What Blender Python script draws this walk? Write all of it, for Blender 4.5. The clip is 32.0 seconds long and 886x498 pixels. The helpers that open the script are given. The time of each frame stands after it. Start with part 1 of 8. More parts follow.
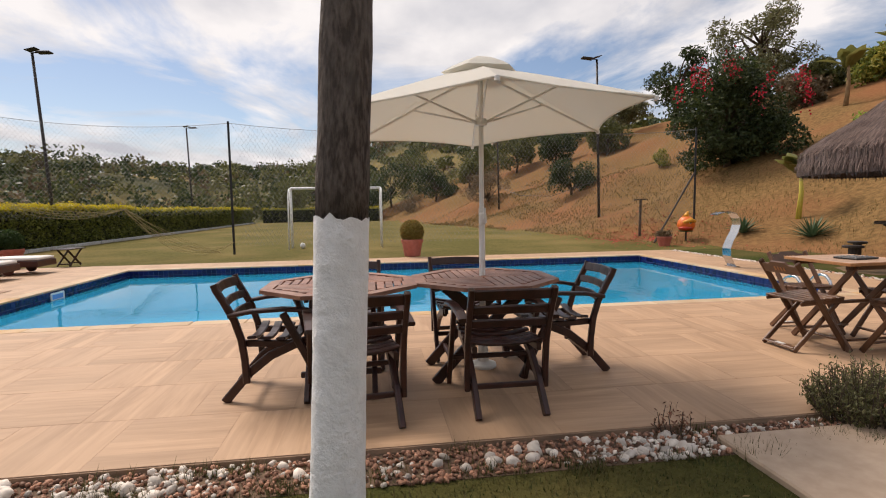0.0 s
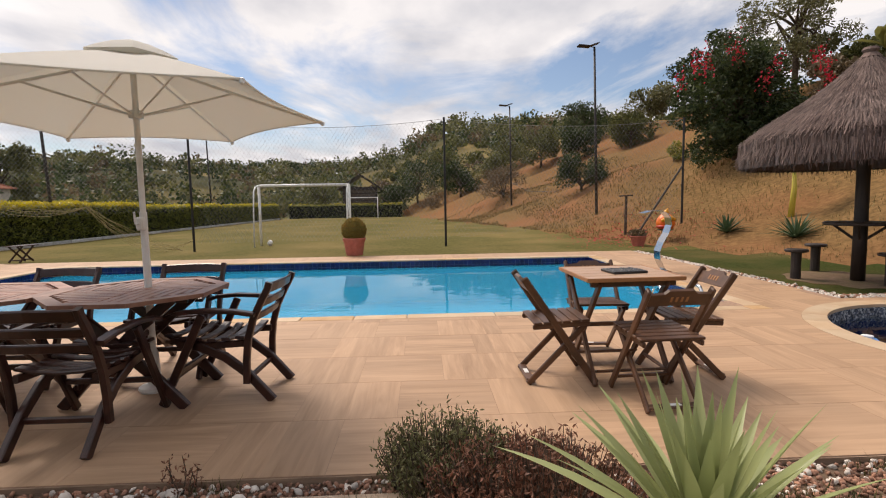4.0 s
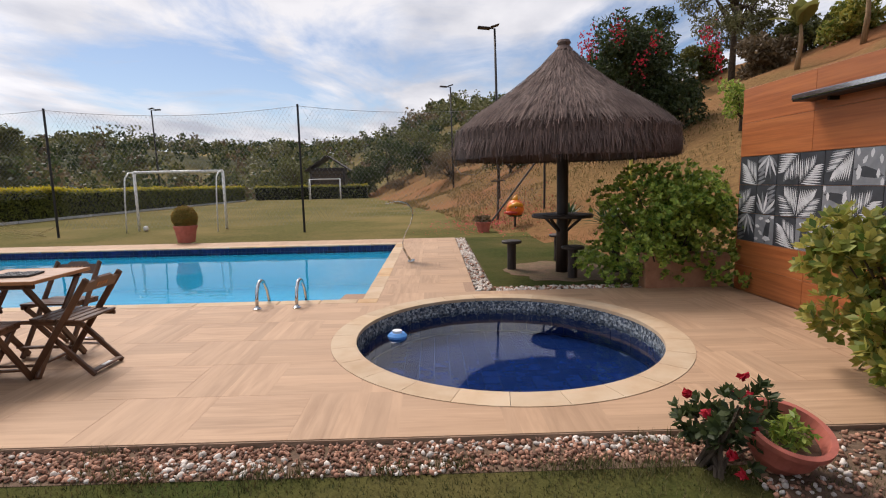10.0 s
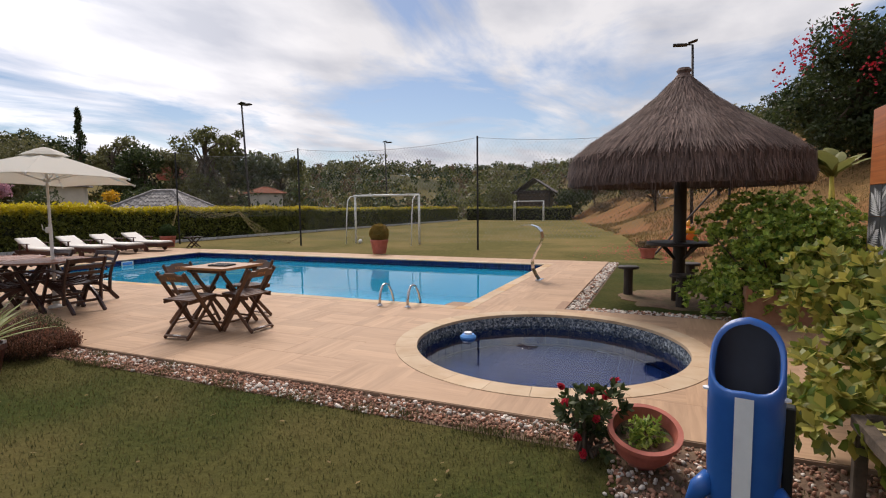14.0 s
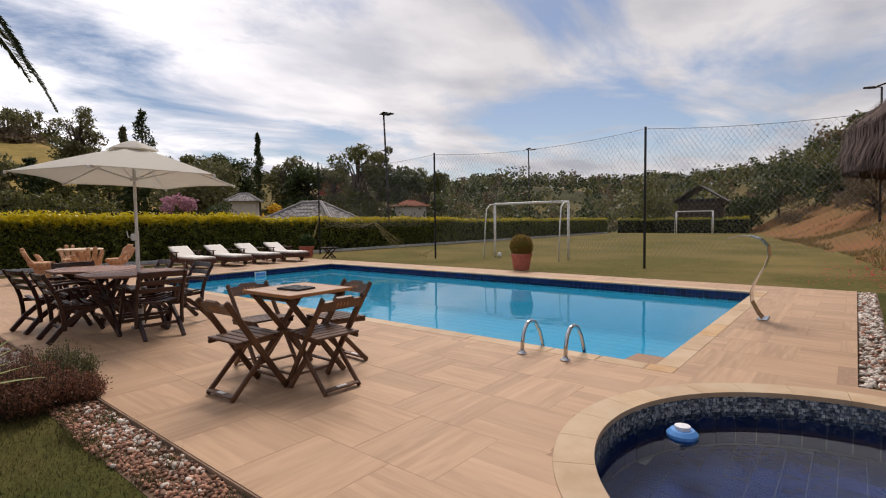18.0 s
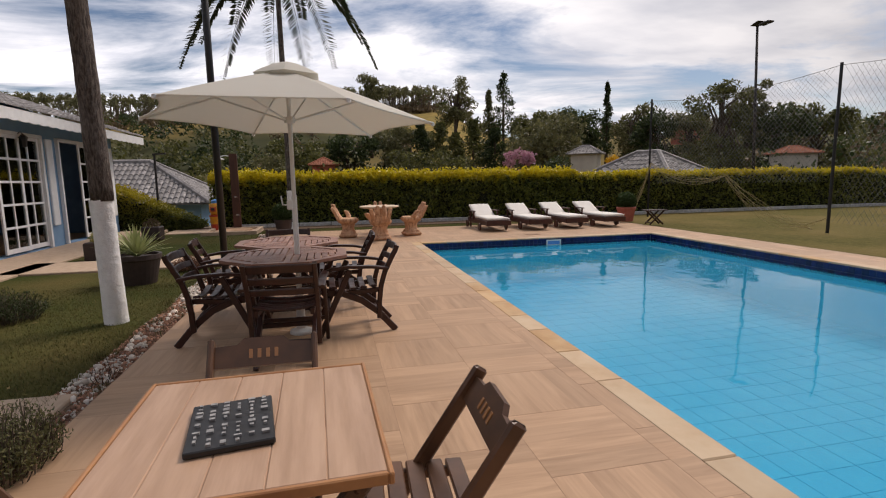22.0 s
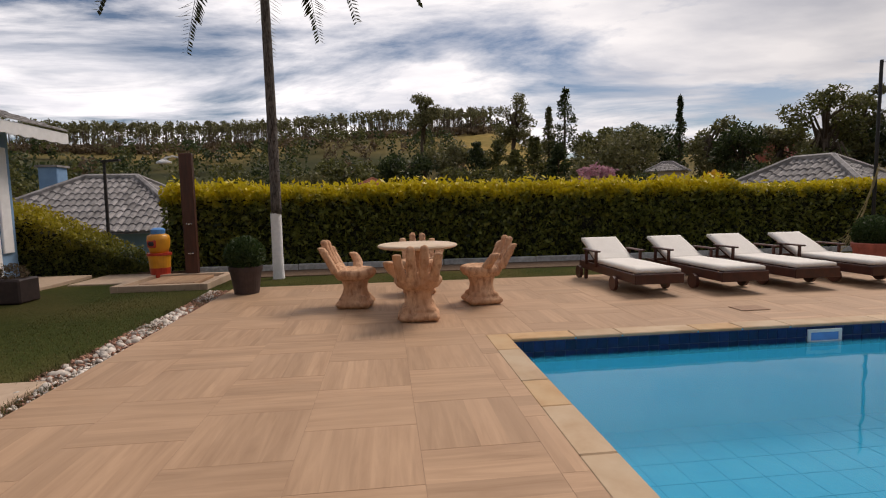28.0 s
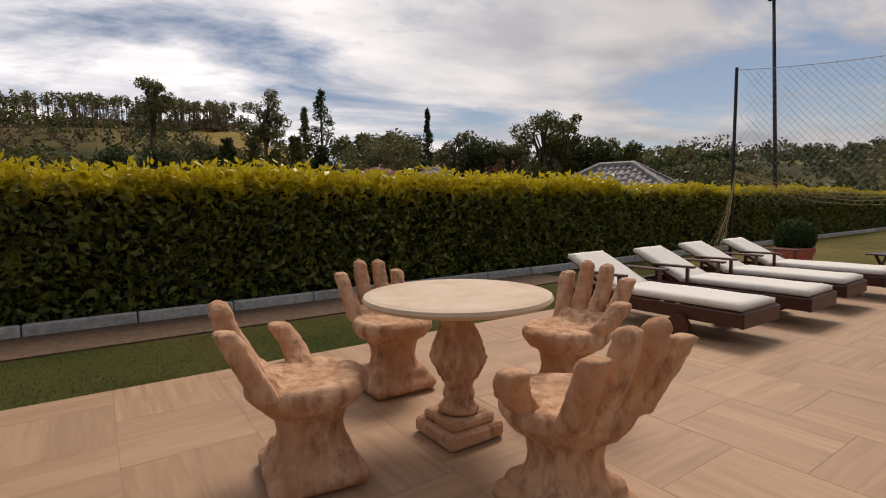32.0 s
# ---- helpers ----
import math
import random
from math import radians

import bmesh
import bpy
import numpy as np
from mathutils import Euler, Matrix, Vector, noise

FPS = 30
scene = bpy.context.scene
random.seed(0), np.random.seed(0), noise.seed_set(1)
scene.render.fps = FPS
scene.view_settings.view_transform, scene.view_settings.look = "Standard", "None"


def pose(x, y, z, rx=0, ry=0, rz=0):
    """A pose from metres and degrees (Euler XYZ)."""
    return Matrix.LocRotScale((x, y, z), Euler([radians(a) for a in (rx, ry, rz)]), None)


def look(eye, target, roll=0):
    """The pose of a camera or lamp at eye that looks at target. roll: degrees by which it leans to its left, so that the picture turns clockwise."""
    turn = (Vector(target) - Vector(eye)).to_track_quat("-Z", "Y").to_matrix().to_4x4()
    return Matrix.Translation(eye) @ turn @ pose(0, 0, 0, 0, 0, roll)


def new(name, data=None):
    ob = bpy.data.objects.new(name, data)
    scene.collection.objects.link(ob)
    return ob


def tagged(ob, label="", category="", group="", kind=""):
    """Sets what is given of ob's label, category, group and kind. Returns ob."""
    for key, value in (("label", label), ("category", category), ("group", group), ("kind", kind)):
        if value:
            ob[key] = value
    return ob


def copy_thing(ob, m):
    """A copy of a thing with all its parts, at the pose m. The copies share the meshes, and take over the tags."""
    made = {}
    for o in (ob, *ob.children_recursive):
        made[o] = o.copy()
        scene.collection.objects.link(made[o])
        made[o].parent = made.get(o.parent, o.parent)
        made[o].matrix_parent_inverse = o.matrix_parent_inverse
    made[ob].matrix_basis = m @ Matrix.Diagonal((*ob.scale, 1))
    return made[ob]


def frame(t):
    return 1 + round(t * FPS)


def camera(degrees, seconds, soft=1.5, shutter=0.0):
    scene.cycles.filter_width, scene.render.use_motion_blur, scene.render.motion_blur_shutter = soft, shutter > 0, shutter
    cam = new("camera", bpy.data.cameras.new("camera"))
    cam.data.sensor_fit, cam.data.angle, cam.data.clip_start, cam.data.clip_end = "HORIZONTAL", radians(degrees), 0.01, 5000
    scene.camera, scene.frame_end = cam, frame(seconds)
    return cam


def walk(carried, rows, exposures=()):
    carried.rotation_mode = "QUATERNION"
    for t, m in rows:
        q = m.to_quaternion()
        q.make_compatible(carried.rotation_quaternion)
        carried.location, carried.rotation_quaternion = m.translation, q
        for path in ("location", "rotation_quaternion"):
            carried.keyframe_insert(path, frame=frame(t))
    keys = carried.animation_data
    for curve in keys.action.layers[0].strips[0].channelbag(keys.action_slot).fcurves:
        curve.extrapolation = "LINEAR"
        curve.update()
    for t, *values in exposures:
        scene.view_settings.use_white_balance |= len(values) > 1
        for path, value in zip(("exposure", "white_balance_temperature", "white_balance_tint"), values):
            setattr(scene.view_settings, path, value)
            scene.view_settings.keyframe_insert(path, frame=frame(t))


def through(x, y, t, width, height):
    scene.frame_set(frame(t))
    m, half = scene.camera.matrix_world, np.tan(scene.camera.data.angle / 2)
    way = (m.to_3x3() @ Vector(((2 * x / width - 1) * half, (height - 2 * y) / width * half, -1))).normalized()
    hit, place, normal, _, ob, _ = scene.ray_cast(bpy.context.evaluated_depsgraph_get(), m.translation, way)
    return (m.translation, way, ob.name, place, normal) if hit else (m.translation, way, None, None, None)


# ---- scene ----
cam = camera(82.6, 32.0, soft=1.1)
PATH = [
    (0, (5.252, -6.032, 1.262), (5.526, -4.058, 1.096), -0.9),
    (0.5, (5.657, -5.96, 1.271), (5.897, -3.981, 1.106), -1.1),
    (1, (5.991, -5.892, 1.286), (6.206, -3.911, 1.12), -1.1),
    (1.5, (6.321, -5.902, 1.296), (6.509, -3.918, 1.128), -1.1),
    (2, (6.615, -5.847, 1.288), (6.764, -3.859, 1.119), -1.2),
    (2.5, (6.926, -5.78, 1.295), (7.044, -3.79, 1.124), -1.1),
    (3, (7.247, -5.773, 1.276), (7.346, -3.782, 1.106), -1.2),
    (3.5, (7.603, -5.763, 1.281), (7.696, -3.773, 1.107), -1.0),
    (4, (7.999, -5.742, 1.273), (8.077, -3.752, 1.092), -1.0),
    (4.5, (8.398, -5.795, 1.276), (8.459, -3.806, 1.077), -0.9),
    (6.5, (10.18, -5.81, 1.329), (10.21, -3.827, 1.067), -1.2),
    (7, (10.552, -5.758, 1.339), (10.582, -3.776, 1.078), -1.2),
    (7.5, (10.964, -5.766, 1.344), (10.995, -3.783, 1.083), -1.2),
    (8, (11.396, -5.788, 1.35), (11.426, -3.805, 1.088), -1.2),
    (8.5, (11.769, -5.884, 1.357), (11.8, -3.901, 1.094), -1.1),
    (9, (12.104, -6.007, 1.378), (12.135, -4.025, 1.117), -1.2),
    (9.5, (12.409, -6.023, 1.383), (12.441, -4.041, 1.121), -1.2),
    (10, (12.702, -6.105, 1.407), (12.735, -4.123, 1.145), -1.2),
    (10.5, (12.986, -5.999, 1.368), (13.017, -4.017, 1.107), -1.4),
    (11, (13.364, -5.798, 1.376), (13.32, -3.817, 1.104), -0.9),
    (11.5, (13.654, -5.771, 1.395), (13.467, -3.796, 1.145), -0.7),
    (12, (13.931, -6.028, 1.408), (13.548, -4.079, 1.17), -0.7),
    (12.5, (14.106, -6.212, 1.413), (13.55, -4.304, 1.182), -0.6),
    (13, (14.315, -6.451, 1.456), (13.641, -4.581, 1.235), -0.7),
    (13.5, (14.401, -6.668, 1.457), (13.659, -4.821, 1.255), -0.6),
    (14, (14.435, -6.785, 1.448), (13.644, -4.955, 1.282), -0.6),
    (14.5, (14.549, -6.922, 1.468), (13.68, -5.124, 1.354), -0.6),
    (15, (14.539, -6.899, 1.46), (13.576, -5.148, 1.376), -0.5),
    (15.5, (14.364, -6.673, 1.42), (13.32, -4.969, 1.344), -0.5),
    (17.5, (13.455, -5.091, 1.331), (12.205, -3.534, 1.225), -0.7),
    (18, (13.175, -4.707, 1.32), (11.91, -3.162, 1.211), -0.7),
    (18.5, (12.862, -4.345, 1.309), (11.52, -2.868, 1.171), -0.7),
    (19, (12.547, -3.964, 1.278), (11.102, -2.591, 1.12), -0.8),
    (19.5, (12.223, -3.689, 1.269), (10.658, -2.46, 1.068), -0.7),
    (20, (11.966, -3.386, 1.287), (10.276, -2.342, 1.053), -0.8),
    (20.5, (11.723, -2.983, 1.354), (9.921, -2.149, 1.11), -1.1),
    (21, (11.434, -2.62, 1.365), (9.56, -1.971, 1.107), -1.1),
    (21.5, (11.188, -2.256, 1.395), (9.277, -1.732, 1.122), -0.8),
    (22, (10.749, -1.896, 1.368), (8.815, -1.468, 1.095), -1.0),
    (22.5, (10.278, -1.595, 1.36), (8.329, -1.231, 1.094), -1.0),
    (23, (9.778, -1.343, 1.321), (7.816, -1.04, 1.075), -1.1),
    (23.5, (9.286, -1.138, 1.358), (7.312, -0.919, 1.123), -1.3),
    (24, (8.751, -0.965, 1.346), (6.772, -0.789, 1.122), -0.8),
    (24.5, (8.156, -0.877, 1.321), (6.175, -0.711, 1.103), -1.4),
    (25, (7.629, -0.847, 1.323), (5.648, -0.678, 1.105), -1.0),
    (25.5, (7.117, -0.874, 1.303), (5.136, -0.704, 1.088), -1.0),
    (26, (6.612, -0.924, 1.305), (4.631, -0.731, 1.105), -0.9),
    (26.5, (6.061, -0.941, 1.294), (4.081, -0.733, 1.104), -1.0),
    (28.5, (3.797, -1.207, 1.23), (1.818, -0.978, 1.053), -1.2),
    (29, (3.234, -1.336, 1.231), (1.256, -1.097, 1.061), -1.2),
    (29.5, (2.701, -1.492, 1.251), (0.728, -1.206, 1.095), -0.9),
    (30, (2.173, -1.651, 1.239), (0.218, -1.253, 1.1), -0.7),
    (30.5, (1.673, -1.827, 1.224), (-0.249, -1.293, 1.08), -0.6),
    (31, (1.184, -1.974, 1.215), (-0.686, -1.282, 1.058), -0.7),
    (31.5, (0.719, -2.128, 1.204), (-1.061, -1.231, 1.042), -0.7),
    (32, (0.294, -2.226, 1.203), (-1.347, -1.097, 1.026), -0.8),
]
walk(cam, [(t, look(eye, target, roll)) for t, eye, target, roll in PATH], [(0.0, 0.80, 6800, 15), (4.0, 0.80, 6800, 15), (7.0, 0.74, 6500, 15), (11.0, 0.74, 6400, 15), (14.0, 0.62, 6500, 15), (17.0, 0.46, 6650, 16), (22.0, 0.28, 6650, 16), (26.0, 0.16, 6700, 16), (32.0, 0.14, 6900, 16)])

# ---- world and sun ----
SUN_ELEV, SUN_AZ = 52.0, -35.0      # degrees; azimuth from +y towards +x


def nodes_of(owner):
    owner.use_nodes = True
    owner.node_tree.nodes.clear()
    return owner.node_tree.nodes, owner.node_tree.links


world = bpy.data.worlds.new("sky")
scene.world = world
N, K = nodes_of(world)
sky = N.new("ShaderNodeTexSky")
sky.sky_type, sky.sun_disc = "NISHITA", False
sky.sun_elevation, sky.sun_rotation = radians(SUN_ELEV), radians(SUN_AZ)
sky.air_density, sky.dust_density, sky.ozone_density = 1.0, 0.6, 2.0
coord = N.new("ShaderNodeTexCoord")
# clouds: the direction is laid on a flat cloud layer, then two scales of noise
sep = N.new("ShaderNodeSeparateXYZ")
K.new(coord.outputs["Generated"], sep.inputs[0])
zmax = N.new("ShaderNodeMath")
zmax.operation = "MAXIMUM"
zmax.inputs[1].default_value = 0.0
K.new(sep.outputs["Z"], zmax.inputs[0])
zoff = N.new("ShaderNodeMath")
zoff.operation = "ADD"
zoff.inputs[1].default_value = 0.09
K.new(zmax.outputs[0], zoff.inputs[0])
layer = N.new("ShaderNodeVectorMath")
layer.operation = "DIVIDE"
both = N.new("ShaderNodeCombineXYZ")
for k in range(3):
    K.new(zoff.outputs[0], both.inputs[k])
K.new(coord.outputs["Generated"], layer.inputs[0])
K.new(both.outputs[0], layer.inputs[1])
cmap = N.new("ShaderNodeMapping")
cmap.inputs["Rotation"].default_value = (0, 0, radians(-28))
cmap.inputs["Scale"].default_value = (1.0, 0.62, 0.0)
cmap.inputs["Location"].default_value = (3.1, 1.7, 0.0)
K.new(layer.outputs[0], cmap.inputs[0])
big = N.new("ShaderNodeTexNoise")
big.inputs["Scale"].default_value, big.inputs["Detail"].default_value, big.inputs["Roughness"].default_value = 0.85, 10, 0.60
big.inputs["Distortion"].default_value = 0.5
K.new(cmap.outputs[0], big.inputs["Vector"])
cover = N.new("ShaderNodeValToRGB")
cover.color_ramp.elements[0].position, cover.color_ramp.elements[1].position = 0.385, 0.54
K.new(big.outputs["Fac"], cover.inputs["Fac"])
fine = N.new("ShaderNodeTexNoise")
fine.inputs["Scale"].default_value, fine.inputs["Detail"].default_value = 1.6, 7
K.new(cmap.outputs[0], fine.inputs["Vector"])
tone = N.new("ShaderNodeValToRGB")
tone.color_ramp.elements[0].position, tone.color_ramp.elements[1].position = 0.36, 0.62
tone.color_ramp.elements[0].color, tone.color_ramp.elements[1].color = (0.62, 0.65, 0.71, 1), (1.0, 1.0, 1.0, 1)
K.new(fine.outputs["Fac"], tone.inputs["Fac"])
sky_bg, cloud_bg, mix, out = (N.new("ShaderNode" + k) for k in ("Background", "Background", "MixShader", "OutputWorld"))
sky_bg.inputs["Strength"].default_value = 0.060
K.new(sky.outputs[0], sky_bg.inputs["Color"])
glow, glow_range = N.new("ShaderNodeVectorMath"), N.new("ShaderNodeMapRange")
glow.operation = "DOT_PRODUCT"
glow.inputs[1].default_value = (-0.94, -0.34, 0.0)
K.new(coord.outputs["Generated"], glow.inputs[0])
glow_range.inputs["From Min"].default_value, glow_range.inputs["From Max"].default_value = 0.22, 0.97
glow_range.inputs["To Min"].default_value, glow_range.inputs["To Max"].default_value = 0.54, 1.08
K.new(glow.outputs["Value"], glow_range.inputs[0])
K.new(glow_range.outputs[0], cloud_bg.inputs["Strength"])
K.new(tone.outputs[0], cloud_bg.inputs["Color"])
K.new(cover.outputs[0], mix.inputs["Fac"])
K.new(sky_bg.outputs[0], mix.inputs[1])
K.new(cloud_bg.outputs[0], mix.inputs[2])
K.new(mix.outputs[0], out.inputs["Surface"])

sun = new("sun", bpy.data.lights.new("sun", "SUN"))
sun.data.energy, sun.data.angle, sun.data.color = 2.15, radians(22), (1.0, 0.91, 0.80)
sun.matrix_world = look((200 * math.sin(radians(SUN_AZ)) * math.cos(radians(SUN_ELEV)), 200 * math.cos(radians(SUN_AZ)) * math.cos(radians(SUN_ELEV)), 200 * math.sin(radians(SUN_ELEV))), (0, 0, 0))

# ---- materials ----


def mat(name, c1, c2=None, rough=0.6, metal=0.0, scale=6.0, detail=5, stretch=(1, 1, 1), bump=0.15, dist=0.01, c3=None, stain=1.2, stain_amt=0.35,
        each=0.0, island=0.0, low=0.35, high=0.65, spec=0.5, sheen=0.0, coat=0.0):
    """Two colours by a fine noise, a third by a broad one, with bump; each / island: how far single pieces differ in brightness."""
    m = bpy.data.materials.new(name)
    N, K = nodes_of(m)
    c2 = c2 or tuple(v * 0.75 for v in c1)
    tc, mp = N.new("ShaderNodeTexCoord"), N.new("ShaderNodeMapping")
    mp.inputs["Scale"].default_value = stretch
    K.new(tc.outputs["Object"], mp.inputs[0])
    vec = mp.outputs[0]
    info = None
    if each or island:
        info = N.new("ShaderNodeObjectInfo") if each else N.new("ShaderNodeNewGeometry")
        rnd = info.outputs["Random"] if each else info.outputs["Random Per Island"]
        add = N.new("ShaderNodeVectorMath")
        add.operation = "ADD"
        mul = N.new("ShaderNodeMath")
        mul.operation = "MULTIPLY"
        mul.inputs[1].default_value = 37.0
        K.new(rnd, mul.inputs[0])
        K.new(vec, add.inputs[0])
        K.new(mul.outputs[0], add.inputs[1])
        vec = add.outputs[0]
    n1 = N.new("ShaderNodeTexNoise")
    n1.inputs["Scale"].default_value, n1.inputs["Detail"].default_value, n1.inputs["Roughness"].default_value = scale, detail, 0.6
    K.new(vec, n1.inputs["Vector"])
    r1 = N.new("ShaderNodeValToRGB")
    r1.color_ramp.elements[0].position, r1.color_ramp.elements[1].position = low, high
    r1.color_ramp.elements[0].color, r1.color_ramp.elements[1].color = (*c2, 1), (*c1, 1)
    K.new(n1.outputs["Fac"], r1.inputs["Fac"])
    col = r1.outputs[0]
    if c3:
        n2 = N.new("ShaderNodeTexNoise")
        n2.inputs["Scale"].default_value, n2.inputs["Detail"].default_value = stain, 4
        K.new(vec if not (each or island) else mp.outputs[0], n2.inputs["Vector"])
        r2 = N.new("ShaderNodeValToRGB")
        r2.color_ramp.elements[0].position, r2.color_ramp.elements[1].position = 0.42, 0.68
        K.new(n2.outputs["Fac"], r2.inputs["Fac"])
        amt = N.new("ShaderNodeMath")
        amt.operation = "MULTIPLY"
        amt.inputs[1].default_value = stain_amt
        K.new(r2.outputs[0], amt.inputs[0])
        mx = N.new("ShaderNodeMixRGB")
        mx.inputs[2].default_value = (*c3, 1)
        K.new(amt.outputs[0], mx.inputs[0])
        K.new(col, mx.inputs[1])
        col = mx.outputs[0]
    if each or island:
        hsv, rng = N.new("ShaderNodeHueSaturation"), N.new("ShaderNodeMapRange")
        rng.inputs["To Min"].default_value, rng.inputs["To Max"].default_value = 1 - (each or island), 1 + (each or island)
        K.new(rnd, rng.inputs[0])
        K.new(rng.outputs[0], hsv.inputs["Value"])
        K.new(col, hsv.inputs["Color"])
        col = hsv.outputs[0]
    b = N.new("ShaderNodeBsdfPrincipled")
    b.inputs["Roughness"].default_value, b.inputs["Metallic"].default_value = rough, metal
    b.inputs["Specular IOR Level"].default_value = spec
    b.inputs["Coat Weight"].default_value = coat
    b.inputs["Coat Roughness"].default_value = 0.15
    K.new(col, b.inputs["Base Color"])
    if bump:
        bp = N.new("ShaderNodeBump")
        bp.inputs["Strength"].default_value, bp.inputs["Distance"].default_value = bump, dist
        K.new(n1.outputs["Fac"], bp.inputs["Height"])
        K.new(bp.outputs[0], b.inputs["Normal"])
    o = N.new("ShaderNodeOutputMaterial")
    K.new(b.outputs[0], o.inputs[0])
    return m


def leafy(name, c1, c2, c3=None, through=0.35, rough=0.55, top=None):
    """Foliage: every leaf differs a little; light passes partly through. top: (z0, z1, colour) of sunlit young shoots."""
    m = bpy.data.materials.new(name)
    N, K = nodes_of(m)
    geo = N.new("ShaderNodeNewGeometry")
    ramp = N.new("ShaderNodeValToRGB")
    ramp.color_ramp.elements[0].color, ramp.color_ramp.elements[1].color = (*c1, 1), (*c2, 1)
    if c3:
        e = ramp.color_ramp.elements.new(0.9)
        e.color = (*c3, 1)
        ramp.color_ramp.elements[1].position = 0.8
        ramp.color_ramp.elements[2].position = 1.0
    K.new(geo.outputs["Random Per Island"], ramp.inputs["Fac"])
    col = ramp.outputs[0]
    if top:
        tc, sp, mr = N.new("ShaderNodeTexCoord"), N.new("ShaderNodeSeparateXYZ"), N.new("ShaderNodeMapRange")
        K.new(tc.outputs["Object"], sp.inputs[0])
        mr.inputs["From Min"].default_value, mr.inputs["From Max"].default_value = top[0], top[1]
        nz, ad = N.new("ShaderNodeTexNoise"), N.new("ShaderNodeMath")
        nz.inputs["Scale"].default_value = 4.5
        ad.operation = "MULTIPLY_ADD"
        ad.inputs[1].default_value = 0.8
        K.new(tc.outputs["Object"], nz.inputs["Vector"])
        K.new(nz.outputs["Fac"], ad.inputs[0])
        K.new(sp.outputs["Z"], ad.inputs[2])
        K.new(ad.outputs[0], mr.inputs[0])
        mx = N.new("ShaderNodeMixRGB")
        mx.inputs[2].default_value = (*top[2], 1)
        K.new(mr.outputs[0], mx.inputs[0])
        K.new(col, mx.inputs[1])
        col = mx.outputs[0]
    d, t, mix, o = (N.new("ShaderNode" + k) for k in ("BsdfPrincipled", "BsdfTranslucent", "MixShader", "OutputMaterial"))
    d.inputs["Roughness"].default_value = rough
    d.inputs["Specular IOR Level"].default_value = 0.35
    mix.inputs[0].default_value = through
    K.new(col, d.inputs["Base Color"])
    K.new(col, t.inputs["Color"])
    K.new(d.outputs[0], mix.inputs[1])
    K.new(t.outputs[0], mix.inputs[2])
    K.new(mix.outputs[0], o.inputs[0])
    return m


def water_mat(name, tint, wave, amount, ior, body=None):
    m = bpy.data.materials.new(name)
    N, K = nodes_of(m)
    tr, gl, mix, o, fr = (N.new("ShaderNode" + k) for k in ("BsdfTransparent", "BsdfGlossy", "MixShader", "OutputMaterial", "Fresnel"))
    tr.inputs["Color"].default_value = (*tint, 1)
    gl.inputs["Roughness"].default_value = 0.02
    fr.inputs["IOR"].default_value = ior
    tc, nz, bp = N.new("ShaderNodeTexCoord"), N.new("ShaderNodeTexNoise"), N.new("ShaderNodeBump")
    nz.inputs["Scale"].default_value, nz.inputs["Detail"].default_value = wave, 2
    bp.inputs["Strength"].default_value, bp.inputs["Distance"].default_value = amount, 0.02
    K.new(tc.outputs["Object"], nz.inputs["Vector"])
    K.new(nz.outputs["Fac"], bp.inputs["Height"])
    K.new(bp.outputs[0], gl.inputs["Normal"])
    K.new(bp.outputs[0], fr.inputs["Normal"])
    K.new(fr.outputs[0], mix.inputs[0])
    under = tr.outputs[0]
    if body:        # light scattered back by the water itself
        df, bm = N.new("ShaderNodeBsdfDiffuse"), N.new("ShaderNodeMixShader")
        df.inputs["Color"].default_value = (*body, 1)
        bm.inputs[0].default_value = 0.42
        K.new(under, bm.inputs[1])
        K.new(df.outputs[0], bm.inputs[2])
        under = bm.outputs[0]
    K.new(under, mix.inputs[1])
    K.new(gl.outputs[0], mix.inputs[2])
    K.new(mix.outputs[0], o.inputs[0])
    return m


def glass_mat(name):
    m = bpy.data.materials.new(name)
    N, K = nodes_of(m)
    tr, gl, mix, o, fr = (N.new("ShaderNode" + k) for k in ("BsdfTransparent", "BsdfGlossy", "MixShader", "OutputMaterial", "Fresnel"))
    tr.inputs["Color"].default_value = (0.75, 0.8, 0.8, 1)
    gl.inputs["Roughness"].default_value = 0.01
    fr.inputs["IOR"].default_value = 1.6
    K.new(fr.outputs[0], mix.inputs[0])
    K.new(tr.outputs[0], mix.inputs[1])
    K.new(gl.outputs[0], mix.inputs[2])
    K.new(mix.outputs[0], o.inputs[0])
    return m


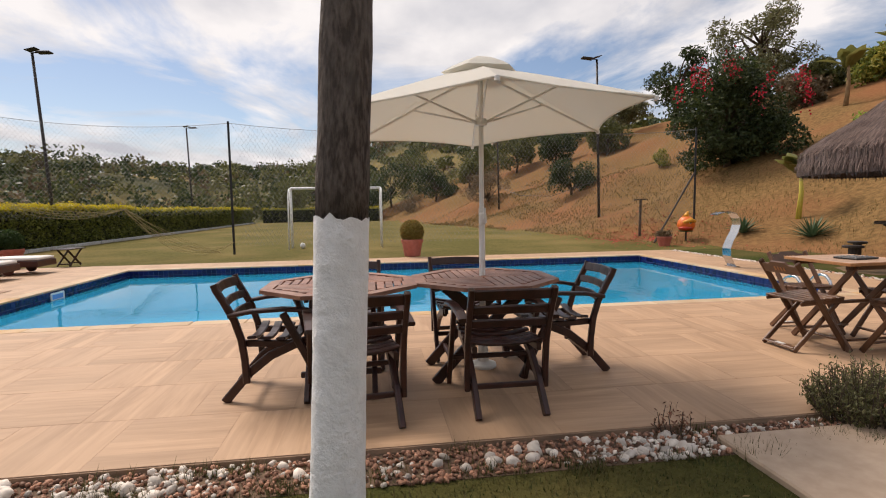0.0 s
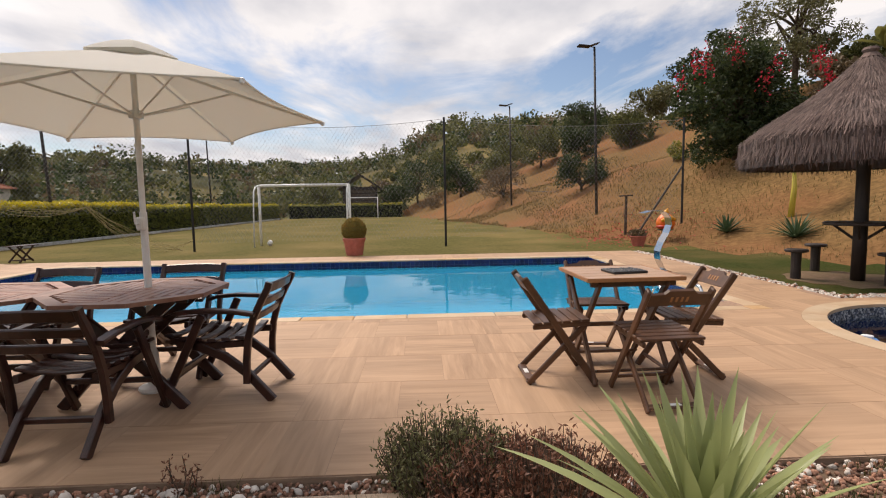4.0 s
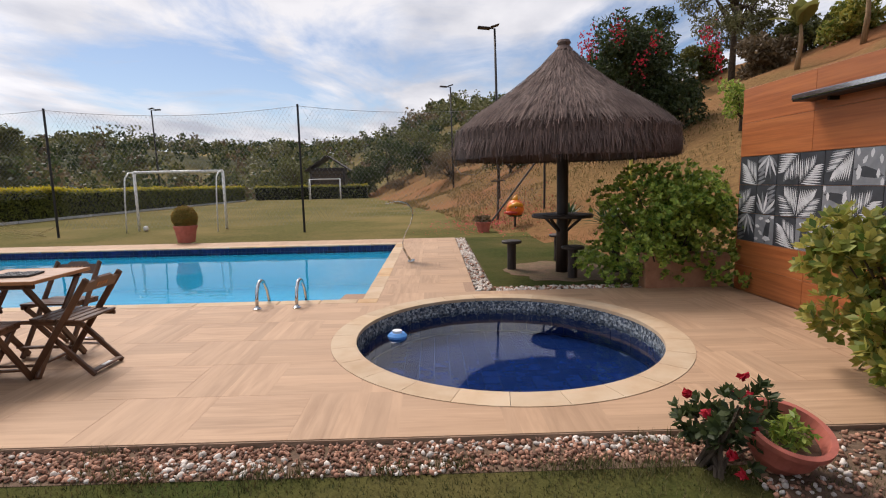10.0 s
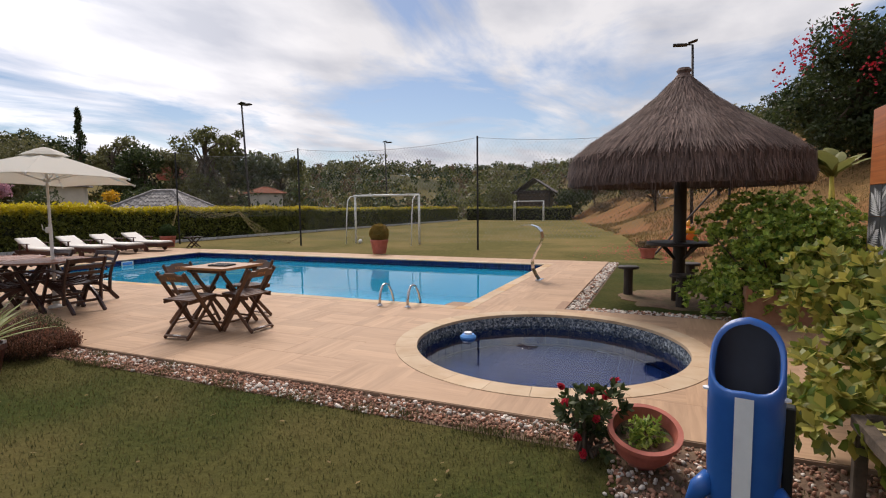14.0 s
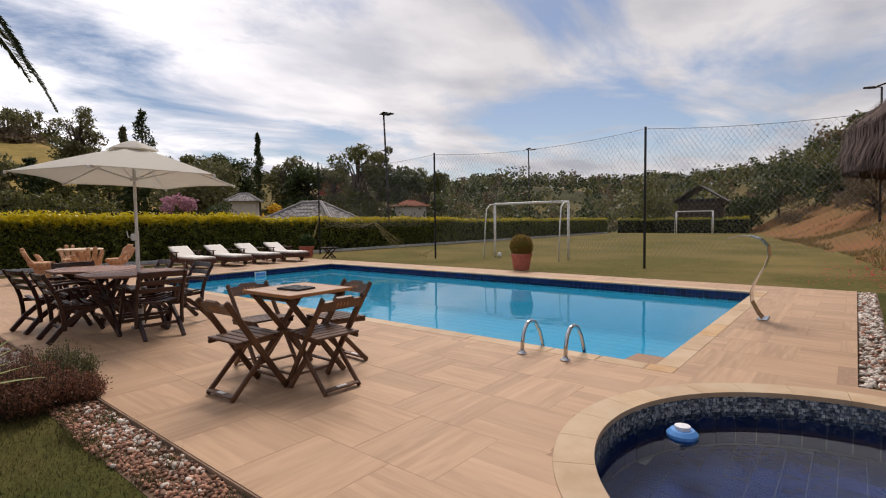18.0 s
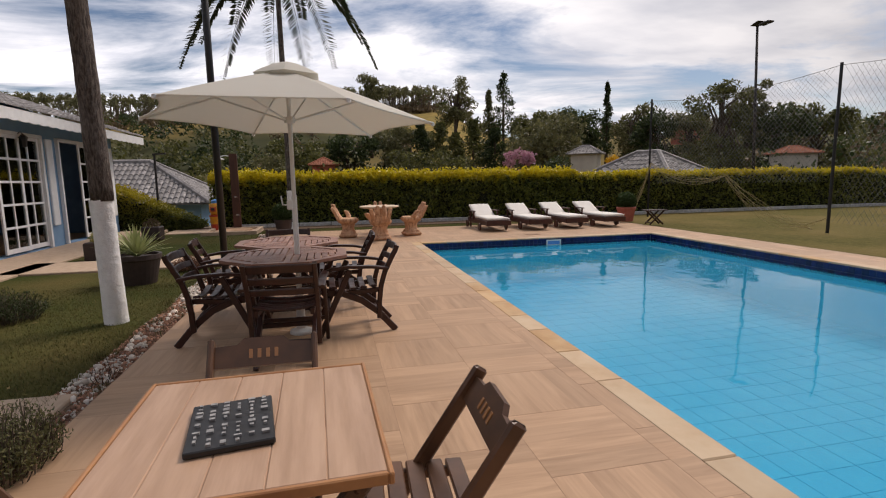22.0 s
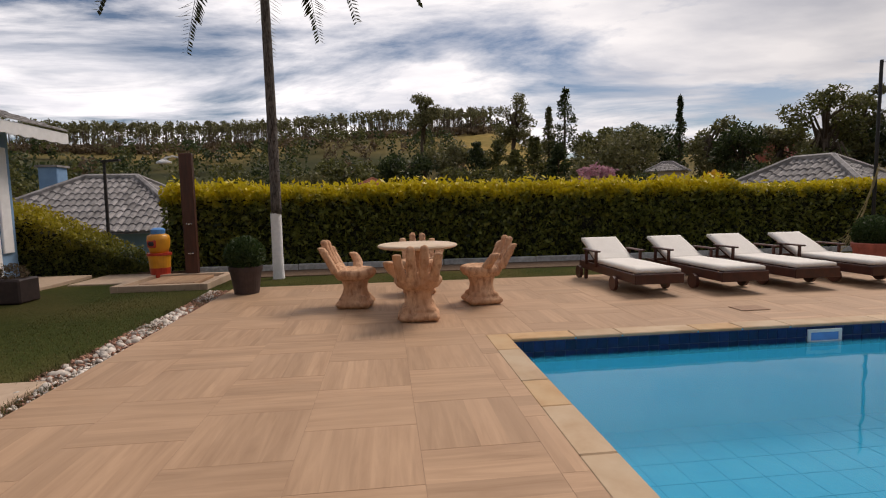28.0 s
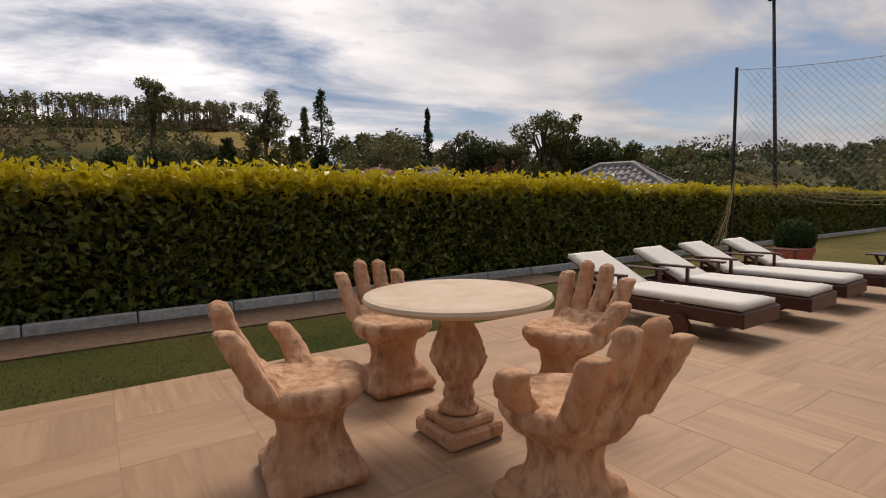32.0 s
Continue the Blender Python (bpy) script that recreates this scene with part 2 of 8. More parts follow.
def deck_mat(name, lengthwise):
    """Wood-look porcelain: five printed planks a tile, each of its own tone, with fine grain along them."""
    m = bpy.data.materials.new(name)
    N, K = nodes_of(m)
    tc, sp, info = N.new("ShaderNodeTexCoord"), N.new("ShaderNodeSeparateXYZ"), N.new("ShaderNodeObjectInfo")
    K.new(tc.outputs["Object"], sp.inputs[0])
    across = sp.outputs["Y" if lengthwise else "X"]
    sc, fl, cb, wn = N.new("ShaderNodeMath"), N.new("ShaderNodeMath"), N.new("ShaderNodeCombineXYZ"), N.new("ShaderNodeTexWhiteNoise")
    sc.operation, fl.operation = "MULTIPLY_ADD", "FLOOR"
    sc.inputs[1].default_value, sc.inputs[2].default_value = 1 / 0.155, 0.0
    K.new(across, sc.inputs[0])
    K.new(sc.outputs[0], fl.inputs[0])
    K.new(fl.outputs[0], cb.inputs[0])
    K.new(info.outputs["Random"], cb.inputs[1])
    K.new(cb.outputs[0], wn.inputs["Vector"])
    mp, sh = N.new("ShaderNodeMapping"), N.new("ShaderNodeVectorMath")
    mp.inputs["Scale"].default_value = (0.5, 6, 1) if lengthwise else (6, 0.5, 1)
    K.new(tc.outputs["Object"], mp.inputs[0])
    sh.operation = "MULTIPLY_ADD"
    sh.inputs[1].default_value = (19, 19, 19)
    K.new(wn.outputs["Color"], sh.inputs[0])
    K.new(mp.outputs[0], sh.inputs[2])
    grain, broad = N.new("ShaderNodeTexNoise"), N.new("ShaderNodeTexNoise")
    grain.inputs["Scale"].default_value, grain.inputs["Detail"].default_value, grain.inputs["Roughness"].default_value = 3.2, 6, 0.6
    grain.inputs["Distortion"].default_value = 0.6
    K.new(sh.outputs[0], grain.inputs["Vector"])
    g2 = N.new("ShaderNodeNewGeometry")
    broad.inputs["Scale"].default_value, broad.inputs["Detail"].default_value = 0.9, 5
    K.new(g2.outputs["Position"], broad.inputs["Vector"])
    r1 = N.new("ShaderNodeValToRGB")
    r1.color_ramp.elements[0].position, r1.color_ramp.elements[1].position = 0.30, 0.68
    r1.color_ramp.elements[0].color, r1.color_ramp.elements[1].color = (0.325, 0.198, 0.115, 1), (0.465, 0.300, 0.183, 1)
    K.new(grain.outputs["Fac"], r1.inputs["Fac"])
    mx, r2 = N.new("ShaderNodeMixRGB"), N.new("ShaderNodeValToRGB")
    r2.color_ramp.elements[0].position, r2.color_ramp.elements[1].position = 0.40, 0.66
    r2.color_ramp.elements[1].color = (0.55, 0.55, 0.55, 1)
    K.new(broad.outputs["Fac"], r2.inputs["Fac"])
    K.new(r2.outputs[0], mx.inputs[0])
    K.new(r1.outputs[0], mx.inputs[1])
    mx.inputs[2].default_value = (0.445, 0.290, 0.180, 1)
    hsv, rng = N.new("ShaderNodeHueSaturation"), N.new("ShaderNodeMapRange")
    rng.inputs["To Min"].default_value, rng.inputs["To Max"].default_value = 0.90, 1.09
    K.new(wn.outputs["Value"], rng.inputs[0])
    K.new(rng.outputs[0], hsv.inputs["Value"])
    K.new(mx.outputs[0], hsv.inputs["Color"])
    b, o, bp = N.new("ShaderNodeBsdfPrincipled"), N.new("ShaderNodeOutputMaterial"), N.new("ShaderNodeBump")
    bp.inputs["Strength"].default_value, bp.inputs["Distance"].default_value = 0.08, 0.004
    K.new(grain.outputs["Fac"], bp.inputs["Height"])
    K.new(bp.outputs[0], b.inputs["Normal"])
    K.new(hsv.outputs[0], b.inputs["Base Color"])
    b.inputs["Roughness"].default_value, b.inputs["Specular IOR Level"].default_value = 0.62, 0.35
    K.new(b.outputs[0], o.inputs[0])
    return m


DECK_A = deck_mat("deck tile lengthwise", True)
DECK_B = deck_mat("deck tile crosswise", False)
GROUT = mat("grout", (0.37, 0.235, 0.155), scale=30, rough=0.9)
COPING = mat("coping stone", (0.51, 0.37, 0.24), (0.44, 0.305, 0.185), rough=0.7, scale=5, bump=0.1, c3=(0.55, 0.44, 0.31), stain=2.5, stain_amt=0.6, each=0.10, spec=0.3)
COPING_OCHRE = mat("ochre coping stone", (0.53, 0.34, 0.175), (0.44, 0.265, 0.125), rough=0.7, scale=5, bump=0.1, c3=(0.56, 0.41, 0.25), stain=2.5, stain_amt=0.6, each=0.10, spec=0.3)
POOL = mat("pool tile light blue", (0.10, 0.54, 0.76), (0.08, 0.48, 0.72), rough=0.35, scale=4, bump=0.0, c3=(0.13, 0.58, 0.78), stain=0.8, stain_amt=0.35)
POOL_LINE = mat("pool grout", (0.075, 0.46, 0.68), rough=0.8, bump=0)
NAVY = mat("navy tile", (0.009, 0.016, 0.095), (0.006, 0.010, 0.06), rough=0.18, scale=12, bump=0.0, each=0.35)
NAVY_ALL = mat("navy tiles", (0.009, 0.016, 0.095), (0.006, 0.010, 0.06), rough=0.18, scale=12, bump=0.0, island=0.35)
TILE_LINE = mat("tile joint", (0.07, 0.11, 0.22), rough=0.8, bump=0)
KID_TILE = mat("small pool tile", (0.010, 0.034, 0.145), (0.007, 0.024, 0.105), rough=0.25, scale=8, bump=0.0, island=0.15)
MOSAIC = mat("mosaic", (0.34, 0.37, 0.38), (0.07, 0.09, 0.12), rough=0.25, scale=26, bump=0, island=0.55, low=0.45, high=0.55)
WATER = water_mat("water", (0.74, 0.95, 1.0), 2.2, 0.22, 1.29, (0.025, 0.46, 0.72))
WATER_KID = water_mat("water small", (0.86, 0.93, 0.98), 1.0, 0.03, 1.30)
LAWN = mat("lawn", (0.056, 0.064, 0.016), (0.032, 0.044, 0.011), rough=0.95, scale=18, bump=0.7, dist=0.04, c3=(0.125, 0.095, 0.036), stain=0.45, stain_amt=0.7, spec=0.05)
LAWN_DRY = mat("dry football lawn", (0.135, 0.115, 0.038), (0.082, 0.078, 0.022), rough=0.95, scale=9, bump=0.5, dist=0.04, c3=(0.21, 0.155, 0.062), stain=0.30, stain_amt=0.8, spec=0.05)
FIELD = mat("golden pasture", (0.33, 0.235, 0.075), (0.22, 0.155, 0.05), rough=0.95, scale=0.4, bump=0, c3=(0.15, 0.13, 0.04), stain=0.06, stain_amt=0.6, spec=0.05)
SOIL_HILL = mat("dry hillside", (0.235, 0.138, 0.058), (0.12, 0.074, 0.030), rough=0.95, scale=7, detail=10, bump=0.5, dist=0.06, c3=(0.25, 0.105, 0.050), stain=0.22, stain_amt=0.75, spec=0.05)
EARTH = mat("earth", (0.16, 0.10, 0.06), (0.09, 0.055, 0.035), rough=0.95, scale=14, bump=0.6, dist=0.03)
FAR_LAND = mat("far land", (0.060, 0.062, 0.024), (0.035, 0.038, 0.016), rough=0.95, scale=0.05, bump=0, c3=(0.30, 0.21, 0.07), stain=0.011, stain_amt=0.8, spec=0.1)
WOOD_DARK = mat("dark stained wood", (0.042, 0.013, 0.009), (0.017, 0.006, 0.005), rough=0.34, scale=5, stretch=(3, 3, 3), bump=0.08, dist=0.004, c3=(0.075, 0.026, 0.016), stain=3, spec=0.5)
WOOD_TOP = mat("red brown table wood", (0.30, 0.145, 0.095), (0.16, 0.066, 0.042), rough=0.46, scale=9, detail=8, bump=0.15, dist=0.003, c3=(0.40, 0.235, 0.165), stain=4, stain_amt=0.5, each=0.2)
WOOD_MID = mat("brown folding wood", (0.115, 0.050, 0.022), (0.06, 0.026, 0.012), rough=0.4, scale=6, bump=0.1, dist=0.003, c3=(0.16, 0.075, 0.035), stain=3)
WOOD_PALE = mat("pale plank top", (0.47, 0.305, 0.205), (0.35, 0.215, 0.135), rough=0.45, scale=3, stretch=(0.8, 9, 1), bump=0.06, dist=0.003, c3=(0.52, 0.34, 0.22), stain=2)
WOOD_EDGE = mat("honey edge wood", (0.42, 0.20, 0.075), (0.30, 0.13, 0.05), rough=0.45, scale=8, bump=0.05)
LOUNGER = mat("lounger wood", (0.085, 0.025, 0.014), (0.04, 0.013, 0.009), rough=0.4, scale=6, bump=0.08, dist=0.003)
CUSHION = mat("white cushion", (0.80, 0.77, 0.72), (0.72, 0.69, 0.64), rough=0.9, scale=40, bump=0.15, dist=0.003, c3=(0.68, 0.63, 0.56), stain=2, stain_amt=0.3)

WHITE = mat("white enamel", (0.80, 0.80, 0.78), (0.72, 0.72, 0.70), rough=0.35, scale=9, bump=0.03, c3=(0.62, 0.60, 0.55), stain=3, stain_amt=0.25)
LIME = mat("whitewash", (0.88, 0.885, 0.89), (0.78, 0.785, 0.79), rough=0.9, scale=16, bump=0.7, dist=0.025, c3=(0.72, 0.72, 0.71), stain=3, stain_amt=0.3)
BARK = mat("palm bark", (0.17, 0.135, 0.112), (0.045, 0.030, 0.024), rough=0.95, scale=22, detail=10, stretch=(2.6, 2.6, 0.7), bump=1.0, dist=0.04, c3=(0.21, 0.18, 0.16), stain=4, stain_amt=0.4, low=0.40, high=0.62)
TRUNK = mat("tree bark", (0.11, 0.08, 0.055), (0.05, 0.036, 0.025), rough=0.95, scale=10, bump=0.6, dist=0.02)
THATCH = mat("thatch", (0.175, 0.118, 0.098), (0.07, 0.046, 0.040), rough=0.95, scale=7, stretch=(1, 1, 0.3), bump=0.5, dist=0.03, c3=(0.24, 0.18, 0.155), stain=2, island=0.45)
POST_WOOD = mat("dark post", (0.035, 0.022, 0.016), (0.018, 0.011, 0.009), rough=0.6, scale=8, stretch=(3, 3, 0.5), bump=0.3, dist=0.006)
BLACK = mat("black paint", (0.012, 0.012, 0.014), (0.008, 0.008, 0.009), rough=0.45, scale=20, bump=0.05)
IRON = mat("weathered iron", (0.045, 0.038, 0.036), (0.028, 0.023, 0.021), rough=0.6, scale=15, bump=0.1, metal=0.3)
WIRE = mat("fence wire", (0.28, 0.28, 0.27), (0.20, 0.20, 0.19), rough=0.5, scale=30, bump=0, metal=0.3)
STEEL = mat("polished steel", (0.62, 0.62, 0.62), (0.52, 0.52, 0.52), rough=0.16, metal=1.0, scale=40, bump=0.0)
TERRA = mat("terracotta", (0.46, 0.125, 0.085), (0.34, 0.09, 0.06), rough=0.7, scale=12, bump=0.1, c3=(0.52, 0.20, 0.15), stain=4)
POT_DARK = mat("dark planter", (0.055, 0.035, 0.032), (0.035, 0.022, 0.02), rough=0.6, scale=12, bump=0.1)
STONE = mat("carved pale stone", (0.66, 0.42, 0.265), (0.23, 0.095, 0.044), rough=0.9, scale=17, detail=12, stretch=(1, 1, 0.4), bump=1.0, dist=0.02, c3=(0.48, 0.255, 0.14), stain=5, stain_amt=0.8, low=0.28, high=0.56, spec=0.2)
STONE_TOP = mat("pale table stone", (0.66, 0.52, 0.38), (0.56, 0.42, 0.29), rough=0.75, scale=6, bump=0.2, c3=(0.70, 0.60, 0.48), stain=3)
WALL_WOOD = mat("wood panel tile", (0.47, 0.155, 0.048), (0.30, 0.088, 0.028), rough=0.4, scale=3.2, stretch=(1, 0.35, 9), bump=0.08, dist=0.004, c3=(0.55, 0.21, 0.075), stain=1.2, each=0.06)
LEAF_TILE = mat("leaf tile ground", (0.06, 0.065, 0.075), (0.04, 0.043, 0.05), rough=0.35, scale=6, bump=0.0)
LEAF_LIGHT = mat("leaf print light", (0.62, 0.63, 0.64), (0.50, 0.51, 0.52), rough=0.35, scale=9, bump=0.0)
LEAF_MID = mat("leaf print grey", (0.24, 0.25, 0.27), (0.18, 0.19, 0.205), rough=0.35, scale=9, bump=0.0)
PLASTER = mat("terracotta plaster", (0.42, 0.22, 0.13), (0.34, 0.17, 0.10), rough=0.9, scale=10, bump=0.3)
KERB = mat("whitewashed kerb", (0.56, 0.56, 0.55), (0.36, 0.36, 0.35), rough=0.9, scale=14, bump=0.4, each=0.15)
SLAB = mat("sandy concrete slab", (0.50, 0.375, 0.27), (0.42, 0.305, 0.215), rough=0.85, scale=9, bump=0.15, c3=(0.40, 0.29, 0.20), stain=1.6, stain_amt=0.4)
PEBBLE = mat("pebbles", (0.36, 0.19, 0.12), (0.22, 0.105, 0.065), rough=0.75, scale=20, bump=0.1, island=0.6)
PEBBLE_W = mat("white pebbles", (0.66, 0.60, 0.53), (0.50, 0.44, 0.38), rough=0.7, scale=20, bump=0.1, island=0.35)
BLUE_PAINT = mat("light blue wall paint", (0.18, 0.315, 0.49), (0.15, 0.27, 0.44), rough=0.85, scale=5, bump=0.1, c3=(0.22, 0.36, 0.51), stain=0.8)
WHITE_PAINT = mat("white trim paint", (0.78, 0.79, 0.80), (0.70, 0.71, 0.72), rough=0.6, scale=8, bump=0.05)
ROOF_TILE = mat("grey roof tile", (0.30, 0.285, 0.28), (0.15, 0.14, 0.14), rough=0.7, scale=5, bump=0.3, c3=(0.15, 0.14, 0.135), stain=1.5, stain_amt=0.5, island=0.3)
ROOF_RED = mat("red roof tile", (0.36, 0.13, 0.07), (0.25, 0.09, 0.05), rough=0.9, scale=2, bump=0.1)
HOUSE_PALE = mat("pale house wall", (0.52, 0.48, 0.42), (0.44, 0.40, 0.35), rough=0.9, scale=1, bump=0)
DARK_IN = mat("dim interior", (0.06, 0.045, 0.04), (0.04, 0.03, 0.027), rough=0.9, scale=2, bump=0)
BIN_BLUE = mat("blue bin plastic", (0.014, 0.095, 0.36), (0.010, 0.075, 0.30), rough=0.35, scale=5, bump=0.03, c3=(0.03, 0.14, 0.42), stain=4, stain_amt=0.4)
# near-black: shade inside the bins' openings, put into the colour
BIN_SHADE = mat("bin opening shade", (0.012, 0.016, 0.03), (0.008, 0.01, 0.02), rough=0.6, scale=8, bump=0.1)
BIN_GREY = mat("grey game tile", (0.36, 0.35, 0.34), (0.16, 0.16, 0.16), rough=0.5, scale=60, bump=0.0)
BIN_WHITE = mat("white stripe paint", (0.74, 0.76, 0.80), (0.66, 0.68, 0.72), rough=0.4, scale=8, bump=0.02)
YELLOW = mat("yellow plastic", (0.72, 0.33, 0.02), (0.60, 0.25, 0.015), rough=0.4, scale=6, bump=0.03)
RED = mat("red plastic", (0.50, 0.045, 0.02), (0.40, 0.035, 0.018), rough=0.4, scale=6, bump=0.03)
ORANGE = mat("orange plastic", (0.75, 0.17, 0.02), (0.62, 0.12, 0.015), rough=0.4, scale=6, bump=0.03)
FLOAT = mat("light blue float", (0.10, 0.32, 0.72), (0.08, 0.26, 0.62), rough=0.4, scale=9, bump=0.02)
NETTING = mat("yellowed netting", (0.42, 0.34, 0.16), (0.30, 0.24, 0.11), rough=0.9, scale=20, bump=0)
GLASS = glass_mat("window glass")
HEDGE = leafy("hedge leaves", (0.013, 0.024, 0.008), (0.105, 0.130, 0.027), (0.27, 0.29, 0.06), top=(1.64, 1.92, (0.60, 0.49, 0.02)), rough=0.4)
HEDGE_LOW = leafy("low hedge leaves", (0.022, 0.038, 0.010), (0.085, 0.11, 0.024), (0.17, 0.18, 0.036), top=(0.75, 1.60, (0.40, 0.33, 0.02)))
SHRUB = leafy("glossy shrub leaves", (0.07, 0.15, 0.022), (0.26, 0.41, 0.06), (0.44, 0.52, 0.10), rough=0.4, through=0.45)
SHRUB_OLIVE = leafy("olive shrub leaves", (0.07, 0.13, 0.02), (0.22, 0.29, 0.045), (0.42, 0.36, 0.08), rough=0.45)
TREE_DARK = leafy("dark tree leaves", (0.018, 0.032, 0.011), (0.072, 0.095, 0.030))
TREE_MID = leafy("mid tree leaves", (0.046, 0.054, 0.018), (0.165, 0.165, 0.048))
TREE_PALE = leafy("pale tree leaves", (0.075, 0.078, 0.034), (0.21, 0.20, 0.085))
TREE_BROWN = leafy("dry brush", (0.085, 0.060, 0.034), (0.20, 0.145, 0.08))
FLOWER_RED = leafy("red blossoms", (0.35, 0.010, 0.018), (0.60, 0.03, 0.06))
FLOWER_PINK = leafy("pink blossoms", (0.45, 0.20, 0.28), (0.62, 0.40, 0.45))
FLOWER_YEL = leafy("yellow blossoms", (0.55, 0.30, 0.01), (0.75, 0.48, 0.03))
BUXUS = leafy("clipped ball leaves", (0.018, 0.040, 0.010), (0.065, 0.105, 0.026))
BUXUS_DRY = leafy("clipped ball leaves rusty", (0.17, 0.10, 0.025), (0.50, 0.22, 0.05), (0.30, 0.24, 0.05))
AGAVE = leafy("agave leaves", (0.10, 0.16, 0.05), (0.22, 0.28, 0.10), (0.36, 0.38, 0.18), through=0.2)
AGAVE_DARK = leafy("dark agave leaves", (0.03, 0.06, 0.03), (0.08, 0.13, 0.06), through=0.2)
BURGUNDY = leafy("rusty dwarf shrub", (0.085, 0.032, 0.018), (0.24, 0.085, 0.048), (0.30, 0.15, 0.095))
PALM_LEAF = leafy("palm leaflets", (0.020, 0.028, 0.014), (0.050, 0.064, 0.030), through=0.15)
BANANA = leafy("banana leaves", (0.05, 0.10, 0.02), (0.16, 0.22, 0.05), (0.26, 0.25, 0.08))
GRASS_M = leafy("grass blades", (0.032, 0.052, 0.012), (0.075, 0.095, 0.022), (0.16, 0.125, 0.05), through=0.3, rough=0.8)
DRY_GRASS = leafy("dry grass blades", (0.20, 0.125, 0.05), (0.30, 0.20, 0.08), (0.20, 0.16, 0.06), through=0.3, rough=0.8)
BARK_DARK = mat("dark palm bark", (0.135, 0.115, 0.10), (0.035, 0.027, 0.023), rough=0.95, scale=11, stretch=(4, 4, 1.2), bump=1.0, dist=0.03, c3=(0.20, 0.18, 0.16), stain=5, stain_amt=0.5, low=0.42, high=0.6)
CANVAS = leafy("white canvas", (0.80, 0.78, 0.72), (0.76, 0.74, 0.68), through=0.42, rough=0.85)

# ---- mesh helpers ----


class Mesh:
    """Collects vertices and faces for one mesh."""

    def __init__(self):
        self.v, self.f, self.m = [], [], []

    def add(self, verts, faces, slot=0):
        n = len(self.v)
        self.v.extend(tuple(p) for p in verts)
        self.f.extend(tuple(i + n for i in face) for face in faces)
        self.m.extend([slot] * len(faces))
        return self

    def box(self, c, s, turn=None, slot=0, ch=0.0):
        """A box; ch cuts its four long (local x) edges and the ends."""
        hx, hy, hz = s[0] / 2, s[1] / 2, s[2] / 2
        ch = min(ch, hx * 0.9, hy * 0.9, hz * 0.9)
        if ch <= 0:
            p = [(x, y, z) for x in (-hx, hx) for y in (-hy, hy) for z in (-hz, hz)]
            f = [(0, 1, 3, 2), (4, 6, 7, 5), (0, 4, 5, 1), (2, 3, 7, 6), (0, 2, 6, 4), (1, 5, 7, 3)]
        else:
            p, f = [], []
            for x, k in ((-hx, ch), (-hx + ch, 0), (hx - ch, 0), (hx, ch)):
                a, b = hy - k, hz - k
                p += [(x, -a + ch, -b), (x, a - ch, -b), (x, a, -b + ch), (x, a, b - ch), (x, a - ch, b), (x, -a + ch, b), (x, -a, b - ch), (x, -a, -b + ch)]
            for r in range(3):
                for i in range(8):
                    j = (i + 1) % 8
                    f.append((r * 8 + i, r * 8 + j, r * 8 + 8 + j, r * 8 + 8 + i))
            f.append(tuple(range(7, -1, -1)))
            f.append(tuple(range(24, 32)))
        if turn is not None:
            p = [turn @ Vector(q) for q in p]
        return self.add([(q[0] + c[0], q[1] + c[1], q[2] + c[2]) for q in p], f, slot)

    def beam(self, p0, p1, w, h, up=(0, 0, 1), ch=0.006, slot=0):
        """A bar from p0 to p1, w wide across up and h along up."""
        a, b = Vector(p0), Vector(p1)
        x = (b - a).normalized()
        y = Vector(up).cross(x)
        if y.length < 1e-4:
            y = Vector((1, 0, 0)).cross(x)
        y.normalize()
        z = x.cross(y)
        turn = Matrix((x, y, z)).transposed()
        return self.box((a + b) / 2, ((b - a).length, w, h), turn, slot, ch)

    def rod(self, p0, p1, r0, r1=None, n=8, caps=True, slot=0):
        return self.tube([p0, p1], [r0, r0 if r1 is None else r1], n, caps, slot)

    def tube(self, pts, rad, n=8, caps=True, slot=0):
        pts = [Vector(p) for p in pts]
        rad = rad if isinstance(rad, (list, tuple)) else [rad] * len(pts)
        rings, prev = [], None
        for i, p in enumerate(pts):
            d = (pts[min(i + 1, len(pts) - 1)] - pts[max(i - 1, 0)]).normalized()
            u = prev if prev is not None else (Vector((0, 0, 1)) if abs(d.z) < 0.9 else Vector((1, 0, 0)))
            a = (u - d * u.dot(d)).normalized()
            prev = a
            b = d.cross(a)
            rings += [p + (a * math.cos(2 * math.pi * k / n) + b * math.sin(2 * math.pi * k / n)) * rad[i] for k in range(n)]
        f = [(i * n + k, i * n + (k + 1) % n, (i + 1) * n + (k + 1) % n, (i + 1) * n + k) for i in range(len(pts) - 1) for k in range(n)]
        if caps:
            f += [tuple(range(n - 1, -1, -1)), tuple(range((len(pts) - 1) * n, len(pts) * n))]
        return self.add(rings, f, slot)

    def strip(self, pts, w, h, up=(0, 0, 1), slot=0, ch=0.006):
        """A bent bar of rectangular section along pts: w across, h along the bend's plane."""
        pts = [Vector(p) for p in pts]
        rings = []
        for i, p in enumerate(pts):
            d = (pts[min(i + 1, len(pts) - 1)] - pts[max(i - 1, 0)]).normalized()
            y = Vector(up).cross(d).normalized()
            z = d.cross(y)
            a, b = w / 2, h / 2
            c = min(ch, a * 0.9, b * 0.9)
            rings += [p + y * q + z * r for q, r in ((-a + c, -b), (a - c, -b), (a, -b + c), (a, b - c), (a - c, b), (-a + c, b), (-a, b - c), (-a, -b + c))]
        n = 8
        f = [(i * n + k, i * n + (k + 1) % n, (i + 1) * n + (k + 1) % n, (i + 1) * n + k) for i in range(len(pts) - 1) for k in range(n)]
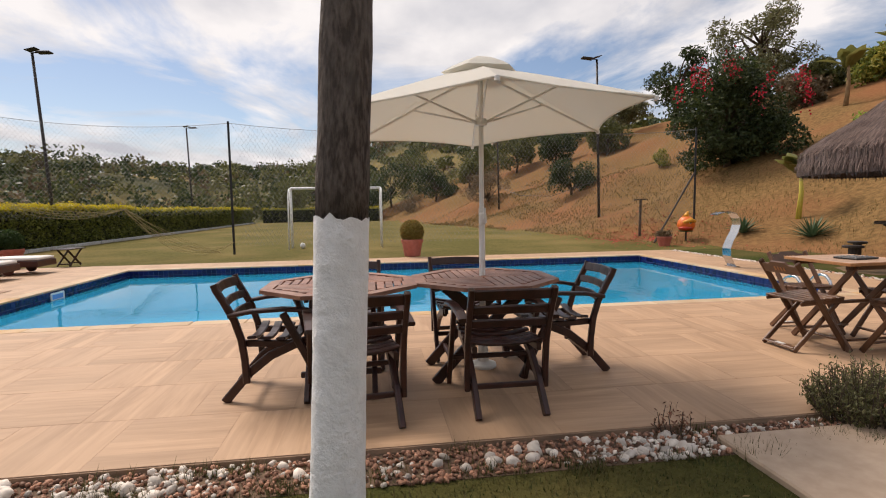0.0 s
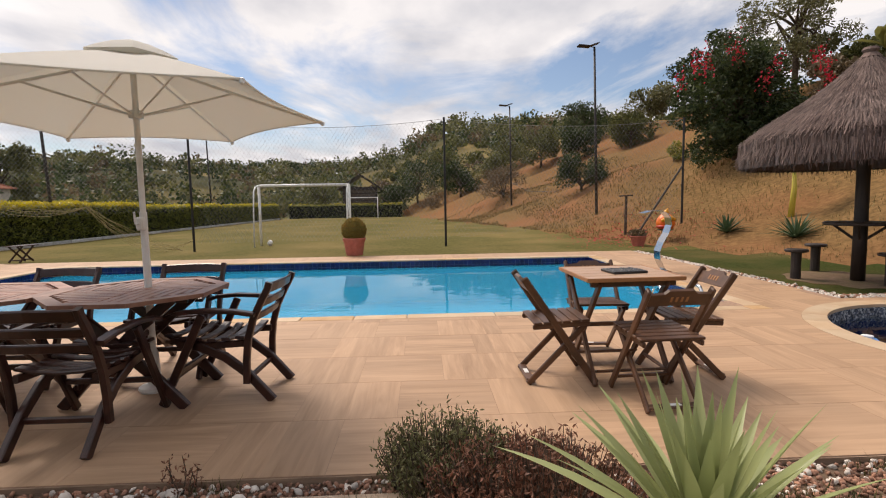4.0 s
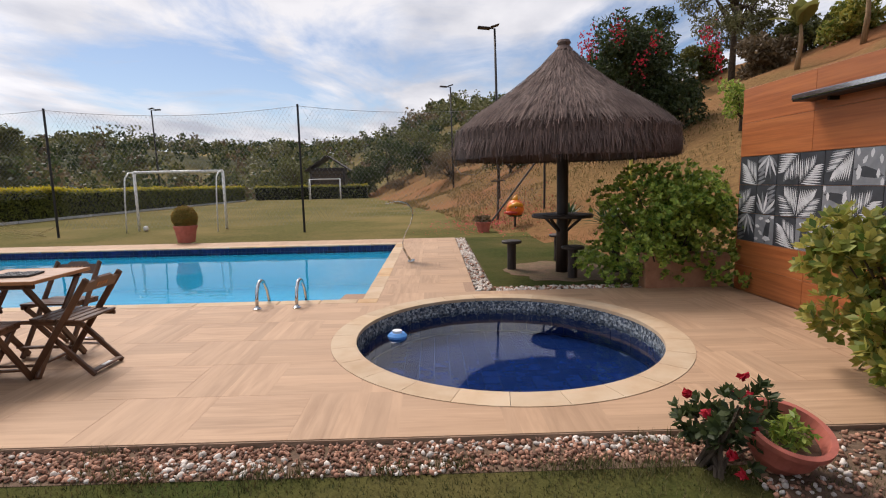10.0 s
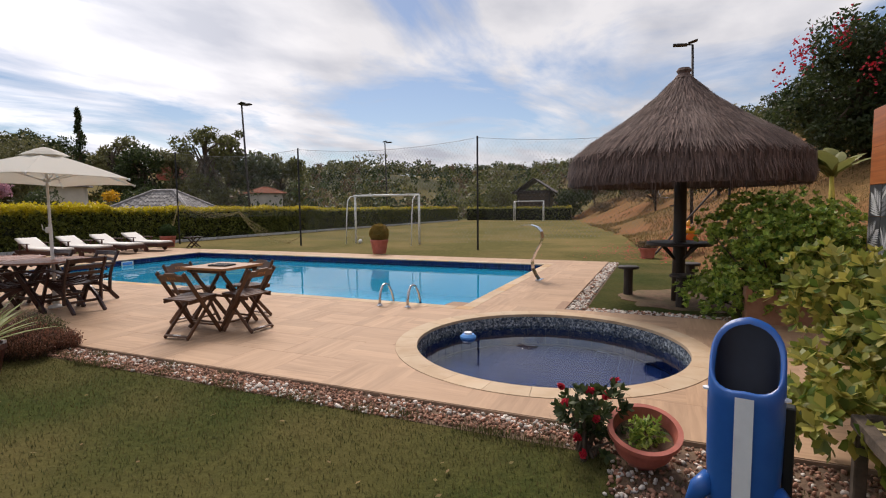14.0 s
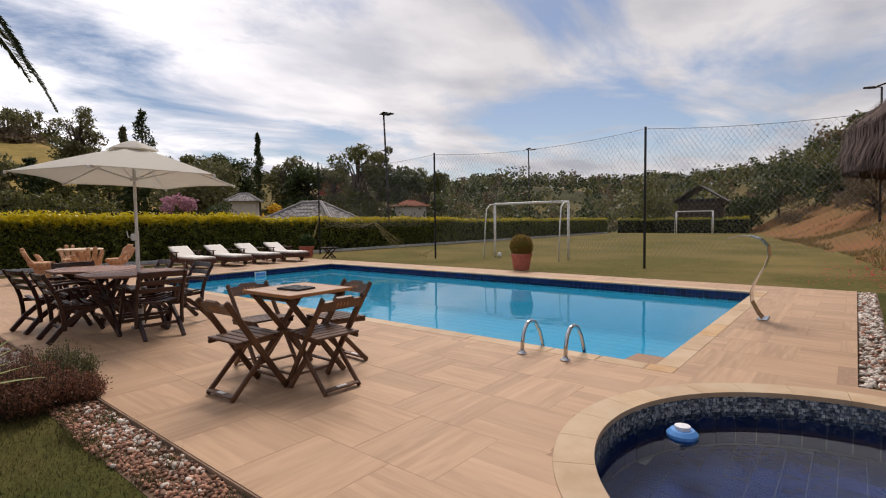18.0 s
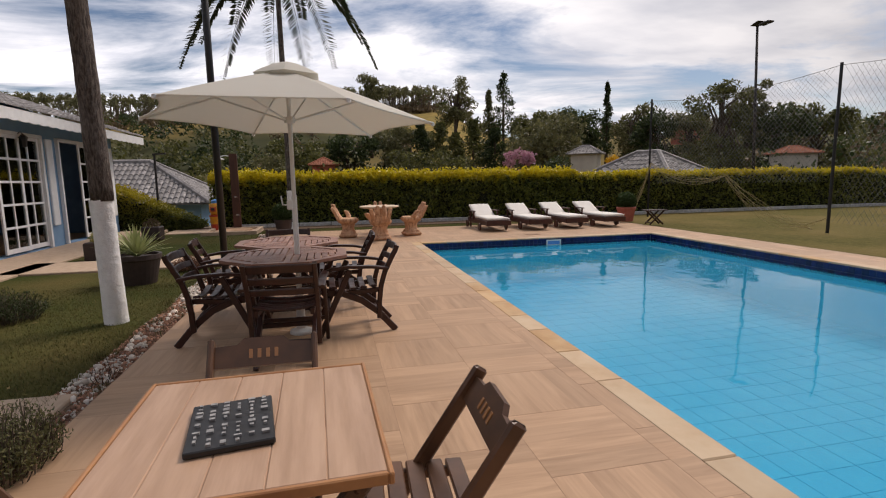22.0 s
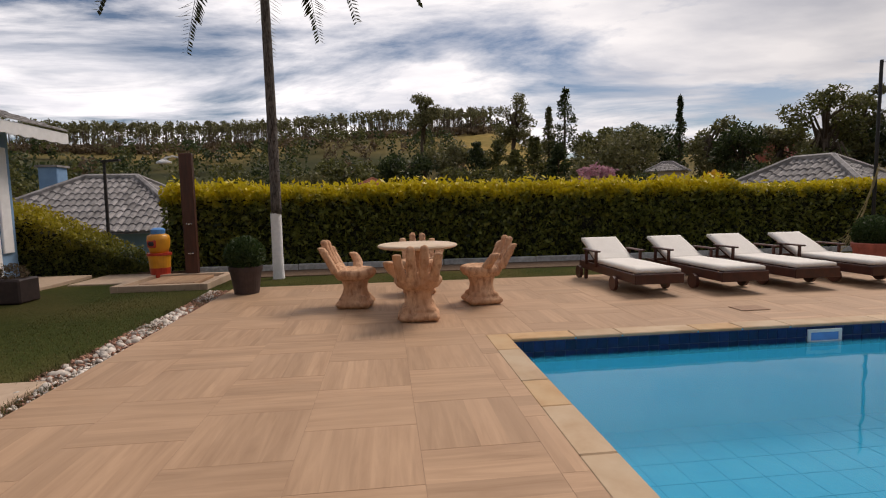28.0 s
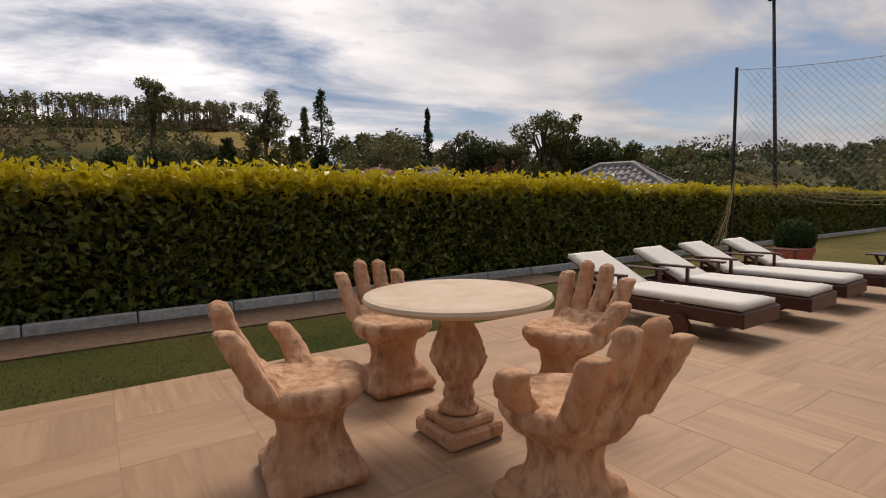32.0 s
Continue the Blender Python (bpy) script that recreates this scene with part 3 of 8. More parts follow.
        f += [tuple(range(n - 1, -1, -1)), tuple(range((len(pts) - 1) * n, len(pts) * n))]
        return self.add(rings, f, slot)

    def lathe(self, prof, n=24, c=(0, 0, 0), slot=0, wob=0.0, caps=True):
        v = []
        for r, z in prof:
            for k in range(n):
                a = 2 * math.pi * k / n
                q = r * (1 + wob * noise.noise((3 * math.cos(a), 3 * math.sin(a), z * 4)))
                v.append((c[0] + q * math.cos(a), c[1] + q * math.sin(a), c[2] + z))
        f = [(i * n + k, i * n + (k + 1) % n, (i + 1) * n + (k + 1) % n, (i + 1) * n + k) for i in range(len(prof) - 1) for k in range(n)]
        if caps and prof[0][0] > 1e-3:
            f.append(tuple(range(n - 1, -1, -1)))
        if caps and prof[-1][0] > 1e-3:
            f.append(tuple(range((len(prof) - 1) * n, len(prof) * n)))
        return self.add(v, f, slot)

    def prism(self, poly, z0, z1, slot=0):
        n = len(poly)
        v = [(x, y, z0) for x, y in poly] + [(x, y, z1) for x, y in poly]
        f = [tuple(range(n - 1, -1, -1)), tuple(range(n, 2 * n))] + [(i, (i + 1) % n, n + (i + 1) % n, n + i) for i in range(n)]
        return self.add(v, f, slot)

    def leaf(self, c, along, side, ln, wd, slot=0):
        c, a, s = Vector(c), along * (ln / 2), side * (wd / 2)
        return self.add([c - a, c + s * 0.9 - a * 0.1, c + a, c - s * 0.9 - a * 0.1], [(0, 1, 2, 3)], slot)

    def make(self, name, mats, smooth=False):
        me = bpy.data.meshes.new(name)
        me.from_pydata(self.v, [], self.f)
        for k in mats if isinstance(mats, (list, tuple)) else [mats]:
            me.materials.append(k)
        if any(self.m):
            me.polygons.foreach_set("material_index", self.m)
        if smooth:
            me.polygons.foreach_set("use_smooth", [True] * len(me.polygons))
        me.update()
        return me


def part(name, me, mats, parent, label="", smooth=False, kind=""):
    ob = new(name, me.make(name, mats, smooth) if isinstance(me, Mesh) else me)
    ob.parent = parent
    return tagged(ob, label, "", "", kind)


def thing(name, label, category, m=None, group=""):
    ob = new(name)
    ob.empty_display_size = 0.2
    if m is not None:
        ob.matrix_basis = m
    return tagged(ob, label, category, group)


def single(name, me, mats, label, category, m=None, group="", smooth=False, kind=""):
    ob = new(name, me.make(name, mats, smooth) if isinstance(me, Mesh) else me)
    if m is not None:
        ob.matrix_basis = m
    return tagged(ob, label, category, group, kind)


RND = random.Random(7)


def rdir(r=RND):
    z, a = r.uniform(-1, 1), r.uniform(0, 2 * math.pi)
    q = math.sqrt(1 - z * z)
    return Vector((q * math.cos(a), q * math.sin(a), z))


def leaf_cloud(me, c, radii, count, ln, wd, r=RND, shell=0.55, drop=0.0, slot=0):
    """Leaves in an uneven ellipsoid, most of them near its surface."""
    seed = Vector((r.uniform(0, 50), r.uniform(0, 50), r.uniform(0, 50)))
    for _ in range(count):
        d = rdir(r)
        k = (shell + (1 - shell) * r.random() ** 0.6) * (0.82 + 0.45 * noise.noise(d * 1.7 + seed))
        p = Vector((c[0] + d.x * radii[0] * k, c[1] + d.y * radii[1] * k, c[2] + d.z * radii[2] * k))
        al = (rdir(r) + d * 0.5 + Vector((0, 0, -drop))).normalized()
        sd = al.cross(rdir(r)).normalized()
        s = r.uniform(0.7, 1.3)
        me.leaf(p, al, sd, ln * s, wd * s, slot)


def woods_cloud(me, c, radii, count, ln, wd, g):
    """As leaf_cloud, quicker, for the far woods; g: a numpy generator."""
    d = g.normal(size=(count, 3))
    d /= np.linalg.norm(d, axis=1)[:, None]
    ph = g.uniform(0, 6.28, 3)
    k = (0.45 + 0.55 * g.random(count) ** 0.6) * (0.85 + 0.22 * np.sin(d[:, 0] * 3 + ph[0]) * np.cos(d[:, 1] * 3 + ph[1]) + 0.12 * np.sin(d[:, 2] * 5 + ph[2]))
    p = np.array(c) + d * np.array(radii) * k[:, None]
    al, sd = g.normal(size=(count, 3)) + d * 0.5, g.normal(size=(count, 3))
    al /= np.linalg.norm(al, axis=1)[:, None]
    sd = np.cross(al, sd)
    sd /= np.linalg.norm(sd, axis=1)[:, None]
    s = g.uniform(0.35, 0.65, count)[:, None]
    al, sd = al * s * ln, sd * s * wd
    v = np.stack((p - al, p + sd - al * 0.1, p + al, p - sd - al * 0.1), 1).reshape(-1, 3)
    n = len(me.v)
    me.v.extend(map(tuple, v.tolist()))
    me.f.extend((i, i + 1, i + 2, i + 3) for i in range(n, n + 4 * count, 4))
    me.m.extend([0] * count)


# ---- the setting ----
PX, PY, WZ = 11.8, 5.65, -0.17      # pool length, width, water level
FRONT, FAR, LEFT, RIGHT = -3.44, 6.75, -3.65, 13.22
CW = 0.20                           # width of the coping


def toe(y):
    """Where the hillside begins."""
    pts = [(-40, 17.5), (-1, 17.0), (2, 16.2), (6, 15.0), (9, 14.2), (12, 13.4), (18, 12.6), (30, 9.8), (46, 6.0), (60, 2.0), (90, -6)]
    for (a, b), (c, d) in zip(pts, pts[1:]):
        if y <= c:
            return b + (d - b) * max(0, (y - a) / (c - a))
    return pts[-1][1]


def ground_z(x, y):
    d = x - toe(y)
    z = 0.0
    if d > 0:
        s = min(d, 2.0)
        z += 0.10 * s * s
        if d > 2:
            z += 0.40 * (min(d, 22) - 2)
        if d > 22:
            z += 0.10 * (min(d, 80) - 22)
        z += 0.16 * noise.noise((x * 0.25, y * 0.25, 3)) * min(d, 4)
    if x < LEFT - 0.3:
        z -= 0.03 * min(1, (LEFT - 0.3 - x) / 0.8)
    # the valley beyond the hedge, then the far hills
    w = -7.4 - x
    if w > 0:
        z -= 4.5 * (1 - math.exp(-w / 18))
    n = y - 52
    if n > 0:
        z -= 3.0 * (1 - math.exp(-n / 25)) * max(0.0, min(1.0, (14 - x) / 20))
    r = math.hypot(x - 4, y)
    if r > 45:
        a = math.degrees(math.atan2(y, x - 4))      # 90 ahead, 180 to the west
        k = min(1, (r - 45) / 215)
        k = k * k * (3 - 2 * k)
        hill = 17 + 10 * noise.noise((math.cos(math.radians(a)) * 3, math.sin(math.radians(a)) * 3, 1)) + 8 * noise.noise((x * 0.012, y * 0.012, 5))
        west = a % 360
        if 135 < west < 270:
            f = min(1, (west - 135) / 20)
            hill = hill * (1 - f) + f * (float(np.interp(west, [150, 162, 168, 180, 195, 210, 240], [24, 29, 39.5, 37.5, 32.5, 27.5, 24])) + 2.5 * noise.noise((x * 0.012, y * 0.012, 5)))
        hill += 7 * math.exp(-((a - 92) / 12) ** 2)
        if 95 < a < 150:
            hill += 6 * min(1, (a - 95) / 10)
        z += k * hill
    return z


def pasture(x, y):
    """Open golden slopes among the western woods."""
    az, d = math.degrees(math.atan2(y + 1.3, x - 3.1)), math.hypot(x - 3.1, y + 1.3)
    return 155 < az < 171 and 112 < d < 205 or 141 < az < 149 and 80 < d < 135


# the ground: one sheet, finer near the camera, out to the horizon
def axis_steps(near0, near1, step, far):
    out = list(np.arange(near0, near1 + 0.01, step))
    s = step
    while out[-1] < far:
        s *= 1.18
        out.append(out[-1] + s)
    s = step
    while out[0] > -far:
        s *= 1.18
        out.insert(0, out[0] - s)
    return out


gx = sorted(axis_steps(-14, 40, 0.75, 2200) + [LEFT + 0.05, RIGHT - 0.05, 16.45])
gy = sorted(axis_steps(-14, 56, 0.75, 2200) + [FRONT + 0.05, 0.25, FAR - 0.05])
g = Mesh()
for y in gy:
    for x in gx:
        z = ground_z(x, y) - 0.035
        g.v.append((x, y, z))
nx = len(gx)
for j in range(len(gy) - 1):
    for i in range(nx - 1):
        cx, cy = (gx[i] + gx[i + 1]) / 2, (gy[j] + gy[j + 1]) / 2
        if LEFT + 0.05 < cx < 16.45 and FRONT + 0.05 < cy < 0.25 or LEFT + 0.05 < cx < RIGHT - 0.05 and FRONT + 0.05 < cy < FAR - 0.05:
            continue        # under the deck
        slot = 0
        far = math.hypot(cx - 4, cy)
        if cx > toe(cy) + 0.4:
            slot = 1
        if cx < -8 or cy > 54 or far > 75:
            slot = 2
        if slot == 0 and cy > FAR + 0.3 and -6.3 < cx:
            slot = 3
        if pasture(cx, cy):
            slot = 4
        g.f.append((j * nx + i, j * nx + i + 1, (j + 1) * nx + i + 1, (j + 1) * nx + i))
        g.m.append(slot)
single("ground", g, [LAWN, SOIL_HILL, FAR_LAND, LAWN_DRY, FIELD], "mown lawn rising into a dry grassy hillside and far land", "ground", smooth=True, kind="structure")

# deck bed under the tiles
bed = Mesh()
for x0, x1, y0, y1 in ((LEFT, -CW, FRONT, FAR), (PX + CW, RIGHT, 0.3, FAR), (-CW, PX + CW, PY + CW, FAR)):
    bed.box(((x0 + x1) / 2, (y0 + y1) / 2, -0.091), (x1 - x0, y1 - y0, 0.18))
bed.box(((-CW + 11.5) / 2, (FRONT - CW) / 2, -0.091), (11.5 + CW, -CW - FRONT, 0.18))
KX, KY, KR, KO = 13.35, -1.51, 1.40, 1.61       # the round pool
sq = []
for k in range(48):
    a0, a1 = 2 * math.pi * k / 48, 2 * math.pi * (k + 1) / 48

    def edge(a):
        dx, dy = math.cos(a), math.sin(a)
        t = min(((16.5 - KX) / dx if dx > 0 else (11.5 - KX) / dx if dx < 0 else 1e9), ((0.3 - KY) / dy if dy > 0 else (FRONT + 0.006 - KY) / dy if dy < 0 else 1e9))
        return KX + dx * t, KY + dy * t
    r = KO - 0.02
    p = [(KX + r * math.cos(a0), KY + r * math.sin(a0)), edge(a0), edge(a1), (KX + r * math.cos(a1), KY + r * math.sin(a1))]
    bed.prism(p, -0.19, -0.001)
single("deck_base", bed, GROUT, "brown grout bed under the deck tiles", "deck", kind="structure")

# pool shell
shell = Mesh()
D = -0.95
shell.add([(0, 0, D), (PX, 0, D), (PX, PY, D), (0, PY, D), (0, 0, -0.01), (PX, 0, -0.01), (PX, PY, -0.01), (0, PY, -0.01)],
          [(0, 1, 2, 3), (0, 4, 5, 1), (1, 5, 6, 2), (2, 6, 7, 3), (3, 7, 4, 0)])
single("pool_shell", shell, POOL, "light blue tiled swimming pool basin", "pool", kind="structure")
lines = Mesh()
for i in range(1, 40):
    if i * 0.3 < PX:
        lines.box((i * 0.3, PY / 2, D + 0.0025), (0.005, PY, 0.003))
for i in range(1, 19):
    lines.box((PX / 2, i * 0.3, D + 0.0025), (PX, 0.005, 0.003))
tagged(single("pool_floor_joints", lines, POOL_LINE, "blue tile joints on the pool floor", "tile joints"), kind="structure")
w = Mesh()
w.add([(0, 0, WZ), (PX, 0, WZ), (PX, PY, WZ), (0, PY, WZ)], [(0, 1, 2, 3)])
single("water", w, WATER, "calm blue swimming pool water", "water", kind="structure")

KD = -0.42
kid = Mesh()
kid.lathe([(0.0, KD), (KR, KD), (KR, -0.01)], 64, (KX, KY, 0), caps=False)
single("small_pool_shell", kid, TILE_LINE, "round dark blue tiled children's pool basin", "pool", kind="structure")
kt = Mesh()
for i in range(-10, 11):
    for j in range(-10, 11):
        x, y = i * 0.15, j * 0.15
        if math.hypot(x, y) < KR + 0.02:
            kt.box((KX + x, KY + y, KD + 0.004), (0.1455, 0.1455, 0.012))
for r in range(2):
    for k in range(58):
        a = 2 * math.pi * k / 58
        kt.box((KX + (KR - 0.006) * math.cos(a), KY + (KR - 0.006) * math.sin(a), KD + 0.075 + r * 0.105), (0.010, 0.142, 0.100), Matrix.Rotation(a, 3, "Z"))
single("small_pool_tiles", kt, KID_TILE, "dark blue floor tiles of the round pool", "tiles", kind="stuff")
mo = Mesh()
for r in range(7):
    n = 320
    for k in range(n):
        a = 2 * math.pi * (k + (r % 2) * 0.5) / n
        t = Matrix.Rotation(a, 3, "Z")
        mo.box((KX + (KR - 0.004) * math.cos(a), KY + (KR - 0.004) * math.sin(a), -0.030 - r * 0.027), (0.012, 0.0235, 0.024), t)
single("mosaic_band", mo, MOSAIC, "grey blue mosaic pieces round the small pool wall", "mosaic", kind="stuff")
w = Mesh()
w.add([(KX + KR * math.cos(2 * math.pi * k / 64), KY + KR * math.sin(2 * math.pi * k / 64), -0.15) for k in range(64)], [tuple(range(64))])
single("small_pool_water", w, WATER_KID, "still water in the round pool", "water", kind="structure")

# the panelled wall on the right, with thickness, and a low plastered return
WX, WY0, WY1, WH = 16.53, 0.17, -7.2, 2.45
wall = Mesh()
wall.box((WX + 0.12, (WY0 + WY1) / 2, WH / 2 - 0.2), (0.22, WY0 - WY1, WH + 0.36))
wall_right = single("wall_right", wall, PLASTER, "freestanding wall clad in wood-look panels and a leaf-print tile band", "wall", kind="structure")
low = Mesh()
low.box((15.95, 0.33, 0.16), (1.1, 0.22, 0.56), ch=0.015)
single("wall_low", low, PLASTER, "low terracotta plastered retaining wall behind the shrub", "wall", kind="structure")

# ---- furniture ----
SIDE = (1, 0, 0)


def armchair():
    """Folding armchair of dark wood: faces +y, its middle at the origin."""
    t = thing("armchair", "dark-stained slatted wooden garden armchair with curved legs", "chair")
    for s in (-1, 1):
        x = 0.248 * s
        part("back_post", Mesh().strip([(x, -0.25, 0.13), (x, -0.255, 0.28), (x, -0.272, 0.42), (x, -0.31, 0.55), (x, -0.375, 0.68), (x, -0.412, 0.745), (x, -0.425, 0.785)], 0.044, 0.034, SIDE), WOOD_DARK, t)
        part("rear_leg", Mesh().strip([(x - 0.04 * s, 0.20, 0.385), (x - 0.04 * s, 0.06, 0.365), (x - 0.04 * s, -0.10, 0.295), (x - 0.04 * s, -0.24, 0.185), (x - 0.04 * s, -0.40, 0.0)], 0.058, 0.036, SIDE), WOOD_DARK, t)
        part("front_leg", Mesh().beam((x + 0.036 * s, 0.0, 0.590), (x + 0.036 * s, 0.285, 0.0), 0.05, 0.032, SIDE), WOOD_DARK, t)
        part("armrest", Mesh().strip([(x + 0.03 * s, -0.335, 0.585), (x + 0.034 * s, -0.20, 0.608), (x + 0.038 * s, 0.0, 0.617), (x + 0.042 * s, 0.15, 0.605), (x + 0.042 * s, 0.22, 0.580)], 0.026, 0.062, SIDE), WOOD_DARK, t)
        part("seat_rail", Mesh().strip([(x - 0.045 * s, -0.27, 0.385), (x - 0.045 * s, 0.0, 0.37), (x - 0.045 * s, 0.25, 0.405)], 0.045, 0.03, SIDE), WOOD_DARK, t)
    for i in range(6):
        y = -0.21 + i * 0.091
        z = 0.395 + 0.012 * abs(i - 2) * 0.7 + (0.012 if i == 5 else 0)
        part("seat_slat", Mesh().strip([(-0.234, y, z + 0.015), (-0.12, y, z - 0.006), (0, y, z - 0.012), (0.12, y, z - 0.006), (0.234, y, z + 0.015)], 0.058, 0.02, (0, 0, 1)), WOOD_DARK, t)
    for y, z, h in ((-0.314, 0.558, 0.054), (-0.358, 0.648, 0.056), (-0.407, 0.745, 0.068)):
        part("back_slat", Mesh().strip([(-0.234, y, z), (-0.12, y - 0.022, z + 0.004), (0, y - 0.03, z + 0.006), (0.12, y - 0.022, z + 0.004), (0.234, y, z)], h, 0.02, (0, 1, 0.3)), WOOD_DARK, t)
    part("stretcher", Mesh().beam((-0.235, -0.25, 0.15), (0.235, -0.25, 0.15), 0.028, 0.034), WOOD_DARK, t)
    part("stretcher", Mesh().beam((-0.275, 0.19, 0.21), (0.275, 0.19, 0.21), 0.028, 0.034), WOOD_DARK, t)
    return t


chairs = [(6.05, -2.81, 0), (5.13, -2.87, 9), (6.60, -2.26, 90), (6.03, -1.76, 180), (5.03, -1.87, 180), (4.66, -2.42, -90)]
first = armchair()
tagged(first, group="armchairs round the octagonal tables")
for k, (x, y, a) in enumerate(chairs):
    if k == 0:
        first.matrix_basis = pose(x, y, 0.005, 0, 0, a)
    else:
        copy_thing(first, pose(x, y, 0.005, 0, 0, a + RND.uniform(-3, 3)))


def octagon(r, turn=22.5):
    return [(r * math.cos(radians(turn + 45 * k)), r * math.sin(radians(turn + 45 * k))) for k in range(8)]


def clip_x(poly, y0, y1):
    """Left and right bounds of a convex outline over the band y0..y1."""
    lo, hi = -9, 9
    for y in (y0, y1):
        xs = []
        for (a, b), (c, d) in zip(poly, poly[1:] + poly[:1]):
            if (b - y) * (d - y) <= 0 and b != d:
                xs.append(a + (c - a) * (y - b) / (d - b))
        if xs:
            lo, hi = max(lo, min(xs)), min(hi, max(xs))
    return lo, hi


def octagonal_table(with_hole):
    t = thing("octagonal_table", "octagonal red-brown slatted wooden garden table with crossed legs", "table", group="octagonal garden tables")
    R, top = 0.57, 0.725
    outer, inner = octagon(R), octagon(R - 0.085)
    for k in range(8):
        a, b, c, d = outer[k], outer[(k + 1) % 8], inner[(k + 1) % 8], inner[k]
        q = lambda p, o: (p[0] * 0.998 + o[0] * 0.002, p[1] * 0.998 + o[1] * 0.002)
        part("rim_board", Mesh().prism([q(a, b), q(b, a), q(c, d), q(d, c)], top - 0.026, top), WOOD_TOP, t)
    # four quarters of slats, turned by a right angle each
    quarter = octagon(R - 0.092)
    for k in range(4):
        along_x = k % 2 == 0
        sx, sy = ((1, 1), (-1, 1), (-1, -1), (1, -1))[k]
        for i in range(8):
            y0, y1 = 0.008 + i * 0.0605, 0.008 + i * 0.0605 + 0.051
            lo, hi = clip_x(quarter, y0, y1)
            if hi < 0.03:
                continue
            m = Mesh()
            if along_x:
                m.box((sx * hi / 2, sy * (y0 + y1) / 2, top - 0.012), (hi - 0.006, y1 - y0, 0.02), ch=0.003)
            else:
                m.box((sx * (y0 + y1) / 2, sy * hi / 2, top - 0.012), (y1 - y0, hi - 0.006, 0.02), ch=0.003)
            part("slat", m, WOOD_TOP, t)
    for s in (-1, 1):
        part("leg", Mesh().strip([(-0.40, 0.22 * s, 0.0), (-0.2, 0.22 * s, 0.22), (0.1, 0.22 * s, 0.5), (0.33, 0.22 * s, 0.695)], 0.07, 0.036, (0, 1, 0)), WOOD_DARK, t)
        part("leg", Mesh().strip([(0.40, 0.265 * s, 0.0), (0.2, 0.265 * s, 0.22), (-0.1, 0.265 * s, 0.5), (-0.33, 0.265 * s, 0.695)], 0.07, 0.036, (0, 1, 0)), WOOD_DARK, t)
        part("bearer", Mesh().beam((-0.42, 0.20 * s, 0.68), (0.42, 0.20 * s, 0.68), 0.03, 0.035), WOOD_DARK, t)
    for x, z in ((-0.27, 0.15), (0.27, 0.15), (0.0, 0.41)):
        part("stretcher", Mesh().beam((x, -0.27, z), (x, 0.27, z), 0.03, 0.04), WOOD_DARK, t)
    return t


tab = octagonal_table(True)
tab.matrix_basis = pose(6.07, -2.30, 0.005, 0, 0, 0)
copy_thing(tab, pose(5.02, -2.36, 0.005, 0, 0, 90))


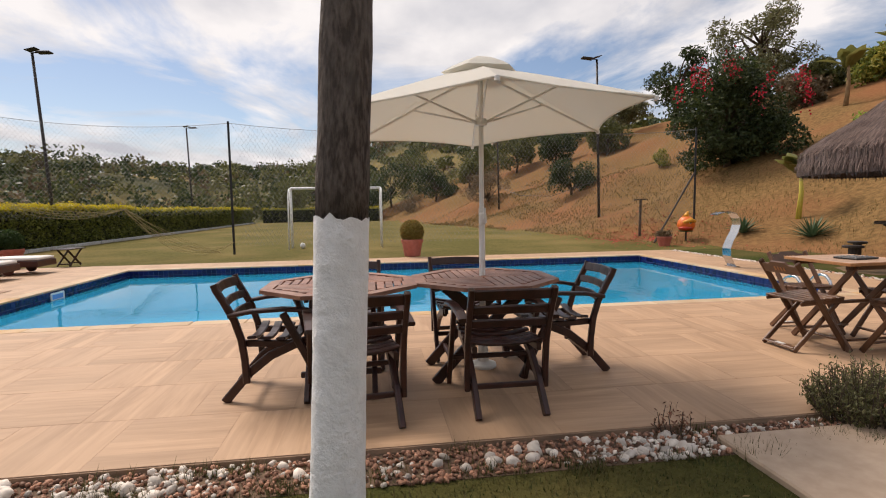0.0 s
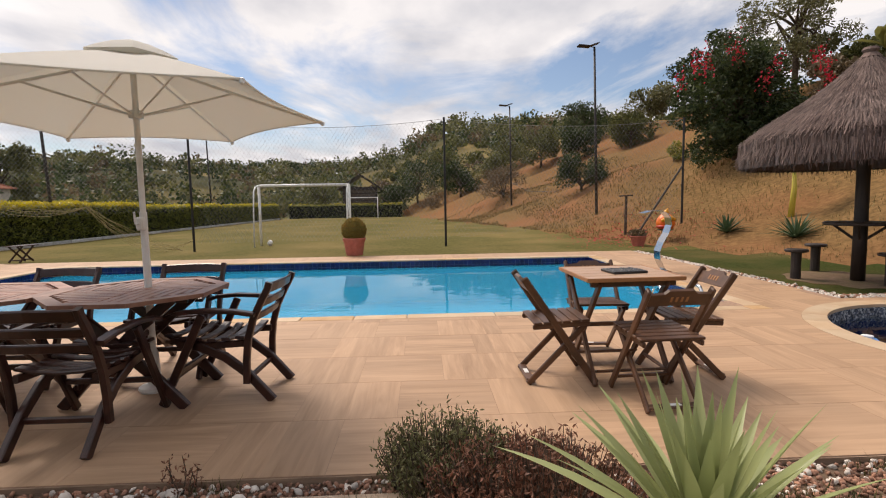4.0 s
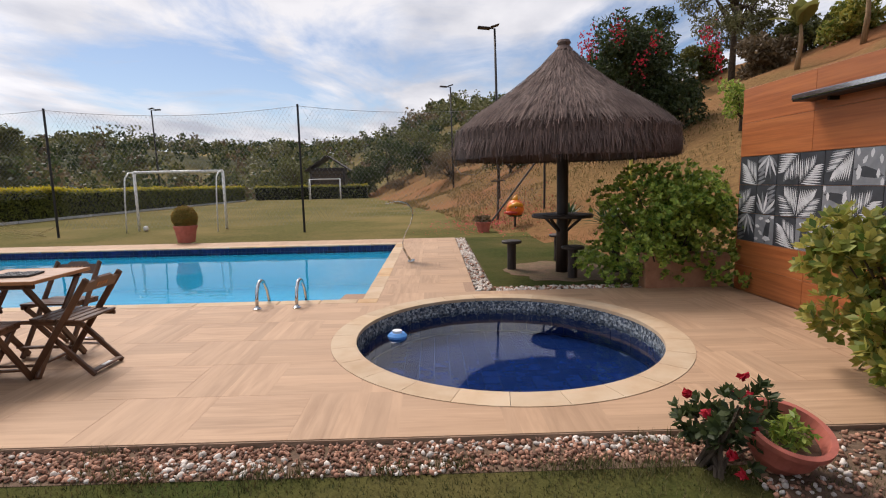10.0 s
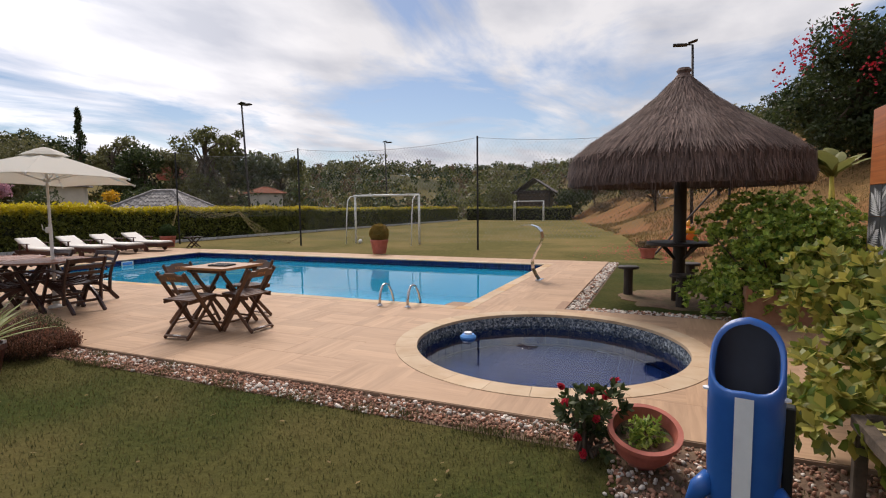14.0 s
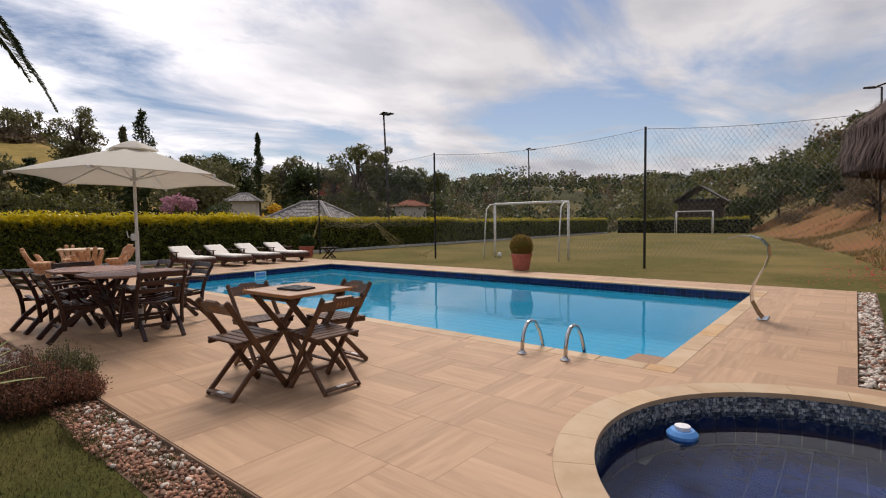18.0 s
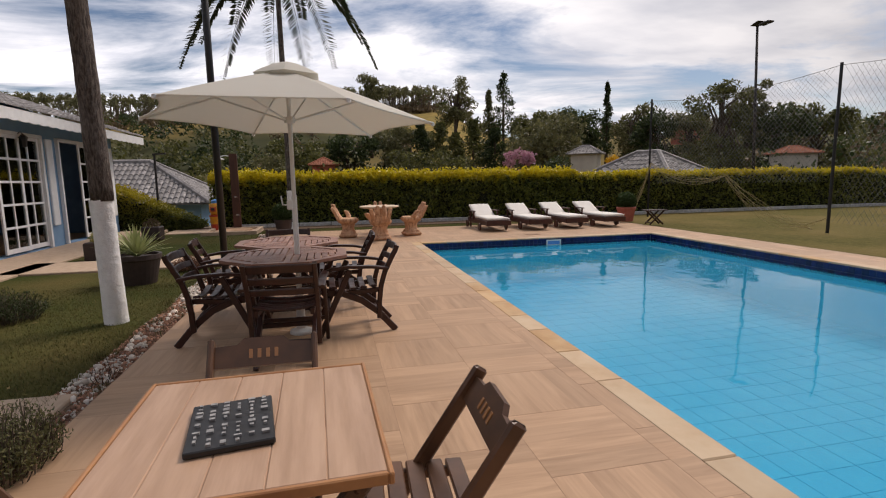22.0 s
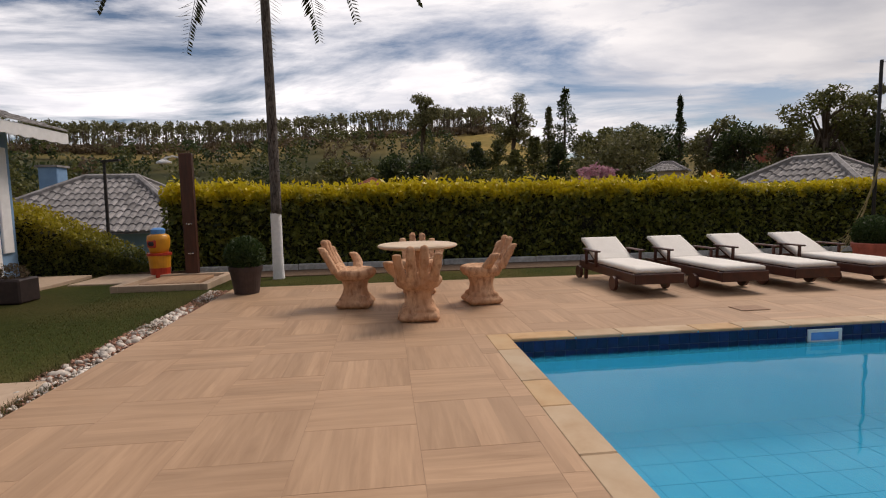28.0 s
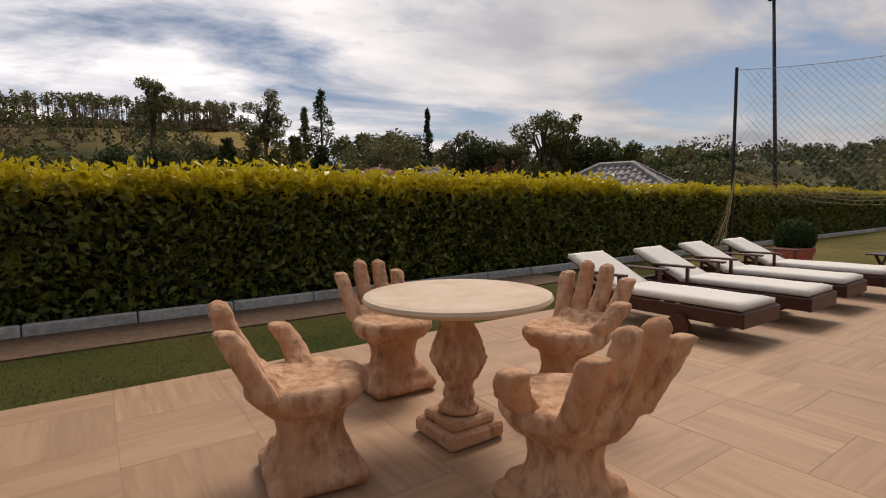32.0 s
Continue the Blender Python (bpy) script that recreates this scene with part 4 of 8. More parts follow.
def parasol():
    t = thing("parasol", "white canvas garden parasol with six ribs standing through the table", "parasol", pose(6.09, -2.205, 0))
    R, zr, za, phi, n = 1.24, 1.90, 2.34, 0.378, 6
    tx, ty = 0.022, -0.030
    part("pole", Mesh().rod((0, 0, 0.12), (0, 0, 1.25), 0.024, n=14).rod((0, 0, 1.2), (0, 0, 2.31), 0.019, n=14), WHITE, t, smooth=False)
    part("base", Mesh().lathe([(0.0, 0.0), (0.10, 0.0), (0.105, 0.015), (0.10, 0.03), (0.045, 0.05), (0.035, 0.26), (0.03, 0.28), (0, 0.28)], 24), WHITE, t, "low white round parasol foot")
    can = Mesh()
    steps, across = 10, 8
    V = {}
    for k in range(n):
        a0, a1 = phi + k * math.pi / 3, phi + (k + 1) * math.pi / 3
        for i in range(steps + 1):
            f = 0.10 + 0.90 * i / steps
            for j in range(across + 1):
                u = j / across
                p0 = Vector((math.cos(a0), math.sin(a0), 0)) * R * f
                p1 = Vector((math.cos(a1), math.sin(a1), 0)) * R * f
                p = p0.lerp(p1, u)
                bow = 4 * u * (1 - u)
                p *= 1 - 0.075 * bow * f * f
                z = za - 0.03 - (za - 0.03 - zr) * (f ** 1.12) - 0.02 * bow * f * (1 - f) * 2 + 0.012 * bow * f
                p.z = z + tx * p.x + ty * p.y
                V[k, i, j] = len(can.v)
                can.v.append(tuple(p))
        for i in range(steps):
            for j in range(across):
                can.f.append((V[k, i, j], V[k, i + 1, j], V[k, i + 1, j + 1], V[k, i, j + 1]))
                can.m.append(0)
    canopy = part("canopy", can, CANVAS, t, "taut white canvas canopy")
    sol = canopy.modifiers.new("thickness", "SOLIDIFY")
    sol.thickness = 0.004
    hem = Mesh()
    for k in range(n):
        hem.tube([can.v[V[k, steps, j]] for j in range(across + 1)], 0.007, 5)
    part("hem", hem, CANVAS, canopy)
    cap = Mesh().lathe([(0.30, za - 0.075), (0.22, za - 0.03), (0.12, za + 0.015), (0.04, za + 0.04), (0.0, za + 0.045)], 6)
    part("vent_cap", cap, CANVAS, t)
    part("hub", Mesh().lathe([(0.02, 1.87), (0.045, 1.875), (0.045, 1.925), (0.02, 1.93)], 14), WHITE, t)
    part("hub", Mesh().lathe([(0.02, 2.23), (0.045, 2.235), (0.045, 2.28), (0.02, 2.29)], 14), WHITE, t)
    for k in range(n):
        a = phi + k * math.pi / 3
        d = Vector((math.cos(a), math.sin(a), 0))
        end = d * R
        end.z = zr - 0.012 + tx * end.x + ty * end.y
        st = d * 0.04
        st.z = 2.25
        rib = part("rib", Mesh().beam(st, end, 0.014, 0.02), WHITE, t)
        mid = st.lerp(end, 0.48)
        sb = d * 0.045
        sb.z = 1.90
        part("strut", Mesh().beam(sb, mid, 0.012, 0.016), WHITE, rib)
        part("end_cap", Mesh().lathe([(0.0, -0.02), (0.016, -0.012), (0.016, 0.012), (0.0, 0.02)], 8, end), WHITE, rib)
    crank = part("crank_box", Mesh().box((0, -0.035, 1.17), (0.05, 0.06, 0.09), ch=0.01), WHITE, t)
    part("crank_handle", Mesh().tube([(0, -0.06, 1.17), (0, -0.10, 1.17), (0.0, -0.11, 1.25)], 0.007, 6), WHITE, crank)
    return t


parasol()


def folding_chair():
    """Faces +y; the long legs run from the back's top to the front feet."""
    t = thing("folding_chair", "brown folding wooden bar chair with a slatted seat", "chair", group="folding chairs round the square table")
    for s in (-1, 1):
        x = 0.195 * s
        part("long_leg", Mesh().beam((x, 0.25, 0.0), (x, -0.255, 0.75), 0.05, 0.024, SIDE, ch=0.008), WOOD_MID, t)
        part("short_leg", Mesh().beam((x - 0.03 * s, -0.22, 0.0), (x - 0.03 * s, 0.19, 0.42), 0.042, 0.022, SIDE), WOOD_MID, t)
        part("seat_rail", Mesh().beam((x - 0.012 * s, -0.19, 0.405), (x - 0.012 * s, 0.21, 0.425), 0.022, 0.035), WOOD_MID, t)
    for i in range(6):
        y = -0.155 + i * 0.066
        part("seat_slat", Mesh().box((0, y, 0.432 + 0.05 * (y + 0.155)), (0.41, 0.055, 0.018), Matrix.Rotation(radians(2.5), 3, "X"), ch=0.004), WOOD_MID, t)
    # crest board with a raised middle and a recessed mark of plain bars
    b = Mesh()
    pts = [(-0.185, -0.05), (-0.185, 0.035), (-0.10, 0.04), (-0.075, 0.065), (0.075, 0.065), (0.10, 0.04), (0.185, 0.035), (0.185, -0.05)]
    tilt = Matrix.Rotation(radians(32), 3, "X")
    front = [tilt @ Vector((x, 0.010, z)) for x, z in pts]
    back = [tilt @ Vector((x, -0.010, z)) for x, z in pts]
    o = Vector((0, -0.224, 0.690))
    n = len(pts)
    b.add([p + o for p in front + back], [tuple(range(n)), tuple(range(2 * n - 1, n - 1, -1))] + [(i, n + i, n + (i + 1) % n, (i + 1) % n) for i in range(n)])
    crest = part("crest_board", b, WOOD_MID, t)
    mk = Mesh()
    for i in range(4):
        for sgn in (1, -1):
            mk.box(o + tilt @ Vector((-0.048 + i * 0.032, 0.0115 * sgn, 0.0)), (0.014, 0.003, 0.036), tilt)
    part("mark", mk, WOOD_EDGE, crest, "plain bars of a carved mark")
    part("rung", Mesh().beam((-0.165, -0.20, 0.03), (0.165, -0.20, 0.03), 0.06, 0.016), WOOD_MID, t)
    part("rung", Mesh().beam((-0.19, 0.20, 0.085), (0.19, 0.20, 0.085), 0.03, 0.02), WOOD_MID, t)
    part("maker_label", Mesh().box((0.0, -0.2005, 0.0395), (0.09, 0.03, 0.003)), WHITE, t, "small pale printed label")
    return t


fc = folding_chair()
fc.matrix_basis = pose(9.47, -2.67, 0.006, 0, 0, 3)
for x, y, a in ((9.88, -2.20, 90), (9.41, -1.70, 180), (8.93, -2.18, -90)):
    copy_thing(fc, pose(x, y, 0.006, 0, 0, a + RND.uniform(-3, 3)))


def square_table():
    t = thing("square_table", "square folding table with pale plank top and crossed legs", "table", pose(9.42, -2.125, 0.005, 0, 0, 1.5))
    for i in range(5):
        part("plank", Mesh().box((0, -0.252 + i * 0.126, 0.737), (0.652, 0.1255, 0.02), ch=0.003), WOOD_PALE, t)
    for s in (-1, 1):
        part("edge_strip", Mesh().box((0, 0.3215 * s, 0.735), (0.684, 0.012, 0.028), ch=0.003), WOOD_EDGE, t)
        part("edge_strip", Mesh().box((0.334 * s, 0, 0.735), (0.014, 0.630, 0.028), ch=0.003), WOOD_EDGE, t)
        part("leg", Mesh().beam((0.27 * s, -0.30, 0.0), (0.27 * s, 0.28, 0.715), 0.05, 0.026, SIDE), WOOD_MID, t)
        part("leg", Mesh().beam((0.235 * s, 0.30, 0.0), (0.235 * s, -0.28, 0.715), 0.05, 0.026, SIDE), WOOD_MID, t)
        part("bearer", Mesh().beam((-0.30, 0.26 * s, 0.70), (0.30, 0.26 * s, 0.70), 0.035, 0.04), WOOD_MID, t)
    part("stretcher", Mesh().beam((-0.28, 0, 0.36), (0.28, 0, 0.36), 0.03, 0.03), WOOD_MID, t)
    for s in (-1, 1):
        part("stretcher", Mesh().beam((-0.25, 0.23 * s, 0.08), (0.25, 0.23 * s, 0.08), 0.10, 0.018, (0, 0.4, 1)), WOOD_MID, t)
    return t


square_table()


def tile_game():
    t = thing("domino_board", "dark tray of small black and white game tiles on table", "board game", pose(9.45, -2.165, 0.754, 0, 0, 8))
    part("tray", Mesh().box((0, 0, 0.008), (0.26, 0.20, 0.016), ch=0.003), BLACK, t)
    w = Mesh()
    for i in range(11):
        for j in range(6):
            if RND.random() < 0.8:
                w.box((-0.112 + i * 0.0224, -0.079 + j * 0.0316, 0.0185), (0.018 * RND.uniform(0.4, 1), 0.020 * RND.uniform(0.3, 0.9), 0.006))
    part("game_tiles", w, BIN_GREY, t, "rows of small pale game tiles", kind="stuff")


tile_game()


def lounger():
    """Head towards -x, foot at +x; middle at the origin."""
    t = thing("sun_lounger", "dark red-brown wooden sun lounger with raised backrest and white cushion", "sun lounger", group="sun loungers in a row")
    for s in (-1, 1):
        part("side_rail", Mesh().beam((-0.92, 0.315 * s, 0.22), (0.92, 0.315 * s, 0.22), 0.035, 0.12), LOUNGER, t)
        part("back_leg", Mesh().beam((-0.72, 0.30 * s, 0.0), (-0.72, 0.30 * s, 0.2), 0.05, 0.05, SIDE), LOUNGER, t)
        arm = part("armrest", Mesh().beam((-0.66, 0.345 * s, 0.475), (-0.16, 0.345 * s, 0.475), 0.075, 0.024), LOUNGER, t)
        part("arm_post", Mesh().beam((-0.24, 0.345 * s, 0.24), (-0.24, 0.345 * s, 0.47), 0.045, 0.03, SIDE), LOUNGER, arm)
        part("arm_post", Mesh().beam((-0.60, 0.345 * s, 0.24), (-0.60, 0.345 * s, 0.47), 0.045, 0.03, SIDE), LOUNGER, arm)
        for x in (-0.82, 0.40):
            w = Mesh().tube([(x, 0.35 * s, 0.10), (x, 0.35 * s + 0.045 * s, 0.10)], 0.10, 18)
            part("wheel", w, LOUNGER, t)
        bk = part("back_rail", Mesh().beam((-0.38, 0.27 * s, 0.29), (-0.93, 0.27 * s, 0.60), 0.05, 0.03, (0, 1, 0)), LOUNGER, t)
    part("end_board", Mesh().beam((0.905, -0.33, 0.22), (0.905, 0.33, 0.22), 0.035, 0.13), LOUNGER, t)
    part("end_board", Mesh().beam((-0.905, -0.30, 0.22), (-0.905, 0.30, 0.22), 0.035, 0.11), LOUNGER, t)
    for i in range(9):
        part("slat", Mesh().box((-0.34 + i * 0.15, 0, 0.285), (0.10, 0.60, 0.018), ch=0.003), LOUNGER, t)
    for i in range(4):
        f = 0.1 + i * 0.26
        part("slat", Mesh().box((-0.38 - 0.55 * f, 0, 0.30 + 0.31 * f), (0.018, 0.54, 0.10), Matrix.Rotation(radians(-30), 3, "Y"), ch=0.003), LOUNGER, t)

    def pad(length, width, thick):
        m, n, k = Mesh(), 16, 10
        ids = {}
        for i in range(n + 1):
            for j in range(k + 1):
                u, v = i / n, j / k
                e = min(1, min(u, 1 - u) * 14 + 0.15, min(v, 1 - v) * 8 + 0.15)
                z = thick * (0.55 + 0.45 * e ** 0.5) + 0.006 * noise.noise((u * 5, v * 4, 2))
                ids[i, j] = len(m.v)
                m.v.append(((u - 0.5) * length, (v - 0.5) * width, z))
        top = len(m.v)
        for i in range(n + 1):
            for j in range(k + 1):
                m.v.append(((i / n - 0.5) * length, (j / k - 0.5) * width, 0.0))
        for i in range(n):
            for j in range(k):
                a, b, c, d = ids[i, j], ids[i + 1, j], ids[i + 1, j + 1], ids[i, j + 1]
                m.f += [(a, b, c, d), (top + a, top + d, top + c, top + b)]
        for i in range(n):
            m.f += [(ids[i, 0], top + ids[i, 0], top + ids[i + 1, 0], ids[i + 1, 0]), (ids[i + 1, k], top + ids[i + 1, k], top + ids[i, k], ids[i, k])]
        for j in range(k):
            m.f += [(ids[0, j + 1], top + ids[0, j + 1], top + ids[0, j], ids[0, j]), (ids[n, j], top + ids[n, j], top + ids[n, j + 1], ids[n, j + 1])]
        m.m = [0] * len(m.f)
        return m
    c = pad(1.24, 0.60, 0.062)
    c.v = [(x + 0.27, y, z + 0.296) for x, y, z in c.v]
    part("seat_cushion", c, CUSHION, t, "white seat cushion", smooth=True)
    c = pad(0.72, 0.58, 0.062)
    rot = Matrix.Rotation(radians(26), 3, "Y")
    c.v = [tuple(rot @ Vector((x, y, z)) + Vector((-0.635, 0, 0.436))) for x, y, z in c.v]
    part("back_cushion", c, CUSHION, t, "white back cushion", smooth=True)
    return t


lg = lounger()
lg.matrix_basis = pose(-2.54, 2.34, 0.005, 0, 0, 0)
for y, dx in ((3.45, 0.06), (4.53, 0.0), (5.61, 0.04)):
    copy_thing(lg, pose(-2.54 + dx, y, 0.005, 0, 0, RND.uniform(-2, 2)))


def fused(m, voxel, name, rough=1.0):
    """One skin over all the pieces of m, chipped and weathered."""
    ob = bpy.data.objects.new("tmp", m.make("tmp", [STONE]))
    scene.collection.objects.link(ob)
    r = ob.modifiers.new("skin", "REMESH")
    r.mode, r.voxel_size, r.use_smooth_shade = "VOXEL", voxel, True
    s = ob.modifiers.new("soft", "SMOOTH")
    s.iterations, s.factor = 2, 0.5
    me = bpy.data.meshes.new_from_object(ob.evaluated_get(bpy.context.evaluated_depsgraph_get()))
    me.name = name
    bpy.data.objects.remove(ob)
    for v in me.vertices:
        p = v.co
        k = 0.0045 * noise.noise(p * 16) + 0.0035 * noise.noise(p * 38)
        k -= 0.007 * max(0.0, 1 - abs(noise.noise(Vector((p.x * 20, p.y * 20, p.z * 9)))) * 9)      # cracks
        v.co = p + v.normal * k * rough
    return me


def post_shape(pts, w, d, creases, flip=1):
    """A flat-sided upright with rounded top, creased across at the given places (0 to 1) and with a nail-like inset near its tip."""
    m = Mesh()
    path = [Vector(p) for p in pts]
    seg = 30
    rings = []
    for i in range(seg + 1):
        f = i / seg
        g = f * (len(path) - 1)
        k = min(int(g), len(path) - 2)
        p = path[k].lerp(path[k + 1], g - k)
        s = 1.0 - 0.20 * f
        s *= 1 - 0.12 * sum(math.exp(-((f - c) / 0.014) ** 2) for c in creases)
        s *= 1 + 0.05 * sum(math.exp(-((f - c - 0.05) / 0.03) ** 2) for c in creases)
        if f > 0.9:
            s *= math.sqrt(max(0.0, 1 - ((f - 0.9) / 0.1) ** 2)) * 0.9 + 0.1
        for q in range(16):
            a = 2 * math.pi * q / 16
            cx, sy = math.cos(a), math.sin(a)
            rings.append((p.x + w / 2 * s * math.copysign(abs(cx) ** 0.7, cx), p.y + d / 2 * s * math.copysign(abs(sy) ** 0.7, sy), p.z))
    m.v = rings
    m.f = [(i * 16 + q, i * 16 + (q + 1) % 16, (i + 1) * 16 + (q + 1) % 16, (i + 1) * 16 + q) for i in range(seg) for q in range(16)]
    m.f += [tuple(range(15, -1, -1)), tuple(range(seg * 16, seg * 16 + 16))]
    m.m = [0] * len(m.f)
    return m


def carved_chair():
    """A cupped seat with four rounded back posts and one side post; faces +y, side post on its left (-x)."""
    t = thing("carved_chair", "carved sandstone garden chair with cupped seat and finger-like back posts", "chair", None, "carved chairs round the stone table")
    m = Mesh()
    m.box((0, 0, 0.045), (0.45, 0.42, 0.09), ch=0.03)
    m.box((0, 0, 0.11), (0.37, 0.34, 0.07), ch=0.025)
    m.lathe([(0.0, 0.09), (0.185, 0.12), (0.155, 0.17), (0.145, 0.23), (0.155, 0.29), (0.185, 0.35), (0.20, 0.39), (0.0, 0.40)], 20)
    part("pedestal", fused(m, 0.011, "pedestal", 0.6), None, t)
    m = Mesh()
    m.lathe([(0.0, 0.31), (0.15, 0.32), (0.225, 0.355), (0.262, 0.405), (0.260, 0.445), (0.235, 0.468), (0.15, 0.468), (0.0, 0.455)], 28)
    m.tube([(-0.14, -0.13, 0.39), (0, -0.19, 0.43), (0.14, -0.13, 0.39)], [0.07, 0.085, 0.07], 12)
    m.box((0, -0.205, 0.47), (0.40, 0.11, 0.12), Matrix.Rotation(radians(14), 3, "X"), ch=0.04)
    part("seat", fused(m, 0.011, "seat", 0.5), None, t)
    for x, top, tilt in ((-0.180, 0.735, -0.030), (-0.060, 0.815, -0.010), (0.060, 0.825, 0.010), (0.180, 0.745, 0.032)):
        x1 = x + tilt
        pts = [(x * 0.92, -0.195, 0.43), (x * 0.97, -0.238, 0.52), (x + tilt * 0.5, -0.285, 0.61), (x1, -0.325, 0.70), (x1, -0.352, top)]
        m = post_shape(pts, 0.112, 0.108, (0.38, 0.64, 0.86))
        part("back_post", fused(m, 0.0085, "back_post", 0.6), None, t)
    m = post_shape([(-0.11, -0.03, 0.39), (-0.20, 0.0, 0.45), (-0.265, -0.01, 0.515), (-0.305, -0.045, 0.58), (-0.315, -0.085, 0.64)], 0.14, 0.135, (0.60,))
    part("side_post", fused(m, 0.0085, "side_post", 0.6), None, t)
    return t


cc = carved_chair()
cc.matrix_basis = pose(-1.00, -0.77, 0.005, 0, 0, 86)
for x, y, a in ((-1.84, -1.49, -8), (-1.74, 0.06, 188), (-2.58, -0.66, -92)):
    copy_thing(cc, pose(x, y, 0.005, 0, 0, a))


def stone_table():
    t = thing("stone_table", "round pale stone table on a carved baluster foot", "table", pose(-1.77, -0.72, 0.005))
    part("tabletop", Mesh().lathe([(0.0, 0.70), (0.435, 0.70), (0.47, 0.71), (0.485, 0.727), (0.477, 0.743), (0.445, 0.75), (0.0, 0.75)], 56), STONE_TOP, t, "round pale stone top", smooth=False)
    part("plinth", Mesh().box((0, 0, 0.04), (0.34, 0.34, 0.08), ch=0.015).box((0, 0, 0.10), (0.27, 0.27, 0.05), ch=0.012), STONE, t)
    m = Mesh().lathe([(0.0, 0.12), (0.10, 0.125), (0.11, 0.15), (0.075, 0.18), (0.085, 0.22), (0.07, 0.25), (0.085, 0.30), (0.125, 0.38), (0.13, 0.44), (0.11, 0.52), (0.085, 0.58), (0.105, 0.64), (0.13, 0.685), (0.14, 0.70), (0, 0.70)], 28)
    for k in range(8):
        a = 2 * math.pi * k / 8
        m.tube([(0.085 * math.cos(a), 0.085 * math.sin(a), 0.30), (0.13 * math.cos(a), 0.13 * math.sin(a), 0.41), (0.088 * math.cos(a), 0.088 * math.sin(a), 0.57)], [0.014, 0.03, 0.012], 8)
    part("baluster", fused(m, 0.011, "baluster"), None, t)


stone_table()


def small_bench():
    t = thing("folding_side_table", "low dark wooden folding side table beside the pool", "table", pose(-1.95, 7.1, 0.005, 0, 0, 80))
    for i in range(5):
        part("slat", Mesh().box((0, -0.16 + i * 0.08, 0.40), (0.62, 0.068, 0.02), ch=0.003), WOOD_DARK, t)
    for s in (-1, 1):
        part("leg", Mesh().beam((-0.20, 0.15 * s, 0), (0.20, 0.15 * s, 0.39), 0.045, 0.025, (0, 1, 0)), WOOD_DARK, t)
        part("leg", Mesh().beam((0.20, 0.12 * s, 0), (-0.20, 0.12 * s, 0.39), 0.045, 0.025, (0, 1, 0)), WOOD_DARK, t)
        part("stretcher", Mesh().beam((0.17 * s, -0.15, 0.05), (0.17 * s, 0.15, 0.05), 0.02, 0.03), WOOD_DARK, t)


small_bench()


